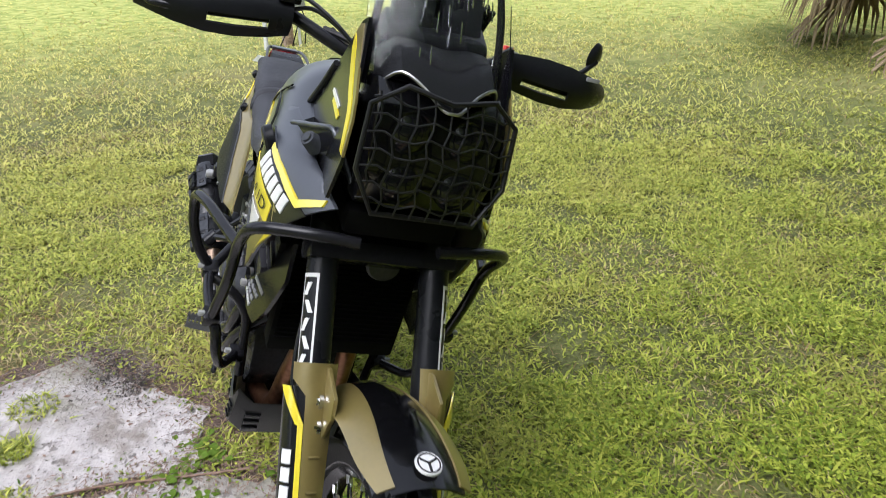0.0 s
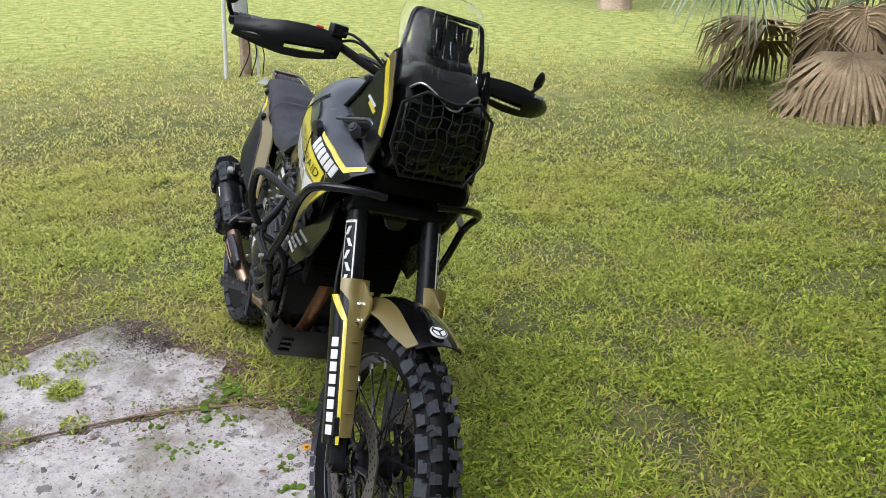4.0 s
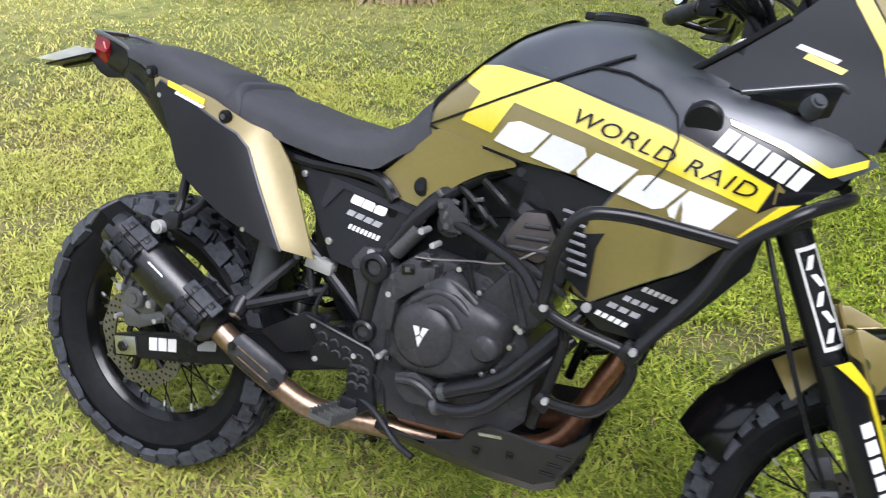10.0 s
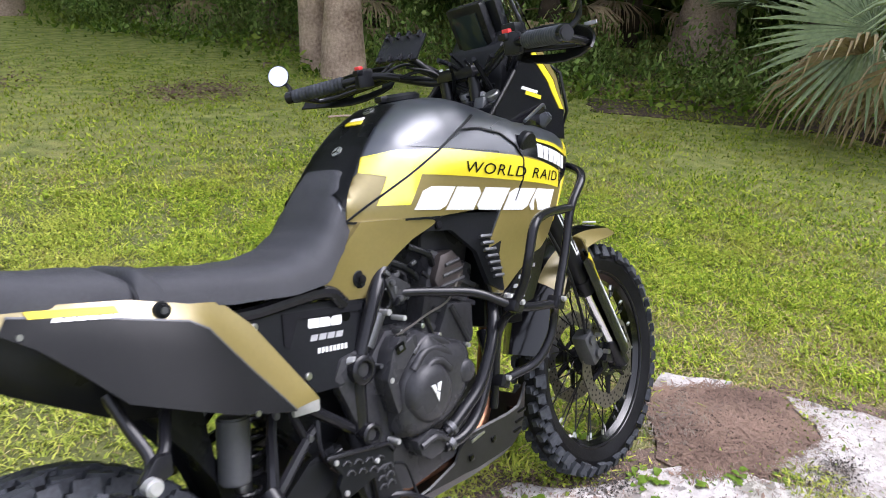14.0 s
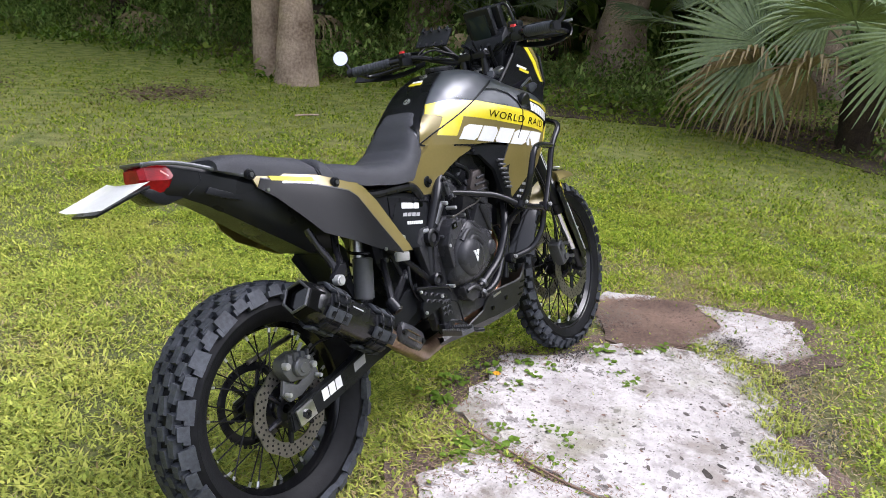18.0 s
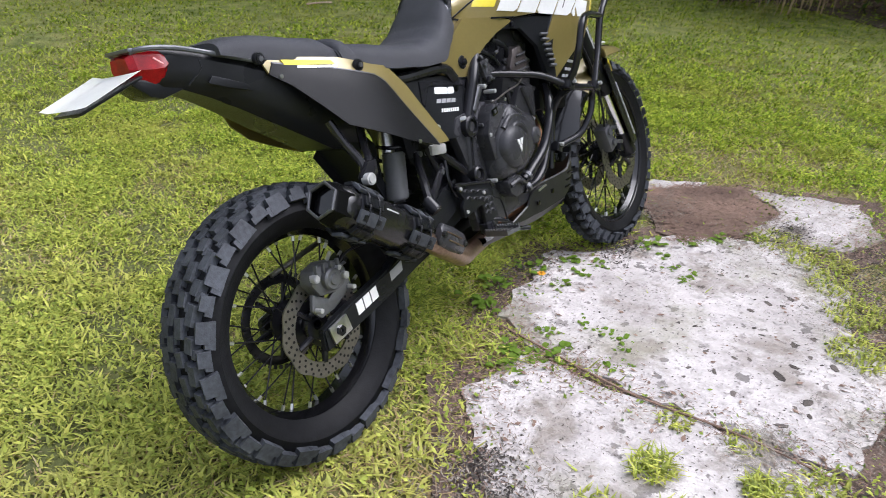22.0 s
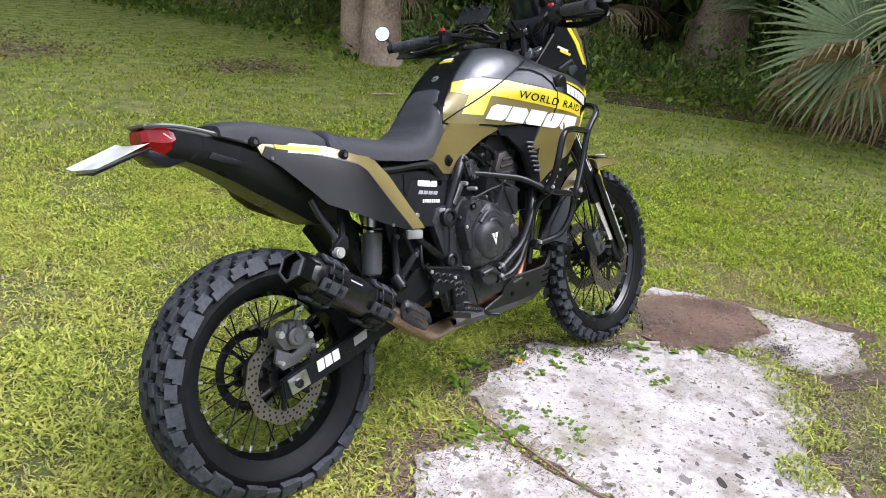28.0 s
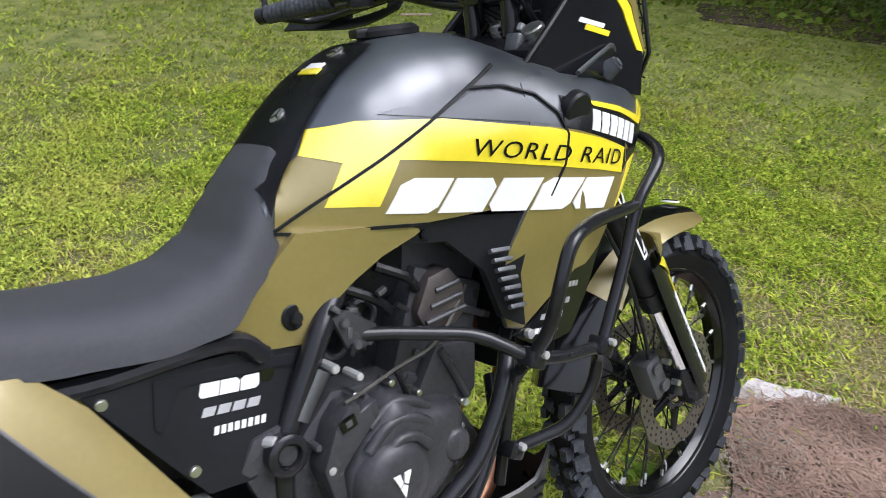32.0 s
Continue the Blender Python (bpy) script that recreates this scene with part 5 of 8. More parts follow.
def muffler_section(t, r, k=16, sq=0.8, skew=0.0):
    out = []
    for a in (i * math.tau / k + math.pi / k for i in range(k)):
        u, v = r * 1.04 * math.copysign(abs(math.cos(a)) ** sq, math.cos(a)), r * math.copysign(abs(math.sin(a)) ** sq, math.sin(a))
        out.append(MA + (MB - MA) * (t + skew * v) + rot.to_3x3() @ Vector((u, v, 0)))
    return out


can = bpart("silencer", loft(bmesh.new(), [muffler_section(t, r) for t, r in ((0.04, 0.040), (0.06, 0.046), (0.12, 0.050), (0.90, 0.052), (0.98, 0.044), (1.02, 0.03))]), mat("silencer_black", (0.006, 0.006, 0.007), 0.25, vary=0.2, bump=0.1, spec=0.6), None, "black silencer can")
bm = loft(bmesh.new(), [muffler_section(t, r, 6, 1.0) for t, r in ((-0.05, 0.041), (-0.035, 0.046), (0.10, 0.052))], False)
bmesh.ops.solidify(bm, geom=bm.faces[:], thickness=0.003)
bpart("end_cap", bm, MATTGREY, can, "six-sided dark end cap", 20)
rim = muffler_section(-0.052, 0.0405, 6, 1.0)
bpart("cap_rim", tube(bmesh.new(), rim, 0.0042, 8, True), CASTALU, can, "worn grey mouth rim")
bpart("outlet", loft(bmesh.new(), [muffler_section(t, r, 12, 1.0) for t, r in ((-0.01, 0.034), (0.03, 0.034))]), GLOSS, can)
for t0, t1 in ((0.13, 0.38), (0.70, 0.97)):
    bm = loft(bmesh.new(), [muffler_section(t, r, 10, 0.95) for t, r in ((t0 + 0.03, 0.051), (t0 + 0.04, 0.057), (t1 - 0.04, 0.058), (t1 - 0.03, 0.052))])
    wrap = bpart("heat_guard", bm, BLACK, can, "black plastic silencer guard band", 20)
    k = 10
    for i in range(k):
        a = (i + 0.5) * math.tau / k
        wide = 0.5 * (t1 - t0) * (1.0 if i % 2 else 0.74)
        c = MA + (MB - MA) * ((t0 + t1) / 2)
        o = c + rot.to_3x3() @ Vector((0.0615 * math.cos(a), 0.0595 * math.sin(a), 0))
        face = rot @ Matrix.Rotation(a, 4, "Z")
        length = (MB - MA).length
        bpart("guard_plate", box(bmesh.new(), o, (0.009, 0.031 if i % 2 else 0.024, 2 * wide * length), face, 0.003), RUBBER if i % 2 else BLACK, wrap)
        for e in (-1, 1):
            q = o + ax * e * wide * length * 0.55 + rot.to_3x3() @ Vector((0.003 * math.cos(a), 0.003 * math.sin(a), 0))
            bpart("guard_lug", box(bmesh.new(), q, (0.008, 0.014, 0.014), face, 0.002), BLACK, wrap)
    for t in (t0 + 0.075, t1 - 0.075):
        bpart("strap", tube(bmesh.new(), muffler_section(t, 0.0635, 30, 1.0), 0.0022, 6, True), BLACK, wrap, "thin black strap")
mid = MA + (MB - MA) * 0.52
for i in range(5):
    q = mid + ax * (i * 0.009 - 0.022) + rot.to_3x3() @ Vector((0, 0, 0)) + Vector((0.012, -0.0455, 0.024))
    bpart("silencer_block", box(bmesh.new(), q, (0.010, 0.003, 0.007), rot @ Matrix.Rotation(radians(35), 4, "Z")), WHITE, can)
bpart("link_pipe", tube(bmesh.new(), smooth_line([MB - ax * 0.01, MB + ax * 0.05, (0.36, -0.158, 0.405), (0.43, -0.14, 0.362), (0.50, -0.115, 0.325), (0.60, -0.07, 0.31), (0.75, -0.02, 0.30)]), 0.0255, 14), PIPE, None, "heat-tinted steel link pipe")
HA, HB = Vector((0.335, -0.190, 0.452)), Vector((0.448, -0.166, 0.382))
hx = aim(HA, HB)
bm = bmesh.new()
secs = []
for t, r in ((0, 0.016), (0.06, 0.026), (0.5, 0.029), (0.94, 0.026), (1, 0.016)):
    c = HA + (HB - HA) * t
    secs.append([c + hx.to_3x3() @ Vector((r * 0.55 * math.cos(a), r * 1.15 * math.sin(a), 0)) for a in (k * math.tau / 16 for k in range(16))])
hs = bpart("heat_shield", loft(bm, secs), ENGINE, None, "black slotted exhaust heat shield", 40)
for dz in (-0.011, 0.011):
    bpart("slot", rod(bmesh.new(), HA + (HB - HA) * 0.2 + Vector((0, -0.0165, dz)), HA + (HB - HA) * 0.8 + Vector((0, -0.0165, dz)), 0.0022, seg=6), PIPE, hs)
for t in (0.08, 0.92):
    c = HA + (HB - HA) * t
    bpart("bolt", rod(bmesh.new(), c + Vector((0, -0.008, 0)), c + Vector((0, -0.019, 0)), 0.009, seg=12, bevel=0.002), SATIN, hs)
bm = bmesh.new()
for line in ([(0.128, -0.112, 0.79), (0.140, -0.135, 0.735), (0.150, -0.165, 0.685), (0.132, -0.182, 0.656)], [(0.222, -0.112, 0.76), (0.198, -0.135, 0.715), (0.172, -0.165, 0.682), (0.132, -0.182, 0.656)]):
    line = smooth_line(line)
    tube(bm, line, 0.0105, 10)
prism_arm = [(0.15, 0.69), (0.175, 0.688), (0.172, 0.655), (0.125, 0.64), (0.118, 0.66)]
hang = bpart("silencer_hanger", bm, SATIN, None, "black forked silencer hanger")
bpart("hanger_lug", prism(prism_arm, -0.172, -0.190, 0.004), SATIN, hang)
bpart("bolt", rod(bmesh.new(), (0.132, -0.18, 0.652), (0.132, -0.208, 0.652), 0.0145, seg=16, bevel=0.004), SILVER, hang, "large bright hanger bolt")
for i, y in enumerate((-0.045, 0.045)):
    bpart("header_pipe", tube(bmesh.new(), smooth_line([(0.98, y, 0.71), (1.06, y, 0.675), (1.098, y * 1.1, 0.61), (1.060, y * 1.3, 0.51), (1.012, y * 1.5, 0.405), (0.92, y * 1.8, 0.365), (0.80, y * 2.0, 0.368), (0.69, y * 1.8, 0.362)]), 0.021, 12), HEADER, None, "heat-browned exhaust header pipe")


# ---- engine and frame ----
def bolt(p, q, r=0.007, parent=None, material=None):
    return bpart("bolt", rod(bmesh.new(), p, q, r * 0.85, seg=8, bevel=0.0015), material or SILVER, parent or bike, "silver bolt")


bm = prism([(0.60, 0.47), (0.62, 0.40), (0.70, 0.365), (0.90, 0.38), (0.955, 0.44), (0.96, 0.54), (0.90, 0.655), (0.84, 0.70), (0.70, 0.72), (0.635, 0.665)], -0.125, 0.125, 0.012)
engine = bpart("engine_case", bm, ENGINE, None, "black engine crankcase", 40)
bm = prism([(0.79, 0.66), (0.93, 0.60), (1.005, 0.79), (0.875, 0.855)], -0.12, 0.12, 0.012)
bpart("cylinder_block", bm, ENGINE, engine, "black cylinder block", 40)
for k in range(4):
    bm = box(bmesh.new(), (0.885 + 0.021 * k, -0.123, 0.66 + 0.035 * k), (0.13, 0.010, 0.012), Matrix.Rotation(radians(28), 4, "Y"), 0.003)
    bpart("casting_rib", bm, ENGINE, engine)
bm = prism([(0.86, 0.835), (0.995, 0.775), (1.02, 0.83), (1.0, 0.875), (0.90, 0.905), (0.87, 0.885)], -0.10, 0.10, 0.012)
bpart("cylinder_head", bm, ENGINE, engine, "black cylinder head cover", 40)
# clutch cover: a lobed dome with arched ribs
def dome(outline, centre, layers, bend=5):
    """A closed outline in x and z stacked in steps (y, size), each shrunk towards a centre."""
    ring = [Vector((x, 0, z)) for x, z in outline]
    ring = [v for v in smooth_line(ring + [ring[0]], bend)[:-1]]
    c = Vector((centre[0], 0, centre[1]))
    return loft(bmesh.new(), [[Vector((c.x + (v.x - c.x) * k, y, c.z + (v.z - c.z) * k)) for v in ring] for y, k in layers])


CLUTCH = [(0.669, 0.515), (0.672, 0.565), (0.686, 0.616), (0.740, 0.676), (0.778, 0.696), (0.823, 0.665), (0.879, 0.647), (0.903, 0.621), (0.895, 0.573), (0.872, 0.533), (0.811, 0.495), (0.763, 0.487), (0.698, 0.489)]
bm = dome(CLUTCH, (0.765, 0.585), [(-0.115, 1.03), (-0.140, 1.03), (-0.144, 1.0), (-0.158, 0.98), (-0.170, 0.90), (-0.178, 0.78), (-0.182, 0.60), (-0.184, 0.3)])
clutch = bpart("clutch_cover", bm, ENGINE, engine, "black lobed clutch cover", 60)
bm = lathe(bmesh.new(), [(0.0, -0.200), (0.030, -0.199), (0.052, -0.194), (0.062, -0.184), (0.066, -0.170)], 40, Matrix.Translation((0.748, 0, 0.575)), False)
bpart("clutch_dome", bm, ENGINE, clutch, "", 60)
for line, r in (([(0.716, 0.633), (0.754, 0.659), (0.794, 0.656), (0.828, 0.633)], -0.172), ([(0.731, 0.662), (0.772, 0.682), (0.807, 0.672), (0.835, 0.652)], -0.160), ([(0.731, 0.613), (0.762, 0.634), (0.793, 0.629), (0.815, 0.604)], -0.180)):
    path = smooth_line([(x, r, z) for x, z in line], 5)
    bpart("cover_rib", tube(bmesh.new(), path, 0.0095, 10), ENGINE, clutch, "", 60)
bm = lathe(bmesh.new(), [(0.0, -0.186), (0.020, -0.185), (0.026, -0.180), (0.029, -0.165), (0.032, -0.15)], 32, Matrix.Translation((0.867, 0, 0.581)), False)
bpart("pump_cover", bm, ENGINE, engine, "", 50)
BOOM = [(0.662, 0.555), (0.648, 0.633), (0.676, 0.687), (0.700, 0.709), (0.718, 0.707), (0.717, 0.694), (0.746, 0.704), (0.747, 0.678), (0.710, 0.649), (0.678, 0.621), (0.676, 0.565)]
bpart("case_plate", prism(BOOM, -0.168, -0.115, 0.005), ENGINE, engine, "black cast crankcase plate", 40)
bpart("case_window", box(bmesh.new(), (0.694, -0.1695, 0.688), (0.026, 0.004, 0.020), Matrix.Rotation(radians(-12), 4, "Y"), 0.002), GLOSS, engine)
bpart("case_emblem", box(bmesh.new(), (0.694, -0.1715, 0.688), (0.010, 0.002, 0.009), Matrix.Rotation(radians(-12), 4, "Y")), CASTALU, engine)
for poly in ([(-0.015, 0.016), (-0.004, 0.016), (-0.001, 0.003), (-0.007, -0.002)], [(0.004, 0.016), (0.015, 0.016), (0.007, -0.002), (0.001, 0.003)], [(-0.006, -0.005), (0.0, 0.000), (0.006, -0.005), (0.0, -0.022)]):
    bpart("cover_mark", prism([(0.7485 + x, 0.580 + z) for x, z in poly], -0.2025, -0.1985), WHITE, clutch, "white three-pronged emblem", 0)
for x, z in ((0.741, 0.700), (0.667, 0.497), (0.705, 0.484), (0.764, 0.478), (0.862, 0.520), (0.884, 0.532), (0.906, 0.585), (0.912, 0.625), (0.832, 0.672), (0.786, 0.706), (0.664, 0.60), (0.655, 0.66), (0.724, 0.712)):
    bolt((x, -0.12, z), (x, -0.151, z), 0.0062, engine, CASTALU if int(x * 1000) % 2 else ALU)
bm = prism([(0.695, 0.484), (0.740, 0.496), (0.793, 0.470), (0.793, 0.433), (0.729, 0.428), (0.704, 0.448)], -0.172, -0.11, 0.009)
bpart("oil_pump_cover", bm, ENGINE, engine, "", 40)
bpart("pump_rib", tube(bmesh.new(), smooth_line([(0.705, -0.172, 0.47), (0.745, -0.176, 0.476), (0.785, -0.172, 0.455)], 5), 0.008, 8), ENGINE, engine)
bpart("coolant_pipe", tube(bmesh.new(), bent([(0.785, -0.166, 0.466), (0.805, -0.17, 0.474), (0.909, -0.174, 0.528), (0.966, -0.172, 0.603), (1.000, -0.16, 0.650), (1.04, -0.13, 0.70)], 0.04), 0.0150, 14), SATIN, engine, "black coolant pipe")
bpart("coolant_pipe", tube(bmesh.new(), bent([(0.775, -0.166, 0.440), (0.831, -0.172, 0.440), (0.887, -0.172, 0.467), (0.941, -0.166, 0.531), (0.978, -0.15, 0.574), (1.01, -0.11, 0.62)], 0.04), 0.0135, 14), SATIN, engine, "black coolant pipe")
for x, z in ((0.80, 0.471), (0.79, 0.440)):
    bpart("pipe_collar", rod(bmesh.new(), (x - 0.006, -0.168, z - 0.002), (x + 0.008, -0.169, z + 0.004), 0.018, seg=16, bevel=0.002), CASTALU, engine, "grey pipe collar")
bpart("clutch_cable", tube(bmesh.new(), smooth_line([(0.700, -0.158, 0.712), (0.745, -0.152, 0.716), (0.803, -0.15, 0.727), (0.879, -0.15, 0.742), (0.96, -0.13, 0.80)]), 0.0026, 6), STEEL, engine, "dull steel clutch cable")
bpart("cable_arm", tube(bmesh.new(), [(0.800, -0.145, 0.722), (0.822, -0.14, 0.660)], 0.006, 8), SATIN, engine)
# cylinder side castings
bpart("cylinder_cover", prism([(0.821, 0.651), (0.880, 0.730), (0.960, 0.712), (0.949, 0.632), (0.902, 0.606)], -0.142, -0.10, 0.010), ENGINE, engine, "", 40)
bpart("cylinder_web", tube(bmesh.new(), [(0.885, -0.143, 0.722), (0.925, -0.146, 0.63)], 0.007, 8), ENGINE, engine)
bpart("head_casting", prism([(0.854, 0.787), (0.884, 0.837), (0.927, 0.843), (0.955, 0.80), (0.947, 0.760), (0.926, 0.746), (0.866, 0.757)], -0.138, -0.09, 0.012), mat("bronze_grey_casting", (0.05, 0.042, 0.04), 0.36, 0.4, vary=0.3, bump=0.25, bump_scale=900), engine, "bronze-tinged head side casting", 40)
for k in range(3):
    bpart("casting_rib", tube(bmesh.new(), [(0.868 + 0.012 * k, -0.139, 0.768 + 0.022 * k), (0.946 - 0.004 * k, -0.139, 0.772 + 0.022 * k)], 0.0045, 8), ENGINE, engine)
for p, q, r in (((0.58, -0.10, 0.69), (0.60, -0.14, 0.69), 0.01), ((0.70, -0.11, 0.76), (0.70, -0.15, 0.76), 0.008), ((0.73, -0.12, 0.74), (0.73, -0.16, 0.74), 0.007), ((0.66, -0.14, 0.63), (0.66, -0.17, 0.63), 0.007), ((0.655, -0.13, 0.50), (0.655, -0.165, 0.50), 0.007), ((0.92, -0.12, 0.62), (0.92, -0.15, 0.62), 0.007)):
    bolt(p, q, r, engine)
# throttle bodies and hoses behind the covers
bm = box(bmesh.new(), (0.83, 0, 0.86), (0.16, 0.18, 0.11), Matrix.Rotation(radians(-15), 4, "Y"), 0.02)
bpart("air_box", bm, BLACK, None, "black airbox under the tank")
bpart("throttle_body", prism([(0.64, 0.68), (0.69, 0.79), (0.735, 0.85), (0.80, 0.89), (0.90, 0.90), (1.0, 0.86), (0.99, 0.80), (0.88, 0.73), (0.80, 0.69)], -0.072, 0.072, 0.01), BLACK, None, "black throttle bodies and intake", 40)
for x, z in ((0.735, 0.775), (0.785, 0.80)):
    bpart("intake_ring", lathe(bmesh.new(), [(0.018, -0.07), (0.026, -0.07), (0.026, -0.098), (0.021, -0.100), (0.018, -0.096)], 20, Matrix.Translation((x, 0, z))), CASTALU, None, "grey intake clamp")
bpart("battery_box", prism([(0.40, 0.83), (0.58, 0.83), (0.625, 0.70), (0.60, 0.52), (0.52, 0.50), (0.43, 0.62)], -0.058, 0.058, 0.01), BLACK, None, "black battery box under the seat", 40)
bpart("fan_shroud", box(bmesh.new(), (1.085, 0, 0.765), (0.075, 0.23, 0.30), Matrix.Rotation(radians(12), 4, "Y"), 0.02), BLACK, None, "black radiator fan shroud")
for i, (a, b) in enumerate((((0.74, -0.11, 0.86), (0.82, -0.12, 0.80)), ((0.80, -0.125, 0.875), (0.87, -0.12, 0.82)), ((0.76, -0.10, 0.83), (0.76, -0.12, 0.76)))):
    bpart("hose", tube(bmesh.new(), smooth_line([a, ((a[0] + b[0]) / 2 + 0.01, a[1] - 0.012, (a[2] + b[2]) / 2), b]), 0.008, 8), BLACK)
for i in range(10):
    a = random.Random(i)
    p = Vector((a.uniform(0.70, 0.86), -0.125 - a.uniform(0, 0.012), a.uniform(0.76, 0.86)))
    bpart("hose_clip", box(bmesh.new(), p, (0.016, 0.01, 0.008), Matrix.Rotation(a.uniform(0, 3), 4, "Y"), 0.002), CASTALU if i % 2 else SATIN)
for s in (-1, 1):
    fr = bpart("frame_tube", tube(bmesh.new(), bent([(0.598, s * 0.118, 0.535), (0.612, s * 0.122, 0.665), (0.690, s * 0.124, 0.80), (0.755, s * 0.098, 0.86), (0.98, s * 0.09, 0.99), (1.16, s * 0.045, 1.04)], 0.05), 0.017, 12), SATIN, None, "black tubular main frame")
    bpart("frame_sleeve", rod(bmesh.new(), (0.642, s * 0.1235, 0.703), (0.687, s * 0.124, 0.760), 0.0182, seg=14), CASTALU, fr, "scuffed frame protector")
    bm = prism([(0.55, 0.665), (0.575, 0.70), (0.635, 0.705), (0.65, 0.66), (0.65, 0.42), (0.63, 0.37), (0.585, 0.37), (0.57, 0.45), (0.585, 0.56)], s * 0.098, s * 0.128, 0.006)
    pv = bpart("pivot_plate", bm, ENGINE, None, "black cast swingarm pivot plate", 40)
    for x, z, r in ((0.612, 0.667, 0.030), (0.605, 0.533, 0.024)):
        bpart("boss", lathe(bmesh.new(), [(r * 0.45, s * 0.12), (r, s * 0.12), (r, s * 0.146), (r * 0.8, s * 0.150), (r * 0.62, s * 0.150), (r * 0.55, s * 0.140), (r * 0.45, s * 0.140)], 28, Matrix.Translation((x, 0, z))), SATIN, pv)
        bpart("boss_bolt", rod(bmesh.new(), (x, s * 0.12, z), (x, s * 0.143, z), r * 0.48, seg=8), ENGINE, pv)
    bpart("strut", tube(bmesh.new(), [(0.43, s * 0.105, 0.675), (0.59, s * 0.112, 0.545)], 0.012, 10), SATIN, None, "black subframe strut")
    node = (0.339, s * 0.180, 0.526)
    pb = bpart("peg_bracket", tube(bmesh.new(), [(0.418, s * 0.098, 0.640), (0.40, s * 0.112, 0.615), node], [0.011, 0.0105, 0.012], 8), SATIN, None, "black forked passenger peg bracket")
    bpart("bracket_arm", tube(bmesh.new(), [(0.50, s * 0.108, 0.585), (0.47, s * 0.118, 0.575), node], [0.011, 0.0105, 0.012], 8), SATIN, pb)
    bpart("bracket_arm", tube(bmesh.new(), [(0.443, s * 0.110, 0.65), (0.466, s * 0.118, 0.577)], 0.008, 8), SATIN, pb)
    bpart("bracket_knuckle", rod(bmesh.new(), (0.339, s * 0.168, 0.540), (0.339, s * 0.196, 0.508), 0.019, seg=14, bevel=0.004), SATIN, pb)
    for x, y, z in ((0.470, 0.116, 0.577), (0.418, 0.098, 0.640)):
        bolt((x, s * (y - 0.006), z), (x, s * (y + 0.016), z), 0.009, pb, CASTALU)
    bpart("inner_guard", prism([(0.358, 0.464), (0.459, 0.532), (0.522, 0.543), (0.50, 0.46), (0.42, 0.43)], s * 0.120, s * 0.126, 0.002), BLACK, pb, "", 40)
    bpart("brake_line", tube(bmesh.new(), smooth_line([(0.50, s * 0.118, 0.60), (0.487, s * 0.13, 0.55), (0.50, s * 0.132, 0.51), (0.53, s * 0.135, 0.48)]), 0.005, 8), SATIN, pb)
    # honeycomb heel guard and foot peg
    HEEL = [(0.481, 0.532), (0.500, 0.538), (0.634, 0.501), (0.647, 0.484), (0.643, 0.441), (0.656, 0.387), (0.611, 0.351), (0.589, 0.387), (0.586, 0.45), (0.502, 0.436), (0.498, 0.47), (0.512, 0.488)]
    hg = bpart("heel_guard", prism(HEEL, s * 0.138, s * 0.152, 0.004), BLACK, None, "black embossed heel guard", 40)
    bpart("guard_flange", tube(bmesh.new(), [(0.481, s * 0.150, 0.535), (0.634, s * 0.153, 0.504), (0.646, s * 0.152, 0.486)], 0.0055, 8), SATIN, hg)
    for i in range(14):
        col, row = i % 4, i // 4
        c = Vector((0.523 + 0.028 * col + 0.006 * row, s * 0.152, 0.503 - 0.008 * col - 0.022 * row)) if i < 8 else Vector((0.603 + 0.022 * (i % 2), s * 0.152, 0.455 - 0.018 * (i // 2 - 4)))
        arc = [c + Vector((0.010 * math.cos(a), s * 0.001, 0.009 * math.sin(a))) for a in (k * math.pi / 5 - 0.4 for k in range(6))]
        bpart("emboss", tube(bmesh.new(), arc, 0.0028, 6), ENGINE, hg)
    for x, z in ((0.500, 0.520), (0.512, 0.452), (0.598, 0.482)):
        bolt((x, s * 0.15, z), (x, s * 0.158, z), 0.0065, hg)
    bm = bmesh.new()
    m = Matrix.Rotation(radians(s * 8), 4, "Z") @ Matrix.Rotation(radians(s * 6), 4, "X")
    c = Vector((0.592, s * 0.200, 0.372))
    for dx in (-0.024, 0.024):
        box(bm, c + m.to_3x3() @ Vector((dx, 0, 0)), (0.005, 0.085, 0.016), m)
    for k in range(5):
        box(bm, c + m.to_3x3() @ Vector((0, -0.04 + 0.02 * k, -0.002)), (0.05, 0.004, 0.010), m)
    for k in range(9):
        for dx in (-0.024, 0.024):
            box(bm, c + m.to_3x3() @ Vector((dx, -0.04 + 0.01 * k, 0.010)), (0.005, 0.005, 0.007), m)
    bpart("foot_peg", bm, CALIPER, None, "serrated bare-metal foot peg", 30)
    bpart("peg_mount", box(bmesh.new(), (0.60, s * 0.145, 0.378), (0.04, 0.03, 0.035), None, 0.006), SATIN)
bpart("brake_pedal", tube(bmesh.new(), bent([(0.60, -0.14, 0.40), (0.66, -0.155, 0.385), (0.72, -0.165, 0.335), (0.76, -0.175, 0.325)], 0.03), 0.007, 8), SATIN, None, "black rear brake pedal")
bpart("pedal_wire", tube(bmesh.new(), smooth_line([(0.645, -0.15, 0.455), (0.67, -0.155, 0.44), (0.685, -0.155, 0.38), (0.70, -0.15, 0.34)]), 0.003, 6), BLACK)

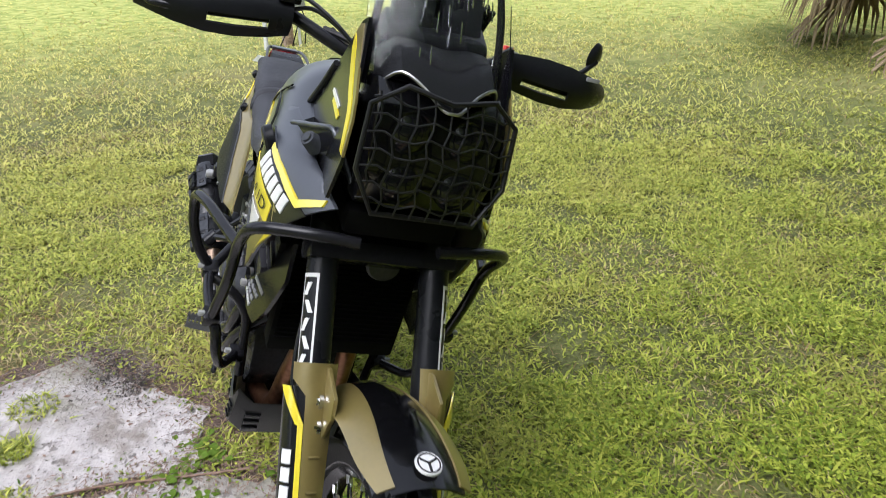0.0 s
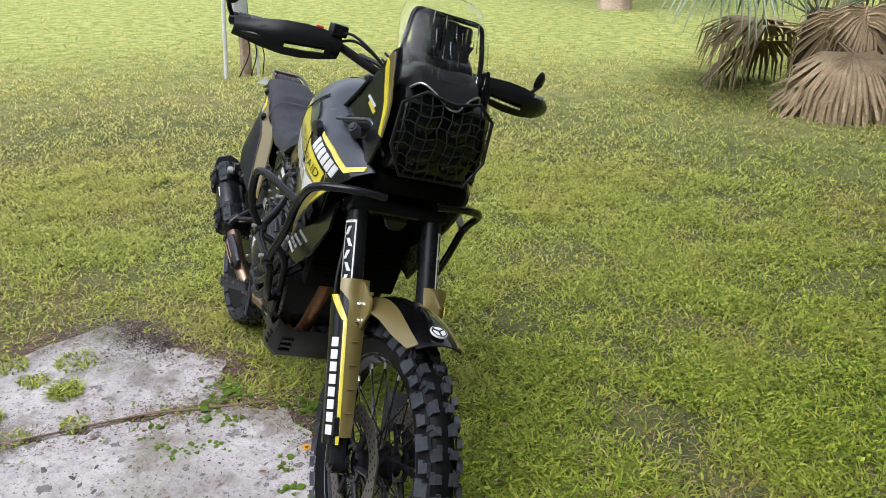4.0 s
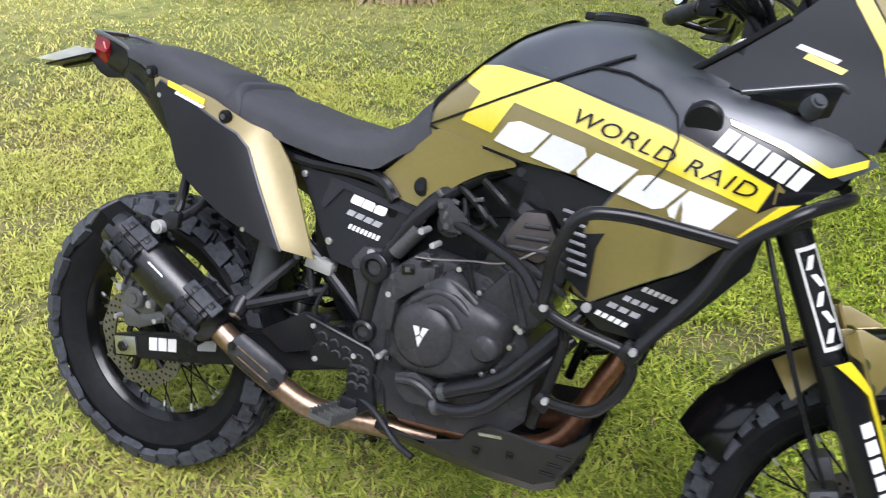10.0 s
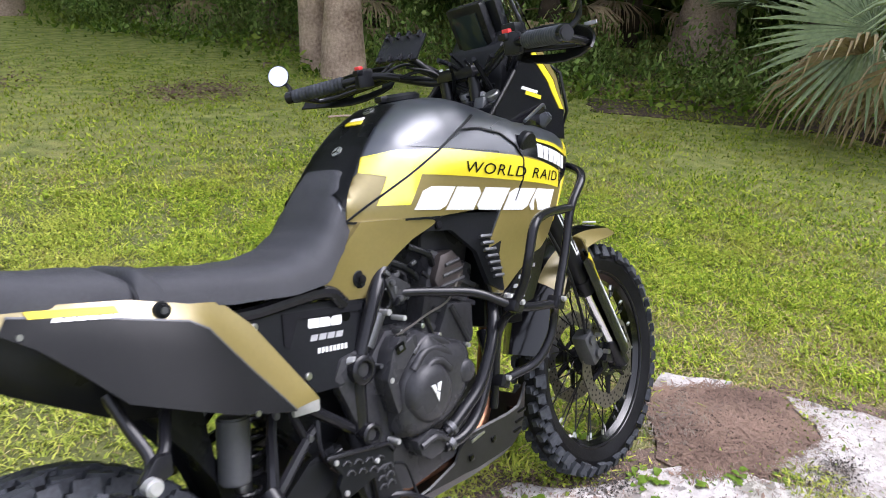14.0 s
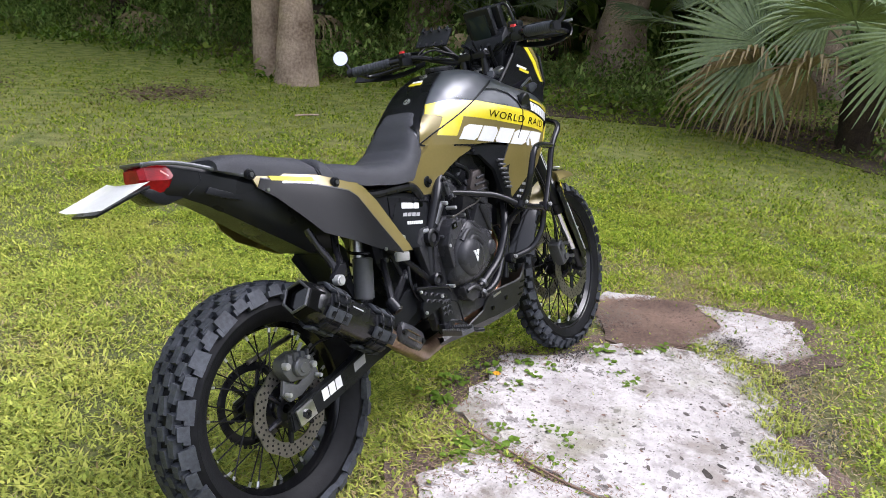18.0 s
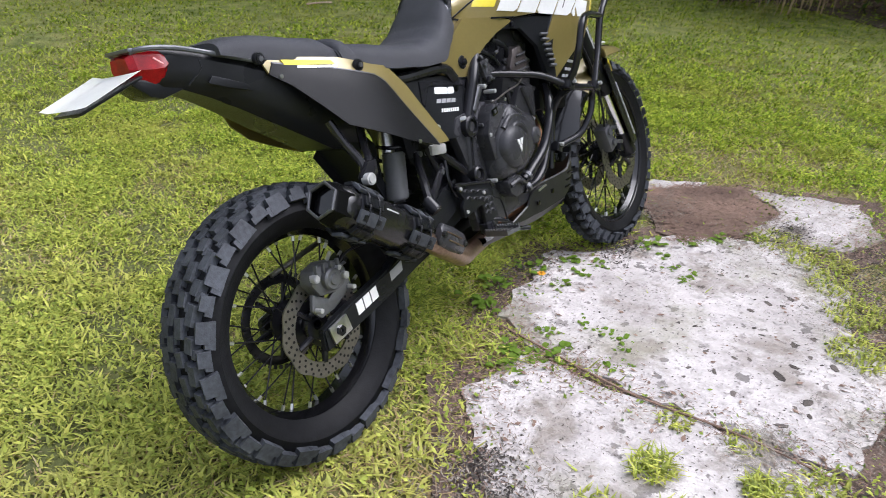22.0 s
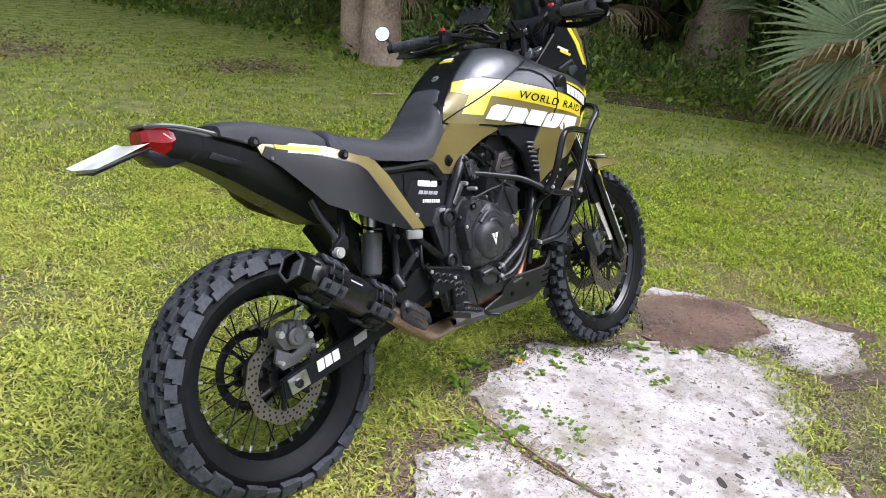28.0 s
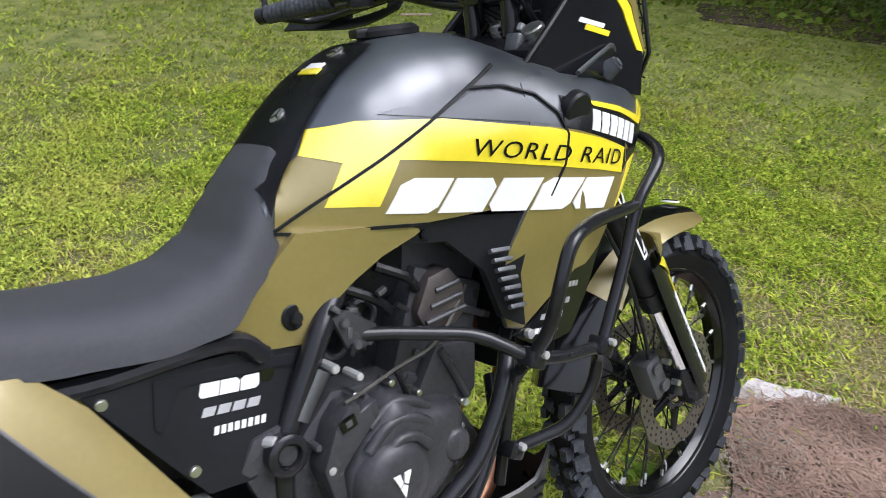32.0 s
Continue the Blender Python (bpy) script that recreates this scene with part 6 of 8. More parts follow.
# skid plate: folded sheet with slots
secs = []
for x, w, zb, zt in ((0.64, 0.10, 0.300, 0.318), (0.76, 0.118, 0.298, 0.335), (0.835, 0.132, 0.300, 0.365), (0.855, 0.136, 0.302, 0.395), (0.89, 0.148, 0.304, 0.420), (1.0, 0.166, 0.316, 0.425), (1.038, 0.168, 0.338, 0.430), (1.064, 0.166, 0.385, 0.452), (1.082, 0.164, 0.438, 0.474)):
    o = [(x, -w, zt), (x, -w * 0.98, zb + 0.03), (x, -w * 0.78, zb), (x, w * 0.78, zb), (x, w * 0.98, zb + 0.03), (x, w, zt)]
    secs.append(o + [(a, b * 0.97, c + 0.004) for a, b, c in o[::-1]])
skid = bpart("skid_plate", loft(bmesh.new(), secs), SKID, None, "dark grey folded metal skid plate", 25)
for s in (-1, 1):
    for i in range(3):
        bpart("slot", box(bmesh.new(), (1.022 + 0.012 * i, s * 0.168, 0.378 + 0.020 * i), (0.030, 0.006, 0.006), None, 0.002), GLOSS, skid)
    for x, z in ((0.945, 0.384), (0.875, 0.366)):
        bpart("slot", box(bmesh.new(), (x, s * (0.157 if x > 0.9 else 0.1455), z), (0.014, 0.006, 0.014), None, 0.002), GLOSS, skid)
    bpart("scuff", box(bmesh.new(), (0.905, s * 0.1515, 0.408), (0.055, 0.003, 0.006), Matrix.Rotation(radians(-8), 4, "Y")), ALU, skid)
for y in (-0.075, 0.075):
    for i in range(3):
        bpart("slot", box(bmesh.new(), (1.057 + 0.0075 * i, y * 1.6, 0.362 + 0.021 * i), (0.012, 0.035, 0.008), Matrix.Rotation(radians(-65), 4, "Y"), 0.002), GLOSS, skid)

# ducts, radiator and the black side plate
for s in (-1, 1):
    du = bpart("duct", sheet([(0.80, 0.905), (0.843, 0.918), (0.911, 0.925), (1.06, 0.90), (1.05, 0.858), (1.03, 0.808), (1.03, 0.72), (0.99, 0.745), (0.966, 0.828), (0.906, 0.889)], lambda x, z: 0.132 + 0.40 * min(0.055, max(0, x - 0.82)) + 0.18 * max(0, x - 0.875), 0.0, 0.014, 0.03, s), BLACK, None, "black moulded air duct", 50)
    for k in range(7):
        z = 0.858 - 0.016 * k
        x = 0.985 + 0.004 * k
        bm = box(bmesh.new(), (x, s * (0.186 + 0.0005 * k), z), (0.040 - 0.001 * k, 0.010, 0.007), Matrix.Rotation(radians(8), 4, "Y") @ Matrix.Rotation(radians(s * 25), 4, "X"), 0.002)
        bpart("vent_slat", bm, CASTALU, du, "grey vent slat")
    bpart("duct_bolt", rod(bmesh.new(), (0.874, s * 0.150, 0.906), (0.874, s * 0.158, 0.906), 0.009, seg=10, bevel=0.002), SATIN, du)
    sp = bpart("side_plate", sheet([(1.005, 0.71), (1.04, 0.712), (1.18, 0.80), (1.235, 0.862), (1.285, 0.90), (1.275, 0.82), (1.20, 0.72), (1.145, 0.668), (1.06, 0.672)], lambda x, z: 0.178 - 0.15 * max(0, x - 1.1), 0.0, 0.008, 0.04, s), INK, None, "gloss black lower shroud plate", 50)
    plate_face = lambda x, z: 0.178 - 0.15 * max(0, x - 1.1)
    for k, (x, z, n, mt) in enumerate(((1.049, 0.697, 5, WHITE), (1.067, 0.716, 3, GREYVINYL), (1.090, 0.733, 4, GREYVINYL), (1.117, 0.754, 6, SILVER))):
        blocks("plate_block", (x, z), (x + 0.058, z - 0.012), 0.009, n, 0.003, mt, 0.0018, 0.74, (s,), plate_face, sp)
    bolt((1.035, s * 0.178, 0.705), (1.035, s * 0.19, 0.705), 0.010, sp)
bm = box(bmesh.new(), (1.15, 0, 0.775), (0.05, 0.27, 0.33), Matrix.Rotation(radians(12), 4, "Y"), 0.008)
CORE = mat("radiator_black", (0.003, 0.003, 0.003), 0.8, vary=0.2, bump=0.1, spec=0.1)
rad = bpart("radiator", bm, CORE, None, "black radiator core")
for k in range(24):
    bpart("fin", box(bmesh.new(), (1.178 + 0.0026 * (k - 12), 0, 0.645 + 0.0115 * k), (0.012, 0.25, 0.0022), None), CORE, rad)

# ---- crash bars ----
for s in (-1, 1):
    cb = bpart("crash_bar", tube(bmesh.new(), bent([(0.752, s * 0.121, 0.786), (0.80, s * 0.141, 0.777), (0.918, s * 0.194, 0.748), (0.973, s * 0.247, 0.702), (1.03, s * 0.254, 0.684), (1.120, s * 0.250, 0.668), (1.137, s * 0.236, 0.640), (1.126, s * 0.230, 0.590), (1.083, s * 0.211, 0.530), (0.990, s * 0.166, 0.511)], 0.035), 0.0108, 12), SATIN, None, "black tubular crash bar")
    bpart("upper_loop", tube(bmesh.new(), bent([(0.973, s * 0.249, 0.704), (0.982, s * 0.277, 0.745), (0.986, s * 0.296, 0.80), (1.014, s * 0.304, 0.883), (1.09, s * 0.284, 0.889), (1.244, s * 0.240, 0.872)], 0.045), 0.0108, 12), SATIN, cb)
    bpart("front_loop", tube(bmesh.new(), bent([(1.40, s * 0.07, 0.958), (1.39, s * 0.15, 0.962), (1.332, s * 0.238, 0.942), (1.248, s * 0.240, 0.874), (1.215, s * 0.240, 0.79), (1.133, s * 0.250, 0.668)], 0.04), 0.0108, 12), SATIN, cb)
    bpart("down_tube", tube(bmesh.new(), bent([(0.990, s * 0.246, 0.692), (1.005, s * 0.196, 0.668), (1.006, s * 0.160, 0.620), (0.972, s * 0.148, 0.45)], 0.04), 0.0108, 12), SATIN, cb)
    for p in ((0.975, s * 0.248, 0.702), (1.128, s * 0.250, 0.668), (0.990, s * 0.166, 0.512)):
        bpart("clamp", box(bmesh.new(), p, (0.034, 0.034, 0.030), Matrix.Rotation(radians(30), 4, "Y"), 0.007), SATIN, cb)
        bolt((p[0] + 0.006, p[1] + s * 0.012, p[2] + 0.008), (p[0] + 0.006, p[1] + s * 0.026, p[2] + 0.008), 0.0075, cb)
    bm = prism([(0.715, 0.825), (0.74, 0.83), (0.785, 0.795), (0.78, 0.77), (0.735, 0.765)], s * 0.124, s * 0.134, 0.003)
    bpart("mount_plate", bm, ENGINE, cb, "dark mounting plate", 40)
    for x, z in ((0.73, 0.815), (0.745, 0.778)):
        bolt((x, s * 0.13, z), (x, s * 0.143, z), 0.008, cb, CASTALU)

# ---- front end, all turned by the steering ----


def leg(z, off=0.0):
    """The fork leg's centre line in x at height z."""
    return 1.605 - 0.52 * (z - 0.345) + off


def leg_patch(s, z0, z1, a0, a1, r, thick=0.003, nz=6, na=6):
    """A curved plate round a fork leg: angles from dead ahead towards the outside."""
    bm = bmesh.new()
    d = Vector((-0.461, 0, 0.887))
    ahead = Vector((0.887, 0, 0.461))
    rings = []
    for i in range(nz + 1):
        z = z0 + (z1 - z0) * i / nz
        c = Vector((leg(z), s * 0.105, z))
        rr = r(i / nz) if callable(r) else r
        lo = a0(i / nz) if callable(a0) else a0
        hi = a1(i / nz) if callable(a1) else a1
        rings.append([bm.verts.new(c + (ahead * math.cos(radians(a)) + Vector((0, s, 0)) * math.sin(radians(a))) * rr) for a in (lo + (hi - lo) * k / na for k in range(na + 1))])
    for a, b in zip(rings, rings[1:]):
        for k in range(na):
            bm.faces.new((a[k], a[k + 1], b[k + 1], b[k]))
    bmesh.ops.recalc_face_normals(bm, faces=bm.faces)
    bmesh.ops.solidify(bm, geom=bm.faces[:], thickness=thick)
    return bm


for s in (-1, 1):
    bm = rod(bmesh.new(), (leg(0.60), s * 0.105, 0.60), (leg(1.16), s * 0.105, 1.16), 0.0275, seg=24, bevel=0.003)
    rod(bm, (leg(0.595), s * 0.105, 0.595), (leg(0.64), s * 0.105, 0.64), 0.030, seg=24, bevel=0.003)
    fk = bpart("fork_leg", bm, BLACK, None, "black upside-down fork leg", 40, True)
    bpart("slider", rod(bmesh.new(), (leg(0.38), s * 0.105, 0.38), (leg(0.61), s * 0.105, 0.61), 0.0215, seg=20), CHROME, fk, "bright chromed fork slider", 40, True)
    bm = rod(bmesh.new(), (leg(0.345, -0.004), s * 0.078, 0.345), (leg(0.345, -0.004), s * 0.122, 0.345), 0.026, seg=20, bevel=0.004)
    rod(bm, (leg(0.35), s * 0.105, 0.345), (leg(0.43), s * 0.105, 0.43), 0.027, 0.026, 20)
    box(bm, (leg(0.37) - 0.04, s * 0.10, 0.385), (0.05, 0.02, 0.05), Matrix.Rotation(radians(28), 4, "Y"), 0.005)
    bpart("axle_clamp", bm, SATIN, fk, "black axle clamp", 40, True)
    bpart("axle_end", rod(bmesh.new(), (1.601, s * 0.12, 0.345), (1.601, s * 0.127, 0.345), 0.012, seg=16, bevel=0.002), CASTALU, fk, "", 40, True)
    cal = bmesh.new()
    box(cal, (leg(0.43) - 0.075, s * 0.073, 0.425), (0.05, 0.05, 0.10), Matrix.Rotation(radians(-22), 4, "Y"), 0.010)
    rod(cal, (leg(0.45) - 0.075, s * 0.09, 0.45), (leg(0.45) - 0.075, s * 0.106, 0.45), 0.014, seg=16)
    rod(cal, (leg(0.41) - 0.07, s * 0.09, 0.405), (leg(0.41) - 0.07, s * 0.106, 0.405), 0.014, seg=16)
    bpart("front_caliper", cal, CASTALU, None, "grey front brake caliper", 40, True)
    for z in (0.40, 0.46):
        bolt_o = rod(bmesh.new(), (leg(z) - 0.045, s * 0.10, z), (leg(z) - 0.045, s * 0.118, z), 0.007, seg=8)
        bpart("bolt", bolt_o, ALU, fk, "silver bolt", 40, True)
    bpart("brake_hose", tube(bmesh.new(), smooth_line([(leg(0.46) - 0.075, s * 0.085, 0.47), (leg(0.55) - 0.075, s * 0.11, 0.56), (leg(0.72) - 0.06, s * 0.125, 0.72), (leg(0.9) - 0.05, s * 0.09, 0.92)]), 0.0045, 8), BLACK, None, "", 40, True)
    # fork guard: black outer face, olive front face, yellow edge
    gd = bpart("fork_guard", leg_patch(s, 0.385, 0.70, 18, lambda t: 118 - 10 * t, lambda t: 0.040 + 0.008 * t), INK, fk, "black fork guard", 50, True)
    bpart("guard_front", leg_patch(s, 0.40, 0.735, lambda t: -22 - 14 * t, lambda t: 20 + (34 if t > 0.86 else 6 * t), lambda t: 0.043 + 0.009 * t, 0.004, 14), OLIVE, gd, "olive-gold front of the fork guard", 50, True)
    bpart("guard_stripe", leg_patch(s, 0.385, 0.645, lambda t: 20 + 5 * t, lambda t: 31 + 5 * t, lambda t: 0.0435 + 0.0075 * t, 0.003), YELLOW, gd, "yellow edge stripe", 50, True)
    bpart("guard_stripe", leg_patch(s, 0.645, 0.70, lambda t: 24 + 34 * t, lambda t: 40 + 44 * t, lambda t: 0.0515 + 0.001 * t, 0.003), YELLOW, gd, "", 50, True)
    for k in range(8):
        z = 0.405 + 0.0262 * k
        bpart("guard_block", leg_patch(s, z, z + 0.020, 46, 70, lambda t: 0.0435 + 0.0075 * (z - 0.385) / 0.32, 0.002, 1, 3), WHITE, gd, "", 50, True)
    for k in range(4):
        z = 0.45 + 0.05 * k
        o = Vector((leg(z), s * 0.105, z)) + Vector((0.887, 0, 0.461)) * (0.047 + 0.008 * (z - 0.4) / 0.33)
        bpart("dimple", box(bmesh.new(), o, (0.003, 0.018, 0.005), Matrix.Rotation(RAKE, 4, "Y"), 0.001), OLIVE, gd, "", 40, True)
    bm = box(bmesh.new(), (leg(0.43) + 0.028, s * 0.128, 0.435), (0.03, 0.016, 0.045), Matrix.Rotation(-RAKE, 4, "Y"), 0.004)
    bpart("guard_mount", bm, SATIN, gd, "", 40, True)
    # outlined sticker on the upper leg
    for z0, z1, a0, a1, mt in ((0.715, 0.868, 22, 30, WHITE), (0.715, 0.868, 92, 100, WHITE), (0.715, 0.721, 22, 100, WHITE), (0.862, 0.868, 22, 100, WHITE), ):
        bpart("leg_sticker", leg_patch(s, z0, z1, a0, a1, 0.0282, 0.0012, 2, 4), mt, fk, "", 50, True)
    for k in range(5):
        lo = 36 if k % 2 else 66
        bpart("leg_sticker", leg_patch(s, 0.727 + 0.027 * k, 0.746 + 0.027 * k, lambda t: lo + (20 - 40 * (k % 2)) * -t, lambda t: lo + 20 + (20 - 40 * (k % 2)) * -t, 0.0282, 0.0012, 5, 3), WHITE, fk, "", 50, True)
bm = box(bmesh.new(), (leg(0.90) - 0.008, 0, 0.905), (0.075, 0.275, 0.038), Matrix.Rotation(-RAKE, 4, "Y"), 0.012)
bpart("lower_yoke", bm, SATIN, None, "black lower fork yoke", 40, True)
bm = box(bmesh.new(), (leg(1.14) - 0.01, 0, 1.145), (0.085, 0.26, 0.028), Matrix.Rotation(-RAKE, 4, "Y"), 0.010)
bpart("top_yoke", bm, SATIN, None, "black top fork yoke", 40, True)
for s in (-1, 1):
    bpart("fork_cap", rod(bmesh.new(), (leg(1.155), s * 0.105, 1.155), (leg(1.172), s * 0.105, 1.172), 0.020, seg=16, bevel=0.003), ALU, None, "silver fork cap", 40, True)

# front mudguard
FC = Vector(FRONT)


def fender_strip(a0, a1, y0, y1, lift, n=12, thick=0.004, drop=0.25, taper=0.0):
    bm = bmesh.new()
    rings = []
    for i in range(n + 1):
        t = i / n
        a = radians(a0 + (a1 - a0) * t)
        narrow = 1 - 0.38 * max(0, (88 - math.degrees(a)) / 22) ** 2
        row = []
        for k in range(5):
            y = (y0 + (y1 - y0) * (1 - (1 - k / 4) * (1 - taper * (1 - t) ** 1.5))) * narrow
            r = 0.412 + lift - drop * 22 * y * y * (1.0 if math.degrees(a) < 118 else 1.0 + 0.05 * (math.degrees(a) - 118))
            row.append(bm.verts.new(FC + Vector((r * math.cos(a), y, r * math.sin(a)))))
        rings.append(row)
    for a, b in zip(rings, rings[1:]):
        for k in range(4):
            bm.faces.new((a[k], a[k + 1], b[k + 1], b[k]))
    bmesh.ops.recalc_face_normals(bm, faces=bm.faces)
    bmesh.ops.solidify(bm, geom=bm.faces[:], thickness=thick)
    return bm


fend = bpart("front_mudguard", fender_strip(71.5, 160, -0.072, 0.072, 0.0, 22), GLOSS, None, "black and olive-gold front mudguard", 50, True)
for s in (-1, 1):
    bpart("olive_flank", fender_strip(73, 130, s * 0.034, s * 0.090, 0.002, 16, taper=0.5), OLIVE, fend, "olive-gold mudguard flank", 50, True)
    bm = prism([(1.415, 0.662), (1.40, 0.70), (1.435, 0.752), (1.46, 0.755), (1.52, 0.735), (1.525, 0.70), (1.505, 0.655), (1.475, 0.625), (1.45, 0.63)], s * 0.088, s * 0.096, 0.003)
    mp = bpart("mount_plate", bm, OLIVE, fend, "olive-gold mudguard mounting plate", 40, True)
    for x, z in ((1.468, 0.699), (1.485, 0.661)):
        bm = rod(bmesh.new(), (x, s * 0.094, z), (x, s * 0.109, z), 0.0145, seg=16, bevel=0.004)
        bpart("bolt", bm, CHROME, fend, "bright button-head bolt", 40, True)
a = radians(76.5)
m = Matrix.Translation(FC + Vector((0.418 * math.cos(a), 0, 0.418 * math.sin(a)))) @ Matrix.Rotation(radians(13.5), 4, "Y")
bm = bmesh.new()
bmesh.ops.create_cone(bm, cap_ends=True, segments=24, radius1=0.021, radius2=0.020, depth=0.004, matrix=m)
bpart("round_badge", bm, WHITE, fend, "white round badge", 40, True)
bm = bmesh.new()
for k in range(3):
    rod(bm, m @ Vector((0, 0, 0.002)), m @ Vector((0.015 * math.cos(k * 2.094), 0.015 * math.sin(k * 2.094), 0.002)), 0.0022, seg=6)
ringp = [m @ Vector((0.017 * math.cos(i * math.tau / 24), 0.017 * math.sin(i * math.tau / 24), 0.002)) for i in range(24)]
tube(bm, ringp, 0.0014, 6, True)
bpart("badge_mark", bm, INK, fend, "", 40, True)

# ---- headlamp, tower and screen ----
AHEAD = Matrix.Translation((0.03, 0, 0))
bm = prism([(1.30, 1.03), (1.395, 1.035), (1.43, 1.10), (1.425, 1.20), (1.38, 1.235), (1.28, 1.225), (1.25, 1.12)], -0.105, 0.105, 0.010)
bm.transform(AHEAD)
lamp = bpart("headlamp_housing", bm, GLOSS, None, "gloss black headlamp housing", 40)
for y in (-0.046, 0.046):
    for z in (1.085, 1.165):
        x = 1.458
        bm = lathe(bmesh.new(), [(0.0, 0.012), (0.012, 0.011), (0.024, 0.004), (0.030, 0.0), (0.034, 0.002), (0.034, -0.02), (0.0, -0.02)], 24, Matrix.Translation((x, y, z)) @ Matrix.Rotation(radians(-90), 4, "Z"), False)
        bpart("lamp", bm, LENS, lamp, "round projector lamp")
bm = bmesh.new()
GX = 1.490


def guard_pt(y, z):
    return Vector((GX - 1.6 * y * y - 0.25 * abs(z - 1.13) ** 1.3, y, z))


frame_line = [(-0.118, 1.20), (-0.07, 1.235), (0, 1.222), (0.07, 1.235), (0.118, 1.20), (0.122, 1.10), (0.085, 1.035), (-0.085, 1.035), (-0.122, 1.10)]
guard = bpart("headlamp_guard", tube(bm, [guard_pt(*p) for p in frame_line], 0.0045, 8, True), MESHBLK, None, "black wire headlamp guard")
for i in range(9):
    y = -0.104 + 0.026 * i
    ins = max(0, abs(y) - 0.085) / 0.035
    z0, z1 = 1.037 + 0.045 * ins, 1.228 - 0.015 * ins
    bpart("bar", tube(bmesh.new(), [guard_pt(y + 0.004 * math.sin(k * 2.2), z0 + (z1 - z0) * k / 8) for k in range(9)], 0.0017, 6), MESHBLK, guard)
for i in range(7):
    z = 1.055 + 0.026 * i
    w = 0.118 - 0.25 * max(0, 1.075 - z) - 0.12 * max(0, z - 1.19)
    bpart("bar", tube(bmesh.new(), [guard_pt(-w + 2 * w * k / 10, z + 0.006 * math.sin(k * 1.9)) for k in range(11)], 0.0017, 6), MESHBLK, guard)
# brow over the lamp: a dipped nose edged in silver, rising back to the instruments
BROW_EDGE = [(1.384, 0.102, 1.204), (1.410, 0.094, 1.228), (1.437, 0.076, 1.249), (1.456, 0.045, 1.236), (1.478, 0.016, 1.212), (1.482, 0.0, 1.209)]
BROW_BACK = [(1.345, 0.098, 1.262), (1.352, 0.090, 1.276), (1.358, 0.074, 1.290), (1.366, 0.045, 1.292), (1.372, 0.016, 1.288), (1.374, 0.0, 1.287)]
edge_line = [Vector((x, -y, z)) for x, y, z in BROW_EDGE] + [Vector(p) for p in BROW_EDGE[-2::-1]]
back_line = [Vector((x, -y, z)) for x, y, z in BROW_BACK] + [Vector(p) for p in BROW_BACK[-2::-1]]
bm = bmesh.new()
rings = [[bm.verts.new(e + (b - e) * t + Vector((0, 0, 0.012 * math.sin(math.pi * t)))) for e, b in zip(edge_line, back_line)] for t in (0, 0.25, 0.5, 0.75, 1)]
for a, b in zip(rings, rings[1:]):
    for k in range(len(edge_line) - 1):
        bm.faces.new((a[k], a[k + 1], b[k + 1], b[k]))
bmesh.ops.recalc_face_normals(bm, faces=bm.faces)
bmesh.ops.solidify(bm, geom=bm.faces[:], thickness=0.005)
brow = bpart("lamp_brow", bm, MATTGREY, None, "dark grey headlamp brow", 50)
bpart("brow_edge", tube(bmesh.new(), smooth_line(edge_line, 3), 0.0026, 6), ALU, brow, "silver brow edge")
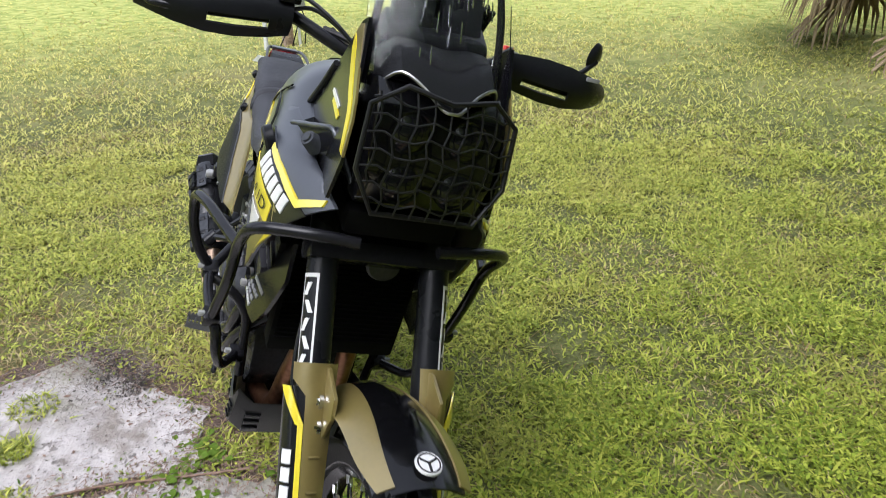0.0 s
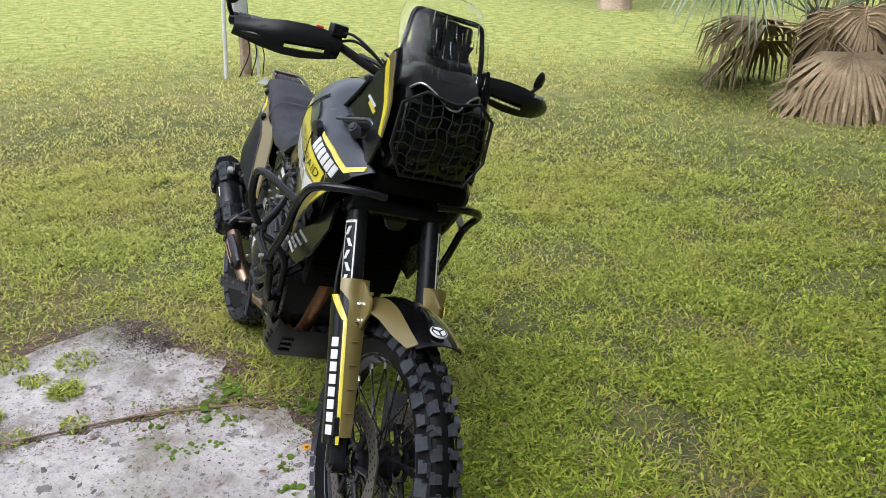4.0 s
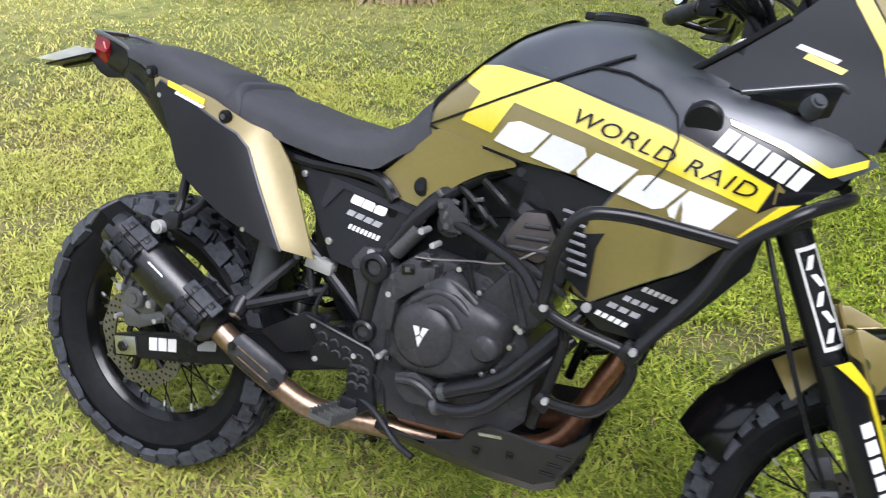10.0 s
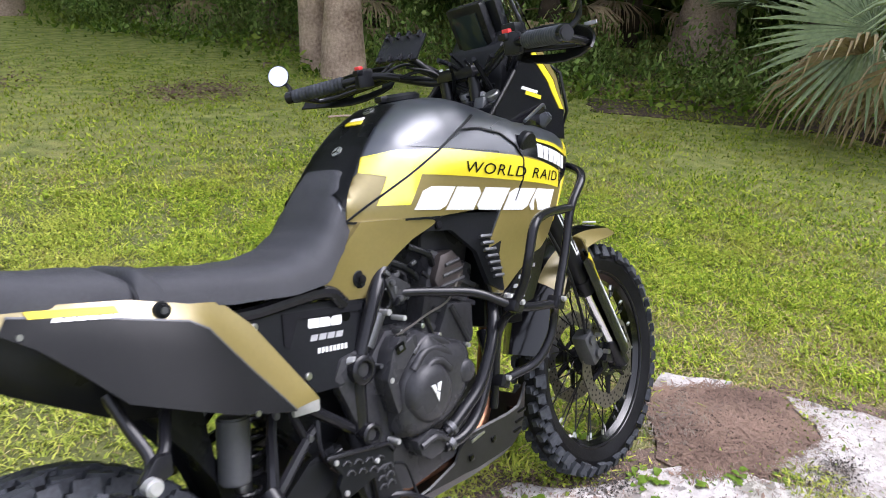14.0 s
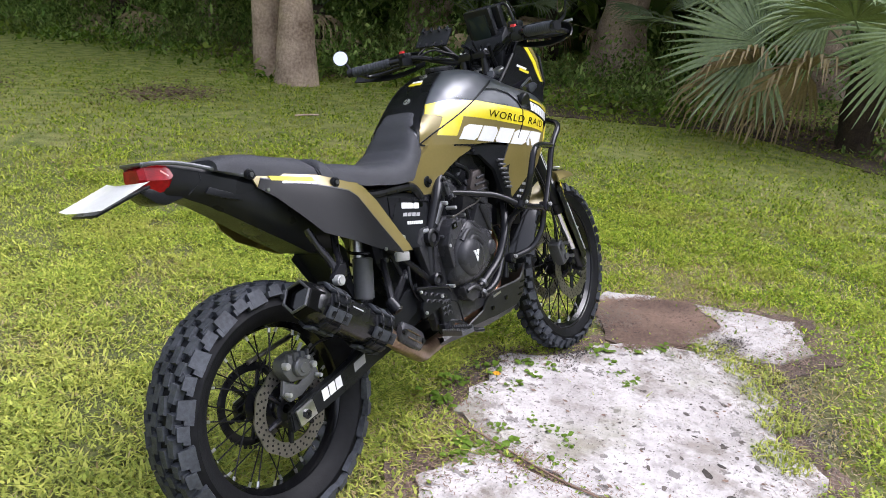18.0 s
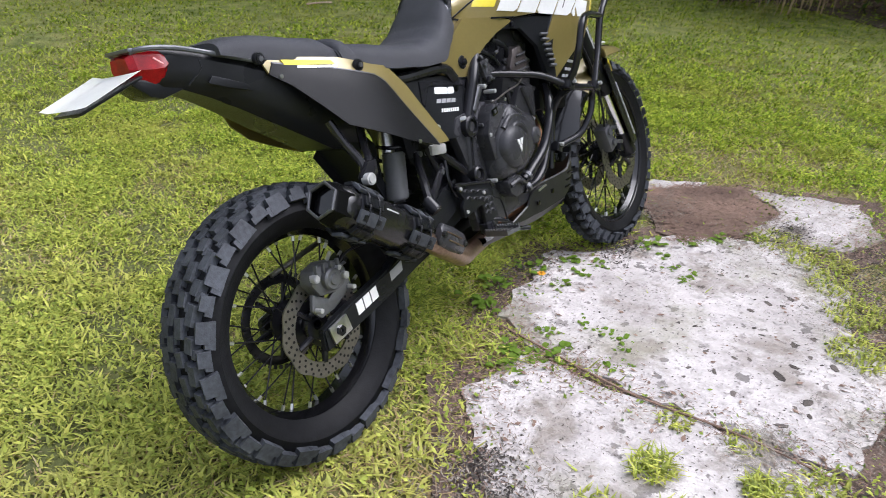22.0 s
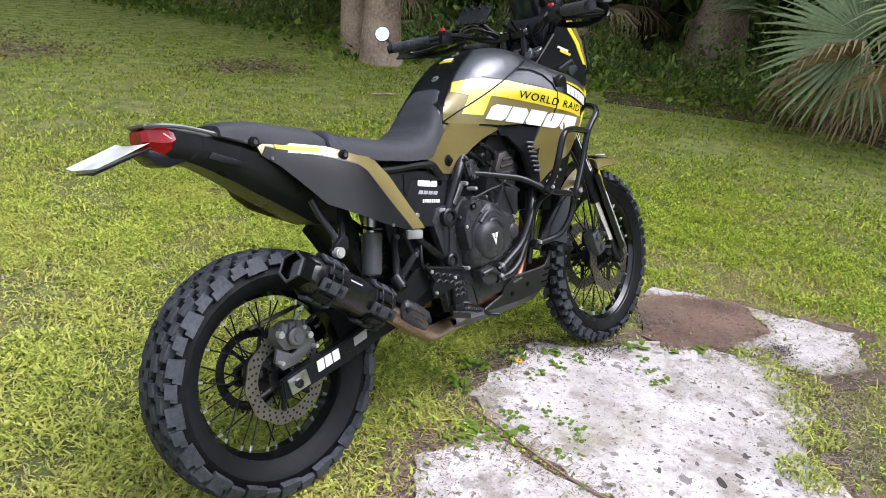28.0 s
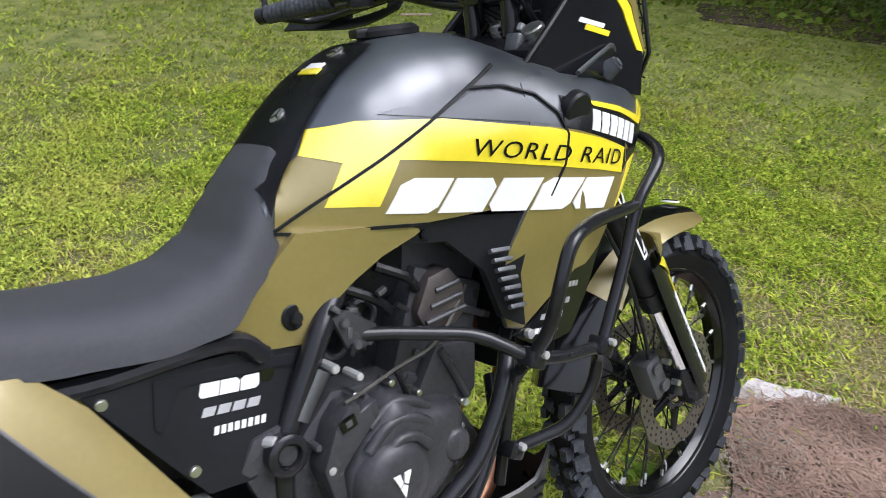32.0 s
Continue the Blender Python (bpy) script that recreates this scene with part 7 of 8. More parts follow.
# tower side panels
tower = lambda x, z: 0.130 + 0.10 * max(0, 1.16 - z) - 0.06 * max(0, z - 1.2)
for s in (-1, 1):
    tw = bpart("tower_panel", sheet([(1.125, 1.115), (1.18, 1.160), (1.245, 1.212), (1.335, 1.30), (1.365, 1.31), (1.39, 1.24), (1.425, 1.10), (1.405, 1.03), (1.34, 1.045), (1.24, 1.085)], tower, 0.0, 0.006, 0.03, s), INK, None, "gloss black nose side panel", 50)
    bpart("yellow_stripe", sheet([(1.318, 1.278), (1.336, 1.270), (1.402, 1.184), (1.424, 1.106), (1.408, 1.110), (1.380, 1.180), (1.322, 1.256)], tower, 0.0025, 0.004, 0.03, s), YELLOW, tw, "yellow front stripe", 50)
    bpart("olive_stripe", sheet([(1.322, 1.281), (1.338, 1.296), (1.352, 1.298), (1.420, 1.190), (1.432, 1.105), (1.426, 1.106), (1.405, 1.186), (1.340, 1.270)], tower, 0.002, 0.004, 0.03, s), OLIVE, tw, "", 50)
    blocks("panel_block", (1.275, 1.158), (1.335, 1.140), 0.010, 1, 0.004, YELLOW, 0.0022, 0.98, (s,), tower, tw)
    blocks("panel_block", (1.262, 1.172), (1.325, 1.155), 0.008, 1, 0.004, WHITE, 0.0022, 0.98, (s,), tower, tw)
    bpart("edge_rail", tube(bmesh.new(), [(1.12, s * 0.137, 1.118), (1.18, s * 0.133, 1.163), (1.245, s * 0.130, 1.216)], 0.006, 8), MATTGREY, tw, "grey panel edge")
    # recessed window in the shroud's top with the turn signal stub
    bm = bmesh.new()
    pane = [(1.215, 0.169, 1.094), (1.335, 0.134, 1.123), (1.372, 0.112, 1.066), (1.300, 0.152, 1.078)]
    top = [bm.verts.new((x, s * (y + 0.004), z + 0.004)) for x, y, z in pane]
    low = [bm.verts.new((x, s * (y - 0.014), z - 0.014)) for x, y, z in pane]
    bm.faces.new(top)
    bm.faces.new(low[::-1])
    for i in range(4):
        bm.faces.new((top[i], low[i], low[(i + 1) % 4], top[(i + 1) % 4]))
    win = bpart("shroud_window", bm, INK, None, "black recessed shroud window", 50)
    bm = tube(bmesh.new(), bent([(1.200, s * 0.176, 1.094), (1.340, s * 0.137, 1.128), (1.392, s * 0.103, 1.056)], 0.015), 0.0045, 8)
    bpart("window_frame", bm, DARKGREY, win, "dark grey raised window edge", 50)
    bm = rod(bmesh.new(), (1.300, s * 0.146, 1.082), (1.312, s * 0.172, 1.100), 0.019, 0.012, 20, 0.004)
    bpart("signal_stub", bm, RUBBER, win, "black rubber signal stub")
    bolt((1.345, s * 0.116, 1.074), (1.351, s * 0.132, 1.088), 0.008, win)
    bm = lathe(bmesh.new(), [(0.0, s * 0.006), (0.025, s * 0.006), (0.029, s * 0.002), (0.029, -s * 0.012), (0.0, -s * 0.012)], 28, Matrix.Translation((1.158, s * (skin(1.158, 1.03) + 0.001), 1.043)) @ Matrix.Rotation(radians(-s * 20), 4, "X"), False)
    bpart("round_plug", bm, BLACK, None, "round black plastic plug")
# screen and its bar
bm = bmesh.new()
rings = []
for x, z, w in ((1.435, 1.245, 0.110), (1.405, 1.31, 0.124), (1.365, 1.38, 0.122), (1.33, 1.44, 0.10), (1.32, 1.455, 0.07)):
    rings.append([bm.verts.new((x - 0.055 * t * t, t * w, z)) for t in (-1, -0.6, -0.2, 0.2, 0.6, 1)])
for a, b in zip(rings, rings[1:]):
    for k in range(5):
        bm.faces.new((a[k], a[k + 1], b[k + 1], b[k]))
bmesh.ops.recalc_face_normals(bm, faces=bm.faces)
bmesh.ops.solidify(bm, geom=bm.faces[:], thickness=0.003)
ws = bpart("windscreen", bm, SCREEN, None, "clear windscreen with modelled highlight streaks", 60)
ws.visible_shadow = False
bpart("screen_bar", tube(bmesh.new(), bent([(1.36, -0.112, 1.21), (1.335, -0.105, 1.33), (1.315, -0.092, 1.408), (1.315, 0.092, 1.408), (1.335, 0.105, 1.33), (1.36, 0.112, 1.21)], 0.02), 0.0065, 10), SATIN, None, "black screen support bar")
# thin bright tubes on the screen stand in for streaks of reflected light
for i in range(26):
    r = random.Random(i)
    y, z = r.uniform(-0.09, 0.09), r.uniform(1.27, 1.42)
    x = lerp_table(z, [(1.235, 1.435), (1.31, 1.405), (1.38, 1.365), (1.44, 1.33)]) - 4.4 * y * y + 0.004
    bpart("water_streak", tube(bmesh.new(), [(x, y, z), (x + 0.012, y + r.uniform(-0.003, 0.003), z - 0.03)], 0.0014, 5), CHROME if i % 3 else SCREEN, ws)
dash = bpart("dashboard", box(bmesh.new(), (1.275, 0, 1.322), (0.028, 0.115, 0.165), Matrix.Rotation(radians(-20), 4, "Y"), 0.008), BLACK, None, "black upright instrument display")
bpart("display", box(bmesh.new(), (1.258, 0, 1.318), (0.004, 0.078, 0.118), Matrix.Rotation(radians(-20), 4, "Y"), 0.001), DISPLAY, dash, "dark display glass")
bm = box(bmesh.new(), (1.315, -0.042, 1.315), (0.03, 0.07, 0.19), Matrix.Rotation(radians(-18), 4, "Y"), 0.008)
box(bm, (1.315, 0.042, 1.31), (0.03, 0.07, 0.18), Matrix.Rotation(radians(-18), 4, "Y"), 0.008)
bpart("tower_frame", bm, BLACK, None, "black instrument tower")

# ---- handlebar and controls ----
BAR = [(1.0, 0.44, 1.252), (1.075, 0.29, 1.264), (1.125, 0.21, 1.265), (1.185, 0.09, 1.225), (1.195, 0.0, 1.222)]
line = smooth_line([*BAR, *[(x, -y, z) for x, y, z in BAR[-2::-1]]], 5)
bar = bpart("handlebar", tube(bmesh.new(), line, 0.0115, 12), SATIN, None, "black tapered handlebar", 40, True)
for s in (-1, 1):
    g0, g1 = Vector((1.073, s * 0.300, 1.2630)), Vector((1.006, s * 0.430, 1.2525))
    ribs = [g0 + (g1 - g0) * (k / 56) for k in range(57)]
    bm = tube(bmesh.new(), ribs, [0.0175 if k % 4 < 2 else 0.0188 for k in range(57)], 18)
    bpart("grip", bm, RUBBER, bar, "black ribbed rubber grip", 40, True)
    bpart("bar_end", rod(bmesh.new(), g1, g1 + (g1 - g0).normalized() * 0.022, 0.0165, seg=16, bevel=0.003), SATIN, bar, "", 40, True)
    sw = box(bmesh.new(), (1.098, s * 0.245, 1.265), (0.045, 0.038, 0.05), Matrix.Rotation(radians(-s * 24), 4, "Z"), 0.008)
    box(sw, (1.075, s * 0.24, 1.28), (0.02, 0.02, 0.015), None, 0.003)
    bpart("switch_box", sw, BLACK, bar, "black switch housing", 40, True)
    bpart("red_switch", box(bmesh.new(), (1.083, s * 0.243, 1.292), (0.014, 0.018, 0.010), None, 0.002), REDSW, bar, "red kill switch", 40, True)
    lv = bent([(1.135, s * 0.235, 1.262), (1.13, s * 0.28, 1.256), (1.095, s * 0.36, 1.248), (1.075, s * 0.41, 1.246)], 0.03)
    bpart("lever", tube(bmesh.new(), lv, [0.007] * (len(lv) - 1) + [0.009], 8), SATIN, bar, "black lever", 40, True)
    # hand guard: a curved shell with a slot, on a bar round the grip
    hg = bmesh.new()
    rings = []
    for t in (0, 0.15, 0.35, 0.55, 0.75, 0.9, 1.0):
        y = 0.205 + (0.285 if s > 0 else 0.25) * t
        x = 1.175 - 0.02 * t - 0.105 * max(0, t - 0.55) ** 2 * 3
        h = 0.020 + 0.020 * math.sin(math.pi * min(1, t * 0.9 + 0.12))
        zc = 1.262 - 0.020 * t
        rings.append([hg.verts.new((x - 0.018 * abs(q) ** 2, s * y, zc + q * h * (1.0 if q > 0 else 1.15))) for q in (-1, -0.6, -0.2, 0.2, 0.6, 1)])
    for a, b in zip(rings, rings[1:]):
        for k in range(5):
            if not (k == 1 and a is rings[1]) and not (k == 1 and a is rings[2]):
                hg.faces.new((a[k], a[k + 1], b[k + 1], b[k]))
    bmesh.ops.recalc_face_normals(hg, faces=hg.faces)
    bmesh.ops.solidify(hg, geom=hg.faces[:], thickness=0.005)
    sh = bpart("hand_guard", hg, BLACK, None, "black plastic hand guard", 50, True)
    bpart("guard_bar", tube(bmesh.new(), bent([(1.15, s * 0.205, 1.255), (1.135, s * 0.40, 1.235), (1.10, s * 0.438, 1.232), (1.02, s * 0.425, 1.247)], 0.03), 0.0085, 10), SATIN, sh, "black guard bar", 40, True)
    blocks_m = box(bmesh.new(), (1.148, s * 0.415, 1.275), (0.004, 0.03, 0.008), None, 0.001)
    bpart("guard_mark", blocks_m, GREYVINYL, sh, "", 40, True)
    # round mirror on a short stalk
    mc = Vector((1.010, s * (0.485 if s > 0 else 0.465), 1.315))
    bm = tube(bmesh.new(), smooth_line([(1.004, s * 0.445, 1.256), (1.022, s * 0.462, 1.278), mc + Vector((0.010, s * 0.004, -0.01))]), 0.006, 8)
    mr = bpart("mirror", bm, BLACK, None, "small round bar-end mirror", 40, True)
    back = Matrix.Translation(mc) @ Matrix.Rotation(radians(90 + s * 38), 4, "Z") @ Matrix.Rotation(radians(8), 4, "X")
    bpart("mirror_shell", lathe(bmesh.new(), [(0.0, -0.012), (0.016, -0.011), (0.027, -0.005), (0.030, 0.002), (0.028, 0.003), (0.0, 0.0)], 28, back, False), BLACK, mr, "", 50, True)
    bpart("mirror_face", lathe(bmesh.new(), [(0.0, 0.0032), (0.015, 0.0038), (0.0275, 0.0032)], 28, back, False), MIRROR, mr, "silver mirror glass", 50, True)
    # fluid pot, cables
    if s < 0:
        bpart("brake_reservoir", box(bmesh.new(), (1.15, -0.215, 1.30), (0.045, 0.04, 0.03), None, 0.006), BLACK, bar, "black front brake reservoir", 40, True)
    for k in range(2):
        bpart("cable", tube(bmesh.new(), smooth_line([(1.12, s * 0.22, 1.262), (1.20, s * (0.17 + 0.02 * k), 1.285 + 0.015 * k), (1.27, s * 0.09, 1.22), (1.23, s * 0.05, 1.08)]), 0.0038, 8), BLACK, None, "", 40, True)
bm = box(bmesh.new(), (1.192, 0, 1.232), (0.045, 0.12, 0.03), None, 0.008)
for y in (-0.045, 0.045):
    rod(bm, (1.19, y, 1.16), (1.19, y, 1.225), 0.016, seg=16)
bpart("bar_clamp", bm, SATIN, bar, "black handlebar clamp", 40, True)
for y in (-0.045, 0.045):
    for dx in (-0.014, 0.014):
        bpart("bolt", rod(bmesh.new(), (1.192 + dx, y, 1.245), (1.192 + dx, y, 1.252), 0.005, seg=8), ALU, bar, "", 40, True)
pm = bmesh.new()
rod(pm, (1.18, 0.06, 1.235), (1.13, 0.10, 1.295), 0.009, seg=12)
rod(pm, (1.14, 0.09, 1.285), (1.125, 0.105, 1.305), 0.016, seg=12)
ph = bpart("phone_mount", pm, BLACK, None, "black ball-jointed phone mount", 40, True)
tilt = Matrix.Rotation(radians(-50), 4, "Y") @ Matrix.Rotation(radians(8), 4, "X")
o = Vector((1.112, 0.11, 1.318))
bpart("mount_plate", box(bmesh.new(), o, (0.08, 0.13, 0.008), tilt, 0.003), BLACK, ph, "", 40, True)
for i in range(4):
    for dx in (-0.036, 0.036):
        bpart("mount_rib", box(bmesh.new(), o + tilt.to_3x3() @ Vector((dx, -0.05 + 0.033 * i, 0.007)), (0.018, 0.008, 0.012), tilt, 0.002), SATIN, ph, "", 40, True)
bpart("dash_shroud", prism([(1.235, 1.17), (1.262, 1.29), (1.30, 1.33), (1.35, 1.30), (1.37, 1.20), (1.33, 1.14)], -0.088, 0.088, 0.012), BLACK, None, "black instrument shroud", 40)
for i in range(10):
    r = random.Random(70 + i)
    y0, y1 = r.uniform(-0.17, 0.17), r.uniform(-0.1, 0.1)
    a, b = Vector((1.10 + r.uniform(0, 0.05), y0, 1.255 + r.uniform(-0.01, 0.02))), Vector((1.26 + r.uniform(0, 0.06), y1, 1.13 + r.uniform(0, 0.06)))
    bpart("wire", tube(bmesh.new(), smooth_line([a, a.lerp(b, 0.35) + Vector((0, 0, r.uniform(-0.01, 0.03))), a.lerp(b, 0.7) + Vector((0, r.uniform(-0.02, 0.02), -0.02)), b]), r.choice((0.0035, 0.0045, 0.006)), 8), BLACK, None, "black control cable", 40, True)
for x, y, z in ((1.225, -0.10, 1.165), (1.255, -0.075, 1.15), (1.20, -0.06, 1.17)):
    bpart("wire_clip", box(bmesh.new(), (x, y, z), (0.022, 0.018, 0.014), Matrix.Rotation(radians(30), 4, "Y"), 0.004), SILVER, None, "bright metal bracket")
bpart("ignition_switch", rod(bmesh.new(), (1.215, 0, 1.155), (1.205, 0, 1.185), 0.018, seg=16, bevel=0.003), ALU, None, "silver ignition switch", 40, True)
for i in range(8):
    r = random.Random(40 + i)
    a = Vector((1.17 + r.uniform(0, 0.06), r.uniform(-0.09, 0.09), 1.15 + r.uniform(0, 0.05)))
    b = Vector((1.27 + r.uniform(0, 0.05), r.uniform(-0.09, 0.09), 1.12 + r.uniform(0, 0.12)))
    bpart("wire", tube(bmesh.new(), smooth_line([a, (a + b) / 2 + Vector((0, r.uniform(-0.03, 0.03), r.uniform(-0.03, 0.05))), b]), 0.0035, 6), BLACK)
for s in (-1, 1):
    bpart("wiring_pod", box(bmesh.new(), (1.17, s * 0.085, 1.145), (0.05, 0.03, 0.03), Matrix.Rotation(radians(20), 4, "Y"), 0.006), CASTALU)
    bm = box(bmesh.new(), (1.29, s * 0.06, 1.16), (0.07, 0.02, 0.11), Matrix.Rotation(radians(-25), 4, "Y"), 0.006)
    bpart("tower_stay", bm, BLACK)
# black belly between fork and radiator
bm = box(bmesh.new(), (1.235, 0, 0.96), (0.12, 0.17, 0.14), Matrix.Rotation(radians(-27), 4, "Y"), 0.02)
bpart("head_fairing", bm, CORE, None, "black steering head cover")
bm = box(bmesh.new(), (1.33, 0, 1.0), (0.12, 0.2, 0.05), Matrix.Rotation(radians(12), 4, "Y"), 0.015)
bpart("under_cowl", bm, CORE, None, "black cowl under the headlamp")
bpart("horn", lathe(bmesh.new(), [(0.0, 0.0), (0.03, 0.0), (0.034, 0.008), (0.03, 0.018), (0.0, 0.02)], 24, Matrix.Translation((1.275, 0.02, 0.88)) @ Matrix.Rotation(radians(-90), 4, "Z"), False), CASTALU, None, "grey round horn")


# ---- woods and far things ----
def frond_fan(bm, base, tip, width, n, droop, rng, across=None):
    """A fan of pleated segments spreading from the end of a stalk."""
    base, tip = Vector(base), Vector(tip)
    d = (tip - base).normalized()
    side = across or d.cross(Vector((0, 0, 1))).normalized()
    up = side.cross(d)
    down = Vector((0, 0, -1))
    for i in range(n):
        t = (i + 0.5) / n * 2 - 1
        a = t * radians(115)
        L = width * (0.75 + 0.25 * math.cos(a * 0.6)) * rng.uniform(0.88, 1.06)
        out = (d * math.cos(a) + side * math.sin(a) + up * rng.uniform(-0.05, 0.05)).normalized()
        w = side * math.cos(a) - d * math.sin(a)
        sag = droop * rng.uniform(0.7, 1.3)
        line = [tip, tip + out * L * 0.4 + down * L * 0.03 * sag, tip + out * L * 0.72 + down * L * 0.16 * sag, tip + out * L * (1 - 0.12 * min(sag, 2)) + down * L * 0.42 * sag]
        prev = None
        for p, q in zip(line, (0.004, 0.027 * L * 44 / n, 0.017 * L * 44 / n, 0.0015)):
            ring = [bm.verts.new(p - w * q), bm.verts.new(p + up * q * 0.6), bm.verts.new(p + w * q)]
            if prev:
                bm.faces.new((prev[0], prev[1], ring[1], ring[0]))
                bm.faces.new((prev[1], prev[2], ring[2], ring[1]))
            prev = ring


# stem brown, taken darker to paint in the shady hollow beneath the fronds
SHADED_SHAG = mat("palm_shag_shaded", (0.035, 0.024, 0.016), 0.95, vary=0.5, scale=20, bump=1.0, bump_scale=60, color2=(0.10, 0.07, 0.045), bump_dist=0.02)


def palmetto(x, y, h, spread, n, dead, seed, label, fans=()):
    """A fan palm: a short shaggy stem, green fans on stalks and a skirt of dead ones."""
    rng = random.Random(seed)
    place = pose(x, y, -0.03, 0, 0, rng.uniform(0, 360))
    root = thing("fan_palm", label, "palm", place, "fan palms")
    bm = tube(bmesh.new(), smooth_line([(0, 0, 0), (0.03, 0.02, h * 0.3), (0.02, -0.02, h * 0.62)], 4), [0.17, 0.18, 0.19, 0.19, 0.2, 0.19, 0.18, 0.17, 0.14], 12)
    for v in bm.verts:
        v.co += Vector((noise.noise(v.co * 9), noise.noise(v.co * 9 + Vector((5, 0, 0))), 0)) * 0.05
    part("stem", bm, SHADED_SHAG, root, "shaggy brown stem, darkened to stand for the shaded hollow")
    for i in range(n):
        a = i * 2.399 + rng.uniform(-0.2, 0.2)
        el = rng.uniform(0.15, 1.15)
        L = spread * rng.uniform(0.55, 0.8)
        base = Vector((0.1 * math.cos(a), 0.1 * math.sin(a), h * 0.58))
        tip = base + Vector((math.cos(a) * math.cos(el), math.sin(a) * math.cos(el), math.sin(el))) * L
        bm = tube(bmesh.new(), smooth_line([base, (base + tip) / 2 + Vector((0, 0, 0.06)), tip], 3), 0.011, 6)
        st = part("stalk", bm, FROND, root)
        bm = bmesh.new()
        frond_fan(bm, base, tip, spread * rng.uniform(0.5, 0.68), 40, rng.uniform(0.2, 0.7), rng)
        part("frond", bm, FROND, root, "", 0)
    for i in range(dead):
        a = i * 2.1 + rng.uniform(-0.3, 0.3)
        L = spread * rng.uniform(0.35, 0.6)
        base = Vector((0.12 * math.cos(a), 0.12 * math.sin(a), h * 0.5))
        tip = base + Vector((math.cos(a) * 0.8, math.sin(a) * 0.8, rng.uniform(-0.5, 0.1))) * L
        bm = tube(bmesh.new(), [base, tip], 0.009, 5)
        frond_fan(bm, base, tip, spread * 0.55, 36, rng.uniform(1.3, 2.2), rng)
        part("dead_frond", bm, STRAW, root, "dry brown hanging frond", 0)
    for hub, d, across, width, droop, dry in fans:
        hub, d, base = Vector(hub), Vector(d).normalized(), Vector((x, y, h * 0.55))
        bm = tube(bmesh.new(), smooth_line([base, (base + hub) / 2 + Vector((0, 0, 0.08)), hub], 4), 0.011, 6)
        frond_fan(bm, hub - d, hub, width, 40, droop, rng, Vector(across).normalized())
        bm.transform(place.inverted())
        part("dead_frond" if dry else "frond", bm, STRAW if dry else FROND, root, "dry brown hanging frond" if dry else "", 0)
    return root


palmetto(14.2, 7.0, 1.7, 1.6, 10, 3, 1, "fan palm beside the broad oak trunk")
palmetto(8.5, 0.0, 1.5, 1.6, 7, 0, 2, "large green fan palm with dry lower fronds at the wood's edge", [((7.74, 0.98, 1.08), (-0.25, 0.93, -0.05), (0.5, 0.16, 0.85), 1.12, 0.2, False), ((7.66, 1.0, 0.84), (-0.25, 0.80, -0.3), (-0.75, -0.1, 0.55), 1.0, 1.2, True), ((7.6, 0.45, 0.85), (-0.3, 0.80, -0.35), (-0.7, -0.2, 0.5), 0.95, 1.3, True), ((7.6, 0.35, 1.5), (-0.5, 0.7, 0.3), (0.2, -0.3, 0.9), 0.9, 0.4, False), ((7.6, -0.5, 1.3), (-0.2, 0.9, -0.25), (0.15, 0.25, 0.95), 0.95, 0.3, False), ((8.1, 1.15, 1.75), (-0.3, 0.9, 0.1), (0.3, 0.0, 0.95), 0.95, 0.35, False), ((8.0, -0.2, 1.9), (-0.5, 0.8, 0.2), (0.3, 0.0, 0.95), 0.95, 0.35, False)])
palmetto(8.2, -1.9, 1.5, 1.7, 9, 2, 3, "large green fan palm with dry lower fronds at the wood's edge")
palmetto(10.8, 6.6, 1.6, 1.6, 12, 3, 4, "fan palm with many brown fronds among the trees")
palmetto(9.5, 9.4, 1.4, 1.5, 11, 4, 5, "fan palm with many brown fronds among the trees")
palmetto(7.6, 12.6, 1.3, 1.5, 10, 5, 6, "fan palm with many brown fronds among the trees")
palmetto(12.2, 2.9, 1.6, 1.6, 9, 3, 7, "fan palm in the shade of the trees")
palmetto(-3.1, 6.3, 1.45, 1.6, 12, 9, 8, "fan palm on the lawn with a skirt of dead fronds", [((-3.05, 5.55, 1.5), (0.1, -0.9, -0.2), (0.9, 0.1, -0.3), 0.95, 0.9, False), ((-3.0, 5.0, 1.4), (0.1, -0.9, -0.3), (0.9, 0.1, -0.3), 0.9, 0.9, False), ((-2.75, 6.3, 0.82), (0.3, -0.3, -0.9), (0.7, 0.7, 0.0), 0.75, 1.6, True), ((-2.9, 6.7, 0.85), (0.2, 0.3, -0.9), (0.7, -0.7, 0.0), 0.75, 1.6, True), ((-2.7, 6.5, 0.9), (0.6, 0.0, -0.8), (0.0, 1.0, 0.0), 0.75, 1.6, True)])
palmetto(-4.4, 9.2, 2.0, 1.8, 15, 4, 9, "tall fan palm with a brown skirt of dead fronds")


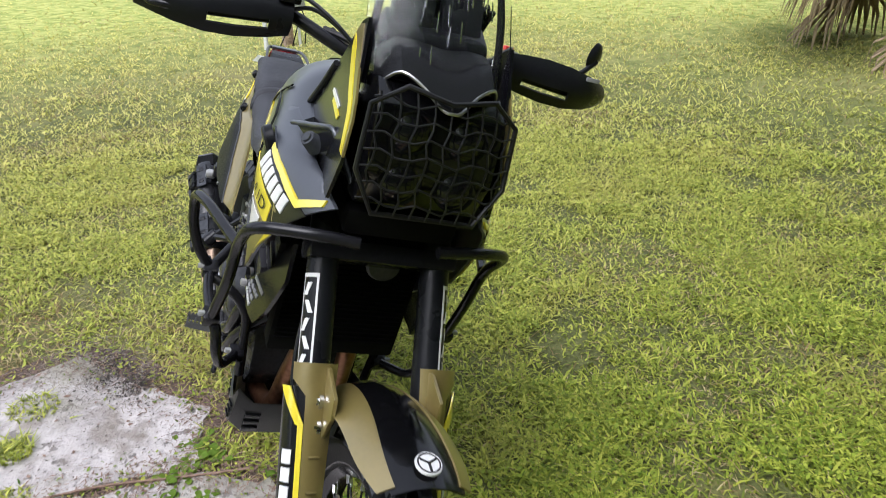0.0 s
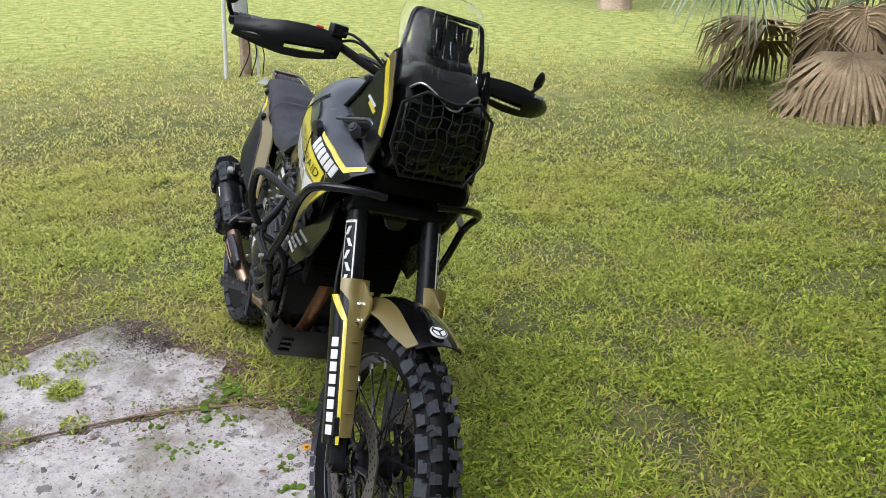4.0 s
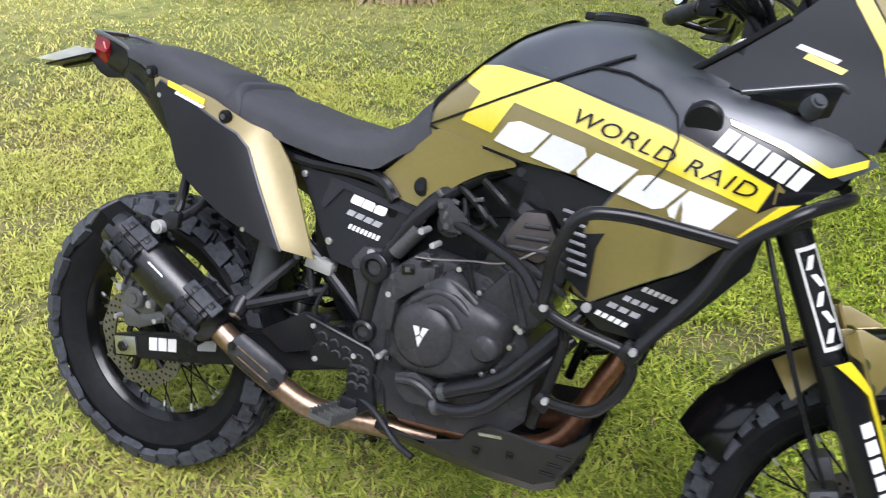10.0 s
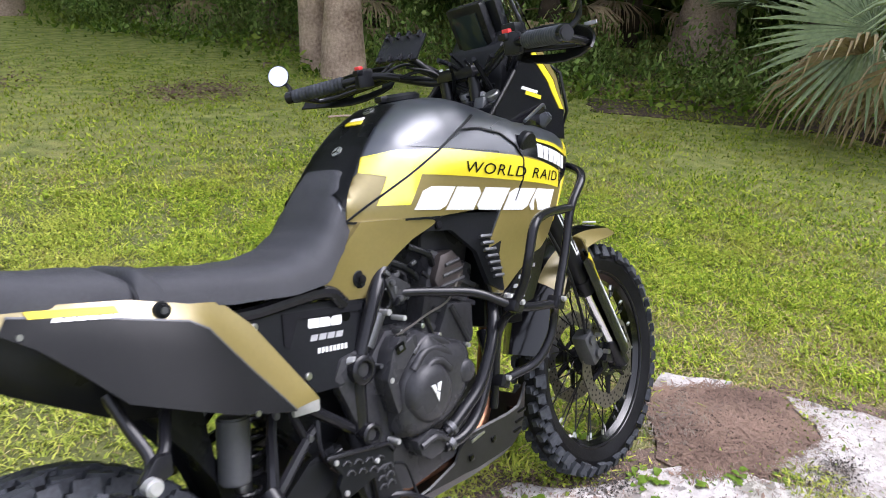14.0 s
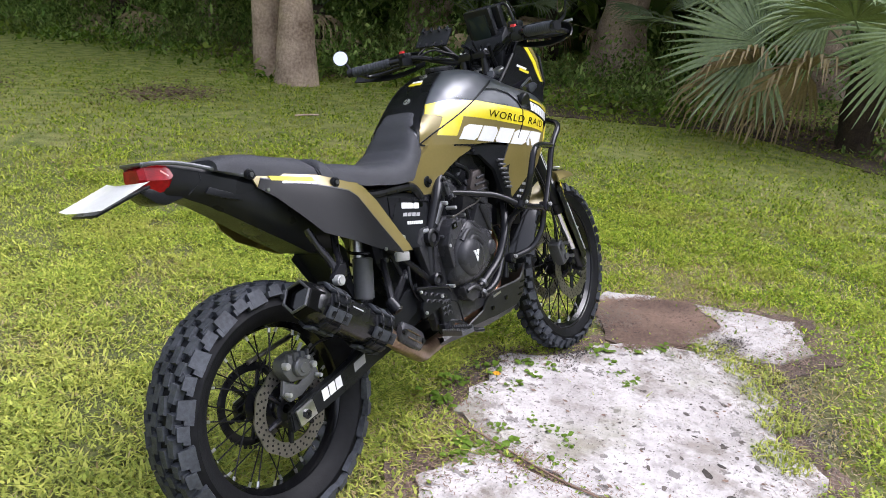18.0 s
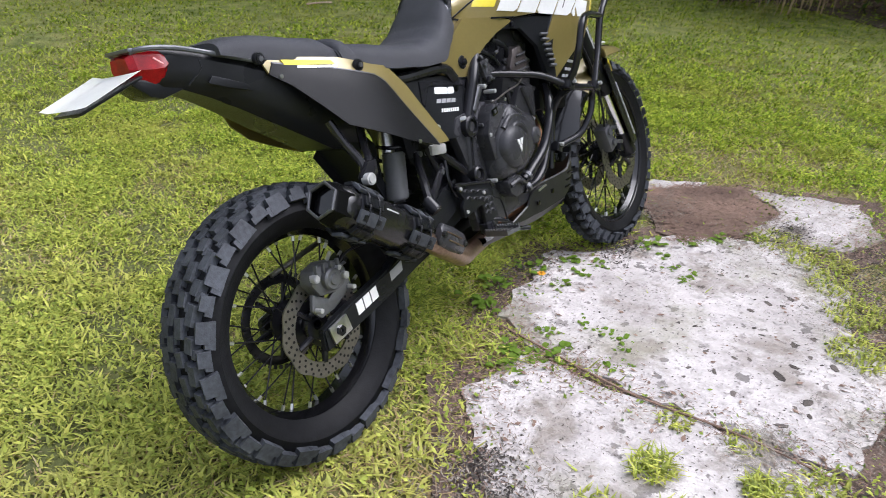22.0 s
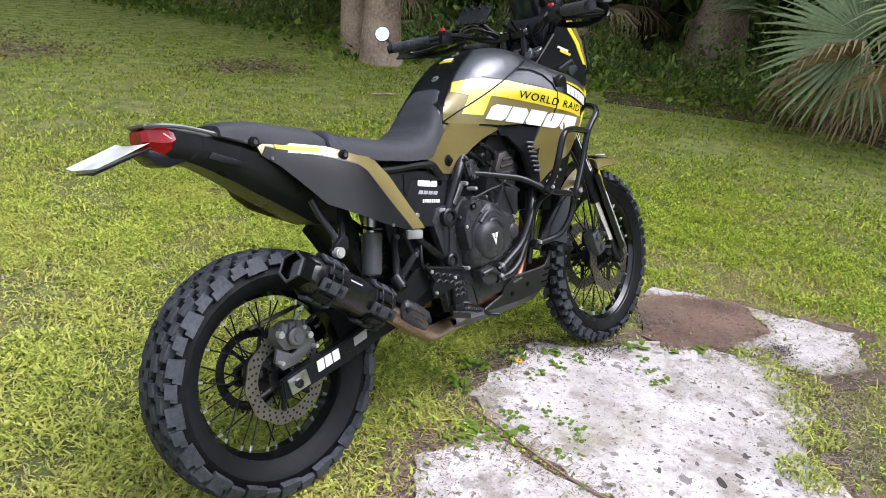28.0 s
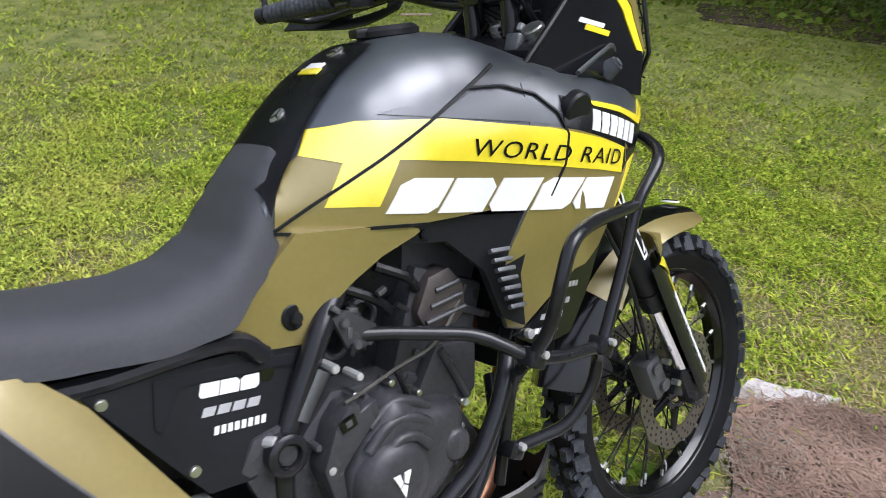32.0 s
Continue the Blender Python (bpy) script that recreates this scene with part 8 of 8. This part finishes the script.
def tree(x, y, r, h, lean, seed, label, name="tree", reach=1.0):
    rng = random.Random(seed)
    root = thing(name, label, "tree", pose(x, y, -0.05), "woodland trees")
    line = smooth_line([(0, 0, 0), (lean[0] * 0.3, lean[1] * 0.3, h * 0.35), (lean[0] * 0.8, lean[1] * 0.8, h * 0.75), (lean[0], lean[1], h)], 5)
    rs = [r * (1.35 if i == 0 else 1.1 if i == 1 else 1 - 0.6 * i / len(line)) for i in range(len(line))]
    bm = tube(bmesh.new(), line, rs, 16)
    for v in bm.verts:
        v.co += Vector((noise.noise(v.co * 5), noise.noise(v.co * 5 + Vector((9, 0, 0))), 0)) * r * 0.16
    part("trunk", bm, BARK, root, "rough grey-brown trunk", 60)
    tops = []
    for i in range(7):
        a = i * 2.4
        z = h * rng.uniform(0.55, 0.95)
        p = Vector((lean[0] * z / h, lean[1] * z / h, z))
        q = p + Vector((math.cos(a), math.sin(a), rng.uniform(0.3, 0.8) / reach)) * rng.uniform(1.2, 2.2) * reach
        tops.append(q)
        part("limb", tube(bmesh.new(), smooth_line([p, (p + q) / 2 + Vector((0, 0, 0.15)), q], 3), [r * 0.3, r * 0.28, r * 0.25, r * 0.2, r * 0.16, r * 0.1, r * 0.06], 7), BARK, root)
    # leaves above the view, added for the shade they throw; reach spreads them
    nr = np.random.default_rng(seed)
    n = int(1700 * reach**1.5)
    c = np.array([tuple(tops[k]) for k in nr.integers(0, len(tops), n)]) + nr.normal(0, 1.0, (n, 3)) * (0.6 + 0.4 * reach, 0.6 + 0.4 * reach, 1)
    a = nr.uniform(0, math.tau, n)
    u = np.stack([np.cos(a), np.sin(a), nr.normal(0, 0.5, n)], 1) * nr.uniform(0.12, 0.26, n)[:, None]
    v = np.stack([-np.sin(a), np.cos(a), nr.normal(0, 0.5, n)], 1) * nr.uniform(0.06, 0.13, n)[:, None]
    mesh_np("unseen_crown", np.stack([c - u, c - v, c + u, c + v], 1).reshape(-1, 3), np.arange(n * 4).reshape(-1, 4), UNDER, root)
    return root


# reach widens the unseen crowns so that they darken the lawn and wood below
tree(6.42, 7.1, 0.20, 8, (-0.9, 0.6), 21, "slim grey-brown trunk at the wood's edge", reach=2.0)
tree(6.22, 6.42, 0.22, 8, (-0.2, 0.3), 22, "thick grey-brown trunk at the wood's edge", reach=2.0)
tree(11.8, 8.8, 0.22, 8, (0.2, 0.1), 23, "straight pale trunk among fan palms")
tree(13.1, 5.0, 0.45, 9, (0.4, -0.5), 24, "broad oak trunk spreading at its foot", reach=2.3)
tree(9.5, 12.5, 0.2, 8, (0.3, 0.2), 25, "slim trunk deep in the wood")
tree(14.5, 1.5, 0.3, 9, (0.1, 0.4), 26, "thick trunk deep in the wood", reach=2.4)
tree(13.5, 9.5, 0.25, 9, (0.1, -0.4), 27, "slim trunk deep in the wood")
tree(9.0, 16.0, 0.3, 9, (-0.8, 0.3), 29, "tall trunk at the far edge of the wood")
tree(14.0, -1.0, 0.28, 9, (-0.9, 0.2), 31, "tall trunk behind the fan palms", reach=2.4)
tree(5.5, 15.0, 0.3, 9, (-0.5, -0.6), 32, "tall trunk at the far edge of the wood")
tree(-12.5, 10.2, 0.3, 8, (0.2, 0.4), 28, "lone tree on the far lawn")


def wood_spots(rng, n):
    """Low growth behind the lawn's edge."""
    y = rng.uniform(-3.4, 22, n)
    edge = 7.4 + 0.5 * np.sin(y * 0.9) + np.where(y > 6.5, -0.9, 0.9) - np.where(y > 9.5, 0.6, 0) + np.where(y < 0.5, -0.6, 0)
    depth = rng.gamma(2.0, 1.6, n)
    x = edge + depth
    z = np.abs(rng.normal(0, np.where(y < 7, 0.09 + 0.07 * np.minimum(depth, 4), 0.12 + 0.24 * np.minimum(depth, 4)), n))
    lump = np.clip(patches(x, y, 1.3, 21) * 2.2 - 0.55, 0.04, 1)
    z = z * (0.35 + lump)
    ok = (z < 5) & ((y > 2.2) | (rng.uniform(0, 1, n) < 0.3)) & (rng.random(n) < lump)
    return x[ok], y[ok], z[ok]


leaf_field("undergrowth", 150000, wood_spots, 0.036, UNDER, "dense dark green undergrowth of the wood", 31, tilt=0.9, category="undergrowth")
leaf_field("leaf_litter", 22000, lambda rng, n: ((lambda y, d: (7.3 + 0.5 * np.sin(y * 0.9) + np.where(y > 6.5, -0.9, 0.8) + d, y, rng.uniform(0.0, 0.04, n)))(rng.uniform(-6, 16, n), rng.gamma(2.0, 1.0, n))), 0.03, NEEDLE, "brown dead leaves under the trees", 32, tilt=0.4, category="leaf litter")

leaf_field("edge_growth", 3400, lambda rng, n: ((lambda y, d: (7.1 + 0.5 * np.sin(y * 0.9) + np.where(y > 6.5, -0.9, 0.8) + d, y, np.abs(rng.normal(0, 0.11, n))))(rng.uniform(1.6, 16, n), rng.normal(0.3, 0.5, n))), 0.045, WEEDM, "light green weeds along the wood's edge", 35, tilt=0.7, category="weeds")


def far_wood_spots(rng, n):
    # the unseen stretch towards -78 degrees is added to darken reflections on the motorcycle
    a = rng.uniform(radians(-78), radians(115), n)
    r = rng.uniform(17, 24, n)
    return r * np.cos(a), 2 + r * np.sin(a), rng.uniform(0, 9, n) ** 1.0


leaf_field("far_wood", 60000, far_wood_spots, 0.34, UNDER, "dark wall of far woodland, its unseen end added to darken reflections", 33, tilt=0.9, category="woods")


def field_wood(rng, n):
    a = rng.uniform(radians(100), radians(345), n)
    r = rng.uniform(46, 58, n)
    return r * np.cos(a), r * np.sin(a), rng.uniform(0, 6, n)


leaf_field("far_wood", 26000, field_wood, 0.8, UNDER, "distant line of trees beyond the lawn", 34, tilt=0.9, category="woods")
# curved sheet behind the leaves, its near-black colour painted in as the wood's shade
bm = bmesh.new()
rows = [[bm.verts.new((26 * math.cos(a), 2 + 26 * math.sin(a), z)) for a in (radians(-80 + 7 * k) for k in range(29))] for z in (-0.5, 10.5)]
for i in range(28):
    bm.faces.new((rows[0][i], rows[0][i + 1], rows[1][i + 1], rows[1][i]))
tagged(part("backdrop", bm, mat("deep_shade", (0.012, 0.017, 0.008), 0.95, vary=0.5, scale=1.5, bump=0.0, color2=(0.03, 0.045, 0.018))), "dark sheet painted as the deep shade of the wood", "backdrop", kind="structure")

# utility post with grey boxes on the far lawn
PALEPOST = mat("pale_conduit", (0.55, 0.56, 0.54), 0.6, vary=0.15, bump=0.1)
BOXGREY = mat("box_grey_paint", (0.36, 0.38, 0.38), 0.5, vary=0.15, bump=0.1)
post = thing("utility_post", "weathered post carrying two small grey electrical boxes", "utility post", pose(-6.1, 0.95, -0.02, 0, 0, 14))
part("post", box(bmesh.new(), (0, 0.02, 0.75), (0.10, 0.10, 1.5), None, 0.008), BARK, post, "brown weathered wooden post")
for y, z, h in ((-0.055, 0.72, 0.30), (0.115, 0.50, 0.20)):
    bx = part("box", box(bmesh.new(), (0.10, y, z), (0.09, 0.15, h), None, 0.008), BOXGREY, post, "grey painted electrical box")
    part("box_lid", box(bmesh.new(), (0.149, y, z), (0.008, 0.135, h * 0.9), None, 0.003), BOXGREY, post)
part("conduit", tube(bmesh.new(), [(0.06, -0.25, 0), (0.04, -0.21, 0.75), (0.02, -0.15, 1.5)], 0.024, 10), PALEPOST, post, "pale leaning conduit pipe")
part("conduit", tube(bmesh.new(), [(0.10, 0.115, 0), (0.10, 0.115, 0.42)], 0.016, 10), PALEPOST, post)
for k in range(3):
    part("cable", tube(bmesh.new(), smooth_line([(0.10, -0.05 + 0.04 * k, 0.58), (0.13, 0.02 + 0.08 * k, 0.30), (0.12, -0.12 + 0.14 * k, 0.02)], 5), 0.006, 6), BLACK, post, "dark hanging cable")

# ---- small growth and debris on the slab ----
def weed(x, y, r, n, seed, tall=0.5, material=None):
    rng = random.Random(seed)
    root = thing("weed", "small green broad-leaved weed in a crack", "weed", pose(x, y, 0.0, 0, 0, rng.uniform(0, 360)), "weeds on the slab")
    for i in range(n):
        a, L = i * 2.4 + rng.uniform(-0.6, 0.6), r * rng.uniform(0.28, 0.62)
        d, s = Vector((math.cos(a), math.sin(a), 0)), Vector((-math.sin(a), math.cos(a), 0))
        o = Vector((rng.gauss(0, r * 0.42), rng.gauss(0, r * 0.42), 0))
        zt = L * tall * rng.uniform(0.3, 1.2)
        bm = bmesh.new()
        w = L * rng.uniform(0.3, 0.44)
        pts = [(o, 0.1), (o + d * L * 0.25 + Vector((0, 0, zt * 0.8)), 0.75), (o + d * L * 0.5 + Vector((0, 0, zt)), 1.0), (o + d * L * 0.78 + Vector((0, 0, zt * 1.05)), 0.8), (o + d * L * 0.95 + Vector((0, 0, zt * 0.9)), 0.4), (o + d * L + Vector((0, 0, zt * 0.8)), 0.06)]
        prev = None
        for p, k in pts:
            ring = [bm.verts.new(p - s * w * k), bm.verts.new(p - Vector((0, 0, w * k * 0.3))), bm.verts.new(p + s * w * k)]
            if prev:
                bm.faces.new((prev[0], prev[1], ring[1], ring[0]))
                bm.faces.new((prev[1], prev[2], ring[2], ring[1]))
            prev = ring
        part("leaf", bm, material or WEEDM, root, "", 60)
    return root


def tuft(x, y, r, n, seed, h=0.1):
    rng = random.Random(seed)
    root = thing("grass_tuft", "upright tuft of green grass on the slab", "grass tuft", pose(x, y, 0), "grass tufts on the slab")
    nr = np.random.default_rng(seed)
    a, b = nr.uniform(0, math.tau, n), nr.uniform(0, math.tau, n)
    o = np.stack([np.cos(a), np.sin(a), 0 * a], 1) * (r * np.sqrt(nr.random(n)))[:, None]
    s = np.stack([-np.sin(b), np.cos(b), 0 * b], 1) * 0.0028
    L = h * nr.uniform(0.5, 1.1, n)
    t = o + np.stack([np.cos(b) * L * 1.1, np.sin(b) * L * 1.1, L * 0.8], 1)
    m_ = o + np.stack([np.cos(b) * L * 0.15, np.sin(b) * L * 0.15, L * 0.6], 1)
    v = np.stack([o - s, o + s, m_ + s, m_ - s, t], 1).reshape(-1, 3)
    i = np.arange(n)[:, None] * 5
    mesh_np("grass_blade", v, np.concatenate([i + [0, 1, 2], i + [0, 2, 3], i + [3, 2, 4]], 0), GRASS, root)
    return root


for k, (x, y, r, n) in enumerate(((1.45, -0.42, 0.05, 9), (1.49, -0.36, 0.045, 7), (1.40, -0.44, 0.04, 6), (0.93, -0.30, 0.035, 6), (0.92, -0.36, 0.04, 7), (0.91, -0.42, 0.045, 8), (0.87, -0.46, 0.04, 7), (0.80, -0.50, 0.035, 6), (0.74, -0.47, 0.04, 7), (0.96, -0.24, 0.03, 5), (0.72, -0.30, 0.06, 9), (0.66, -0.27, 0.06, 9), (0.80, -0.22, 0.05, 8), (1.22, -0.12, 0.05, 8), (1.33, -0.14, 0.05, 8), (1.28, -0.05, 0.06, 8), (1.62, -0.22, 0.07, 10), (1.74, -0.32, 0.06, 9), (1.83, -0.40, 0.06, 9), (1.56, -0.30, 0.05, 7), (1.95, -0.52, 0.05, 8), (1.10, -0.10, 0.05, 8), (0.62, -0.20, 0.07, 10), (0.56, -0.26, 0.06, 8), (1.66, 0.02, 0.07, 9), (1.15, 0.04, 0.07, 9), (0.98, 0.06, 0.07, 9), (0.82, 0.02, 0.07, 10))):
    weed(x, y, r * 0.95, int(n * 2.3), 60 + k)
for k, (x, y, r, n, h) in enumerate(((0.51, -0.99, 0.05, 90, 0.11), (0.42, -0.75, 0.06, 110, 0.11), (0.30, -0.86, 0.05, 60, 0.08), (0.20, -0.72, 0.08, 90, 0.07), (0.15, -0.95, 0.07, 80, 0.08), (1.90, -0.78, 0.12, 140, 0.09), (1.55, -0.98, 0.10, 130, 0.09), (1.30, -1.05, 0.10, 120, 0.10), (0.60, -1.10, 0.08, 80, 0.08), (1.98, -0.60, 0.10, 110, 0.07), (0.64, -0.72, 0.05, 50, 0.06), (0.66, -0.90, 0.05, 50, 0.06), (1.72, -0.86, 0.08, 90, 0.07))):
    tuft(x, y, r, int(n * 1.5), 90 + k, h * 0.42)


def runner(pts, r, material, name, label, category):
    bm = tube(bmesh.new(), smooth_line(pts, 5), r, 6)
    return tagged(part(name, bm, material), label, category)


runner([(0.66, -1.14, 0.012), (0.68, -0.9, 0.014), (0.665, -0.62, 0.012), (0.672, -0.47, 0.014), (0.70, -0.3, 0.012), (0.73, -0.1, 0.012)], 0.0035, NEEDLE, "dry_runner", "dry brown runner lying along the slab crack", "runner")


def chip(x, y, size, seed, label, material=None):
    rng = random.Random(seed)
    bm = bmesh.new()
    k = rng.randint(5, 7)
    poly = [(size * rng.uniform(0.6, 1.1) * math.cos(i * math.tau / k + rng.uniform(-0.3, 0.3)), size * 0.55 * rng.uniform(0.6, 1.1) * math.sin(i * math.tau / k)) for i in range(k)]
    f = bm.faces.new([bm.verts.new((a, b, 0.0)) for a, b in poly])
    r = bmesh.ops.extrude_face_region(bm, geom=[f])
    for v in r["geom"]:
        if isinstance(v, bmesh.types.BMVert):
            v.co = Vector((v.co.x * 0.85, v.co.y * 0.85, size * rng.uniform(0.03, 0.09)))
    ob = part("stone_chip", bm, material or SHALE, None, "", 0)
    ob.matrix_world = pose(x, y, 0.0065, rng.uniform(-3, 3), rng.uniform(-3, 3), rng.uniform(0, 360))
    return tagged(ob, label, "stone", "stones on the slab")


for k, (x, y, s) in enumerate(((1.03, -0.88, 0.045), (1.11, -0.90, 0.03), (1.235, -0.865, 0.032), (1.53, -0.775, 0.03), (1.45, -0.72, 0.032), (1.36, -0.69, 0.028), (0.93, -0.72, 0.025), (1.02, -0.66, 0.02), (0.86, -0.80, 0.028), (1.14, -0.58, 0.018), (1.60, -0.60, 0.022), (0.95, -0.98, 0.035), (1.18, -1.0, 0.035), (0.80, -0.95, 0.03), (0.74, -0.66, 0.024))):
    chip(x, y, s * 0.72, 130 + k, "dark flat stone chip lying on the slab")
rr = random.Random(8)
for k in range(46):
    x, y = rr.uniform(0.72, 1.92), rr.uniform(-1.05, -0.3)
    if inside(np.array([x]), np.array([y]), SLABS[1])[0]:
        chip(x, y, rr.uniform(0.006, 0.017), 200 + k, "small dark flake of stone on the slab")
chip(1.335, -0.785, 0.022, 160, "pale round pebble on the slab", CONCRETE)


def slab_spots(rng, n):
    x, y = rng.uniform(-0.05, 2.6, n), rng.uniform(-1.2, 0.1, n)
    on = np.zeros(n, bool)
    for p in SLABS:
        on |= inside(x, y, p)
    return x[on], y[on], rng.uniform(0.0065, 0.011, on.sum())


leaf_field("slab_debris", 2600, slab_spots, 0.0045, SHALE, "dark crumbs and dead leaf bits on the slab", 41, tilt=0.12, category="debris")
leaf_field("slab_debris", 260, slab_spots, 0.011, NEEDLE, "dark crumbs and dead leaf bits on the slab", 42, tilt=0.15, category="debris")


def gravel_spots(rng, n):
    """Dark crumbled soil beside the concrete."""
    spots = np.array([(0.07, -0.50, 0.07), (0.16, -0.42, 0.05), (1.55, -1.12, 0.12), (1.95, -0.95, 0.12), (0.55, -1.25, 0.1), (2.1, -0.62, 0.06), (1.5, -0.14, 0.07), (1.12, 0.06, 0.08)])
    q = spots[rng.integers(0, len(spots), n)]
    return q[:, 0] + rng.normal(0, 1, n) * q[:, 2], q[:, 1] + rng.normal(0, 0.6, n) * q[:, 2], rng.uniform(0.004, 0.014, n)


leaf_field("gravel", 4200, gravel_spots, 0.0055, SHALE, "dark crumbs of soil and gravel by the concrete", 43, tilt=0.4, category="gravel")


def needle_spots(rng, n):
    x, y = rng.uniform(1.68, 2.5, n), rng.uniform(-0.56, 0.08, n)
    on = inside(x, y, BARE[-1])
    return x[on], y[on], rng.uniform(0.006, 0.014, on.sum())


def needles():
    rng = np.random.default_rng(51)
    x, y, z = needle_spots(rng, 5200)
    n = len(x)
    a, L = rng.uniform(0, math.pi, n), rng.uniform(0.02, 0.05, n)
    d = np.stack([np.cos(a), np.sin(a), rng.normal(0, 0.12, n)], 1) * L[:, None]
    s = np.stack([-np.sin(a), np.cos(a), 0 * a], 1) * 0.0016
    c = np.stack([x, y, z], 1)
    v = np.stack([c - d - s, c + d - s, c + d + s, c - d + s], 1).reshape(-1, 3)
    return tagged(mesh_np("pine_straw", v, np.arange(n * 4).reshape(-1, 4), NEEDLE), "dry brown pine straw", "pine straw", kind="stuff")


needles()


def straw_spots(rng, n):
    """Dry bits gathered along the edges of the concrete."""
    xs, ys = [], []
    for p in SLABS[:3]:
        k = n // 3
        i = rng.integers(0, len(p), k)
        t = rng.random(k)
        a, b = np.array(p)[i], np.array(p)[(i + 1) % len(p)]
        q = a + (b - a) * t[:, None] + rng.normal(0, 0.055, (k, 2))
        xs.append(q[:, 0])
        ys.append(q[:, 1])
    return np.concatenate(xs), np.concatenate(ys), rng.uniform(0.004, 0.014, 3 * (n // 3))


def edge_straw():
    rng = np.random.default_rng(57)
    x, y, z = straw_spots(rng, 7500)
    n = len(x)
    a, L = rng.uniform(0, math.pi, n), rng.uniform(0.002, 0.011, n)
    d = np.stack([np.cos(a), np.sin(a), rng.normal(0, 0.1, n)], 1) * L[:, None]
    s = np.stack([-np.sin(a), np.cos(a), 0 * a], 1) * rng.uniform(0.0007, 0.0018, n)[:, None]
    c = np.stack([x, y, z], 1)
    v = np.stack([c - d - s, c + d - s, c + d + s, c - d + s], 1).reshape(-1, 3)
    return tagged(mesh_np("edge_straw", v, np.arange(n * 4).reshape(-1, 4), NEEDLE), "dry brown stalks along the concrete edge", "straw", kind="stuff")


edge_straw()


def thatch():
    """Grey dead grass lying in mats on and beside the concrete."""
    rng = np.random.default_rng(63)
    mats = np.array([(0.12, -0.47, 0.16), (-0.02, -0.62, 0.12), (0.66, -0.95, 0.06), (1.95, -0.62, 0.16), (1.75, -0.88, 0.14), (1.45, -1.05, 0.16), (1.0, -1.22, 0.16), (0.3, -1.22, 0.16), (2.0, -0.1, 0.1)])
    k = rng.integers(0, len(mats), 6000)
    n = len(k)
    c = np.stack([mats[k, 0] + rng.normal(0, 1, n) * mats[k, 2], mats[k, 1] + rng.normal(0, 0.7, n) * mats[k, 2], rng.uniform(0.006, 0.02, n)], 1)
    a, L = rng.normal(0.6, 0.9, n), rng.uniform(0.003, 0.012, n)
    d = np.stack([np.cos(a), np.sin(a), rng.normal(0, 0.12, n)], 1) * L[:, None]
    s = np.stack([-np.sin(a), np.cos(a), 0 * a], 1) * rng.uniform(0.0006, 0.0013, n)[:, None]
    v = np.stack([c - d - s, c + d - s, c + d + s, c - d + s], 1).reshape(-1, 3)
    m = mat("grey_thatch", (0.13, 0.11, 0.09), 0.95, vary=0.4, scale=30, bump=0.0, color2=(0.32, 0.28, 0.23))
    return tagged(mesh_np("thatch", v, np.arange(n * 4).reshape(-1, 4), m), "grey mats of dead grass on the concrete", "dead grass", kind="stuff")


thatch()
tagged(slab("dirt_bed", [(7.3, -1.6), (7.35, -0.4), (8.0, 0.5), (8.4, 1.2), (7.6, 2.6), (7.1, 3.4), (7.8, 3.9), (9.2, 2.9), (10.0, 1.5), (10.4, -1.6)], -0.008, 0.02, DIRT, None, 0.06, 31.0), "dark leaf-strewn soil under the fan palms", "dirt", kind="stuff")
leaf_field("edge_weeds", 1500, straw_spots, 0.0075, WEEDM, "small green leaves along the concrete edge", 58, tilt=0.5, category="weeds")
# orange bloom beside the slab and a dry stick on the lawn
fl = thing("flower", "small orange-yellow bloom by the slab", "flower", pose(1.077, -0.04, 0))
part("stem", rod(bmesh.new(), (0, 0, 0), (0, 0, 0.035), 0.0015, seg=6), WEEDM, fl)
bm = bmesh.new()
for k in range(6):
    a = k * math.tau / 6
    box(bm, (0.008 * math.cos(a), 0.008 * math.sin(a), 0.037), (0.014, 0.008, 0.002), Matrix.Rotation(a, 4, "Z"))
part("petal", bm, mat("orange_petal", (0.75, 0.34, 0.02), 0.5, vary=0.1, bump=0.0), fl)
runner([(5.7, 7.35, 0.02), (5.84, 7.52, 0.04), (5.98, 7.58, 0.02)], 0.012, BARK, "dry_stick", "dry brown stick on the lawn", "stick")
runner([(4.35, 4.5, 0.02), (4.47, 4.42, 0.032), (4.6, 4.41, 0.02)], 0.009, BARK, "dry_stick", "dry brown stick on the lawn", "stick")
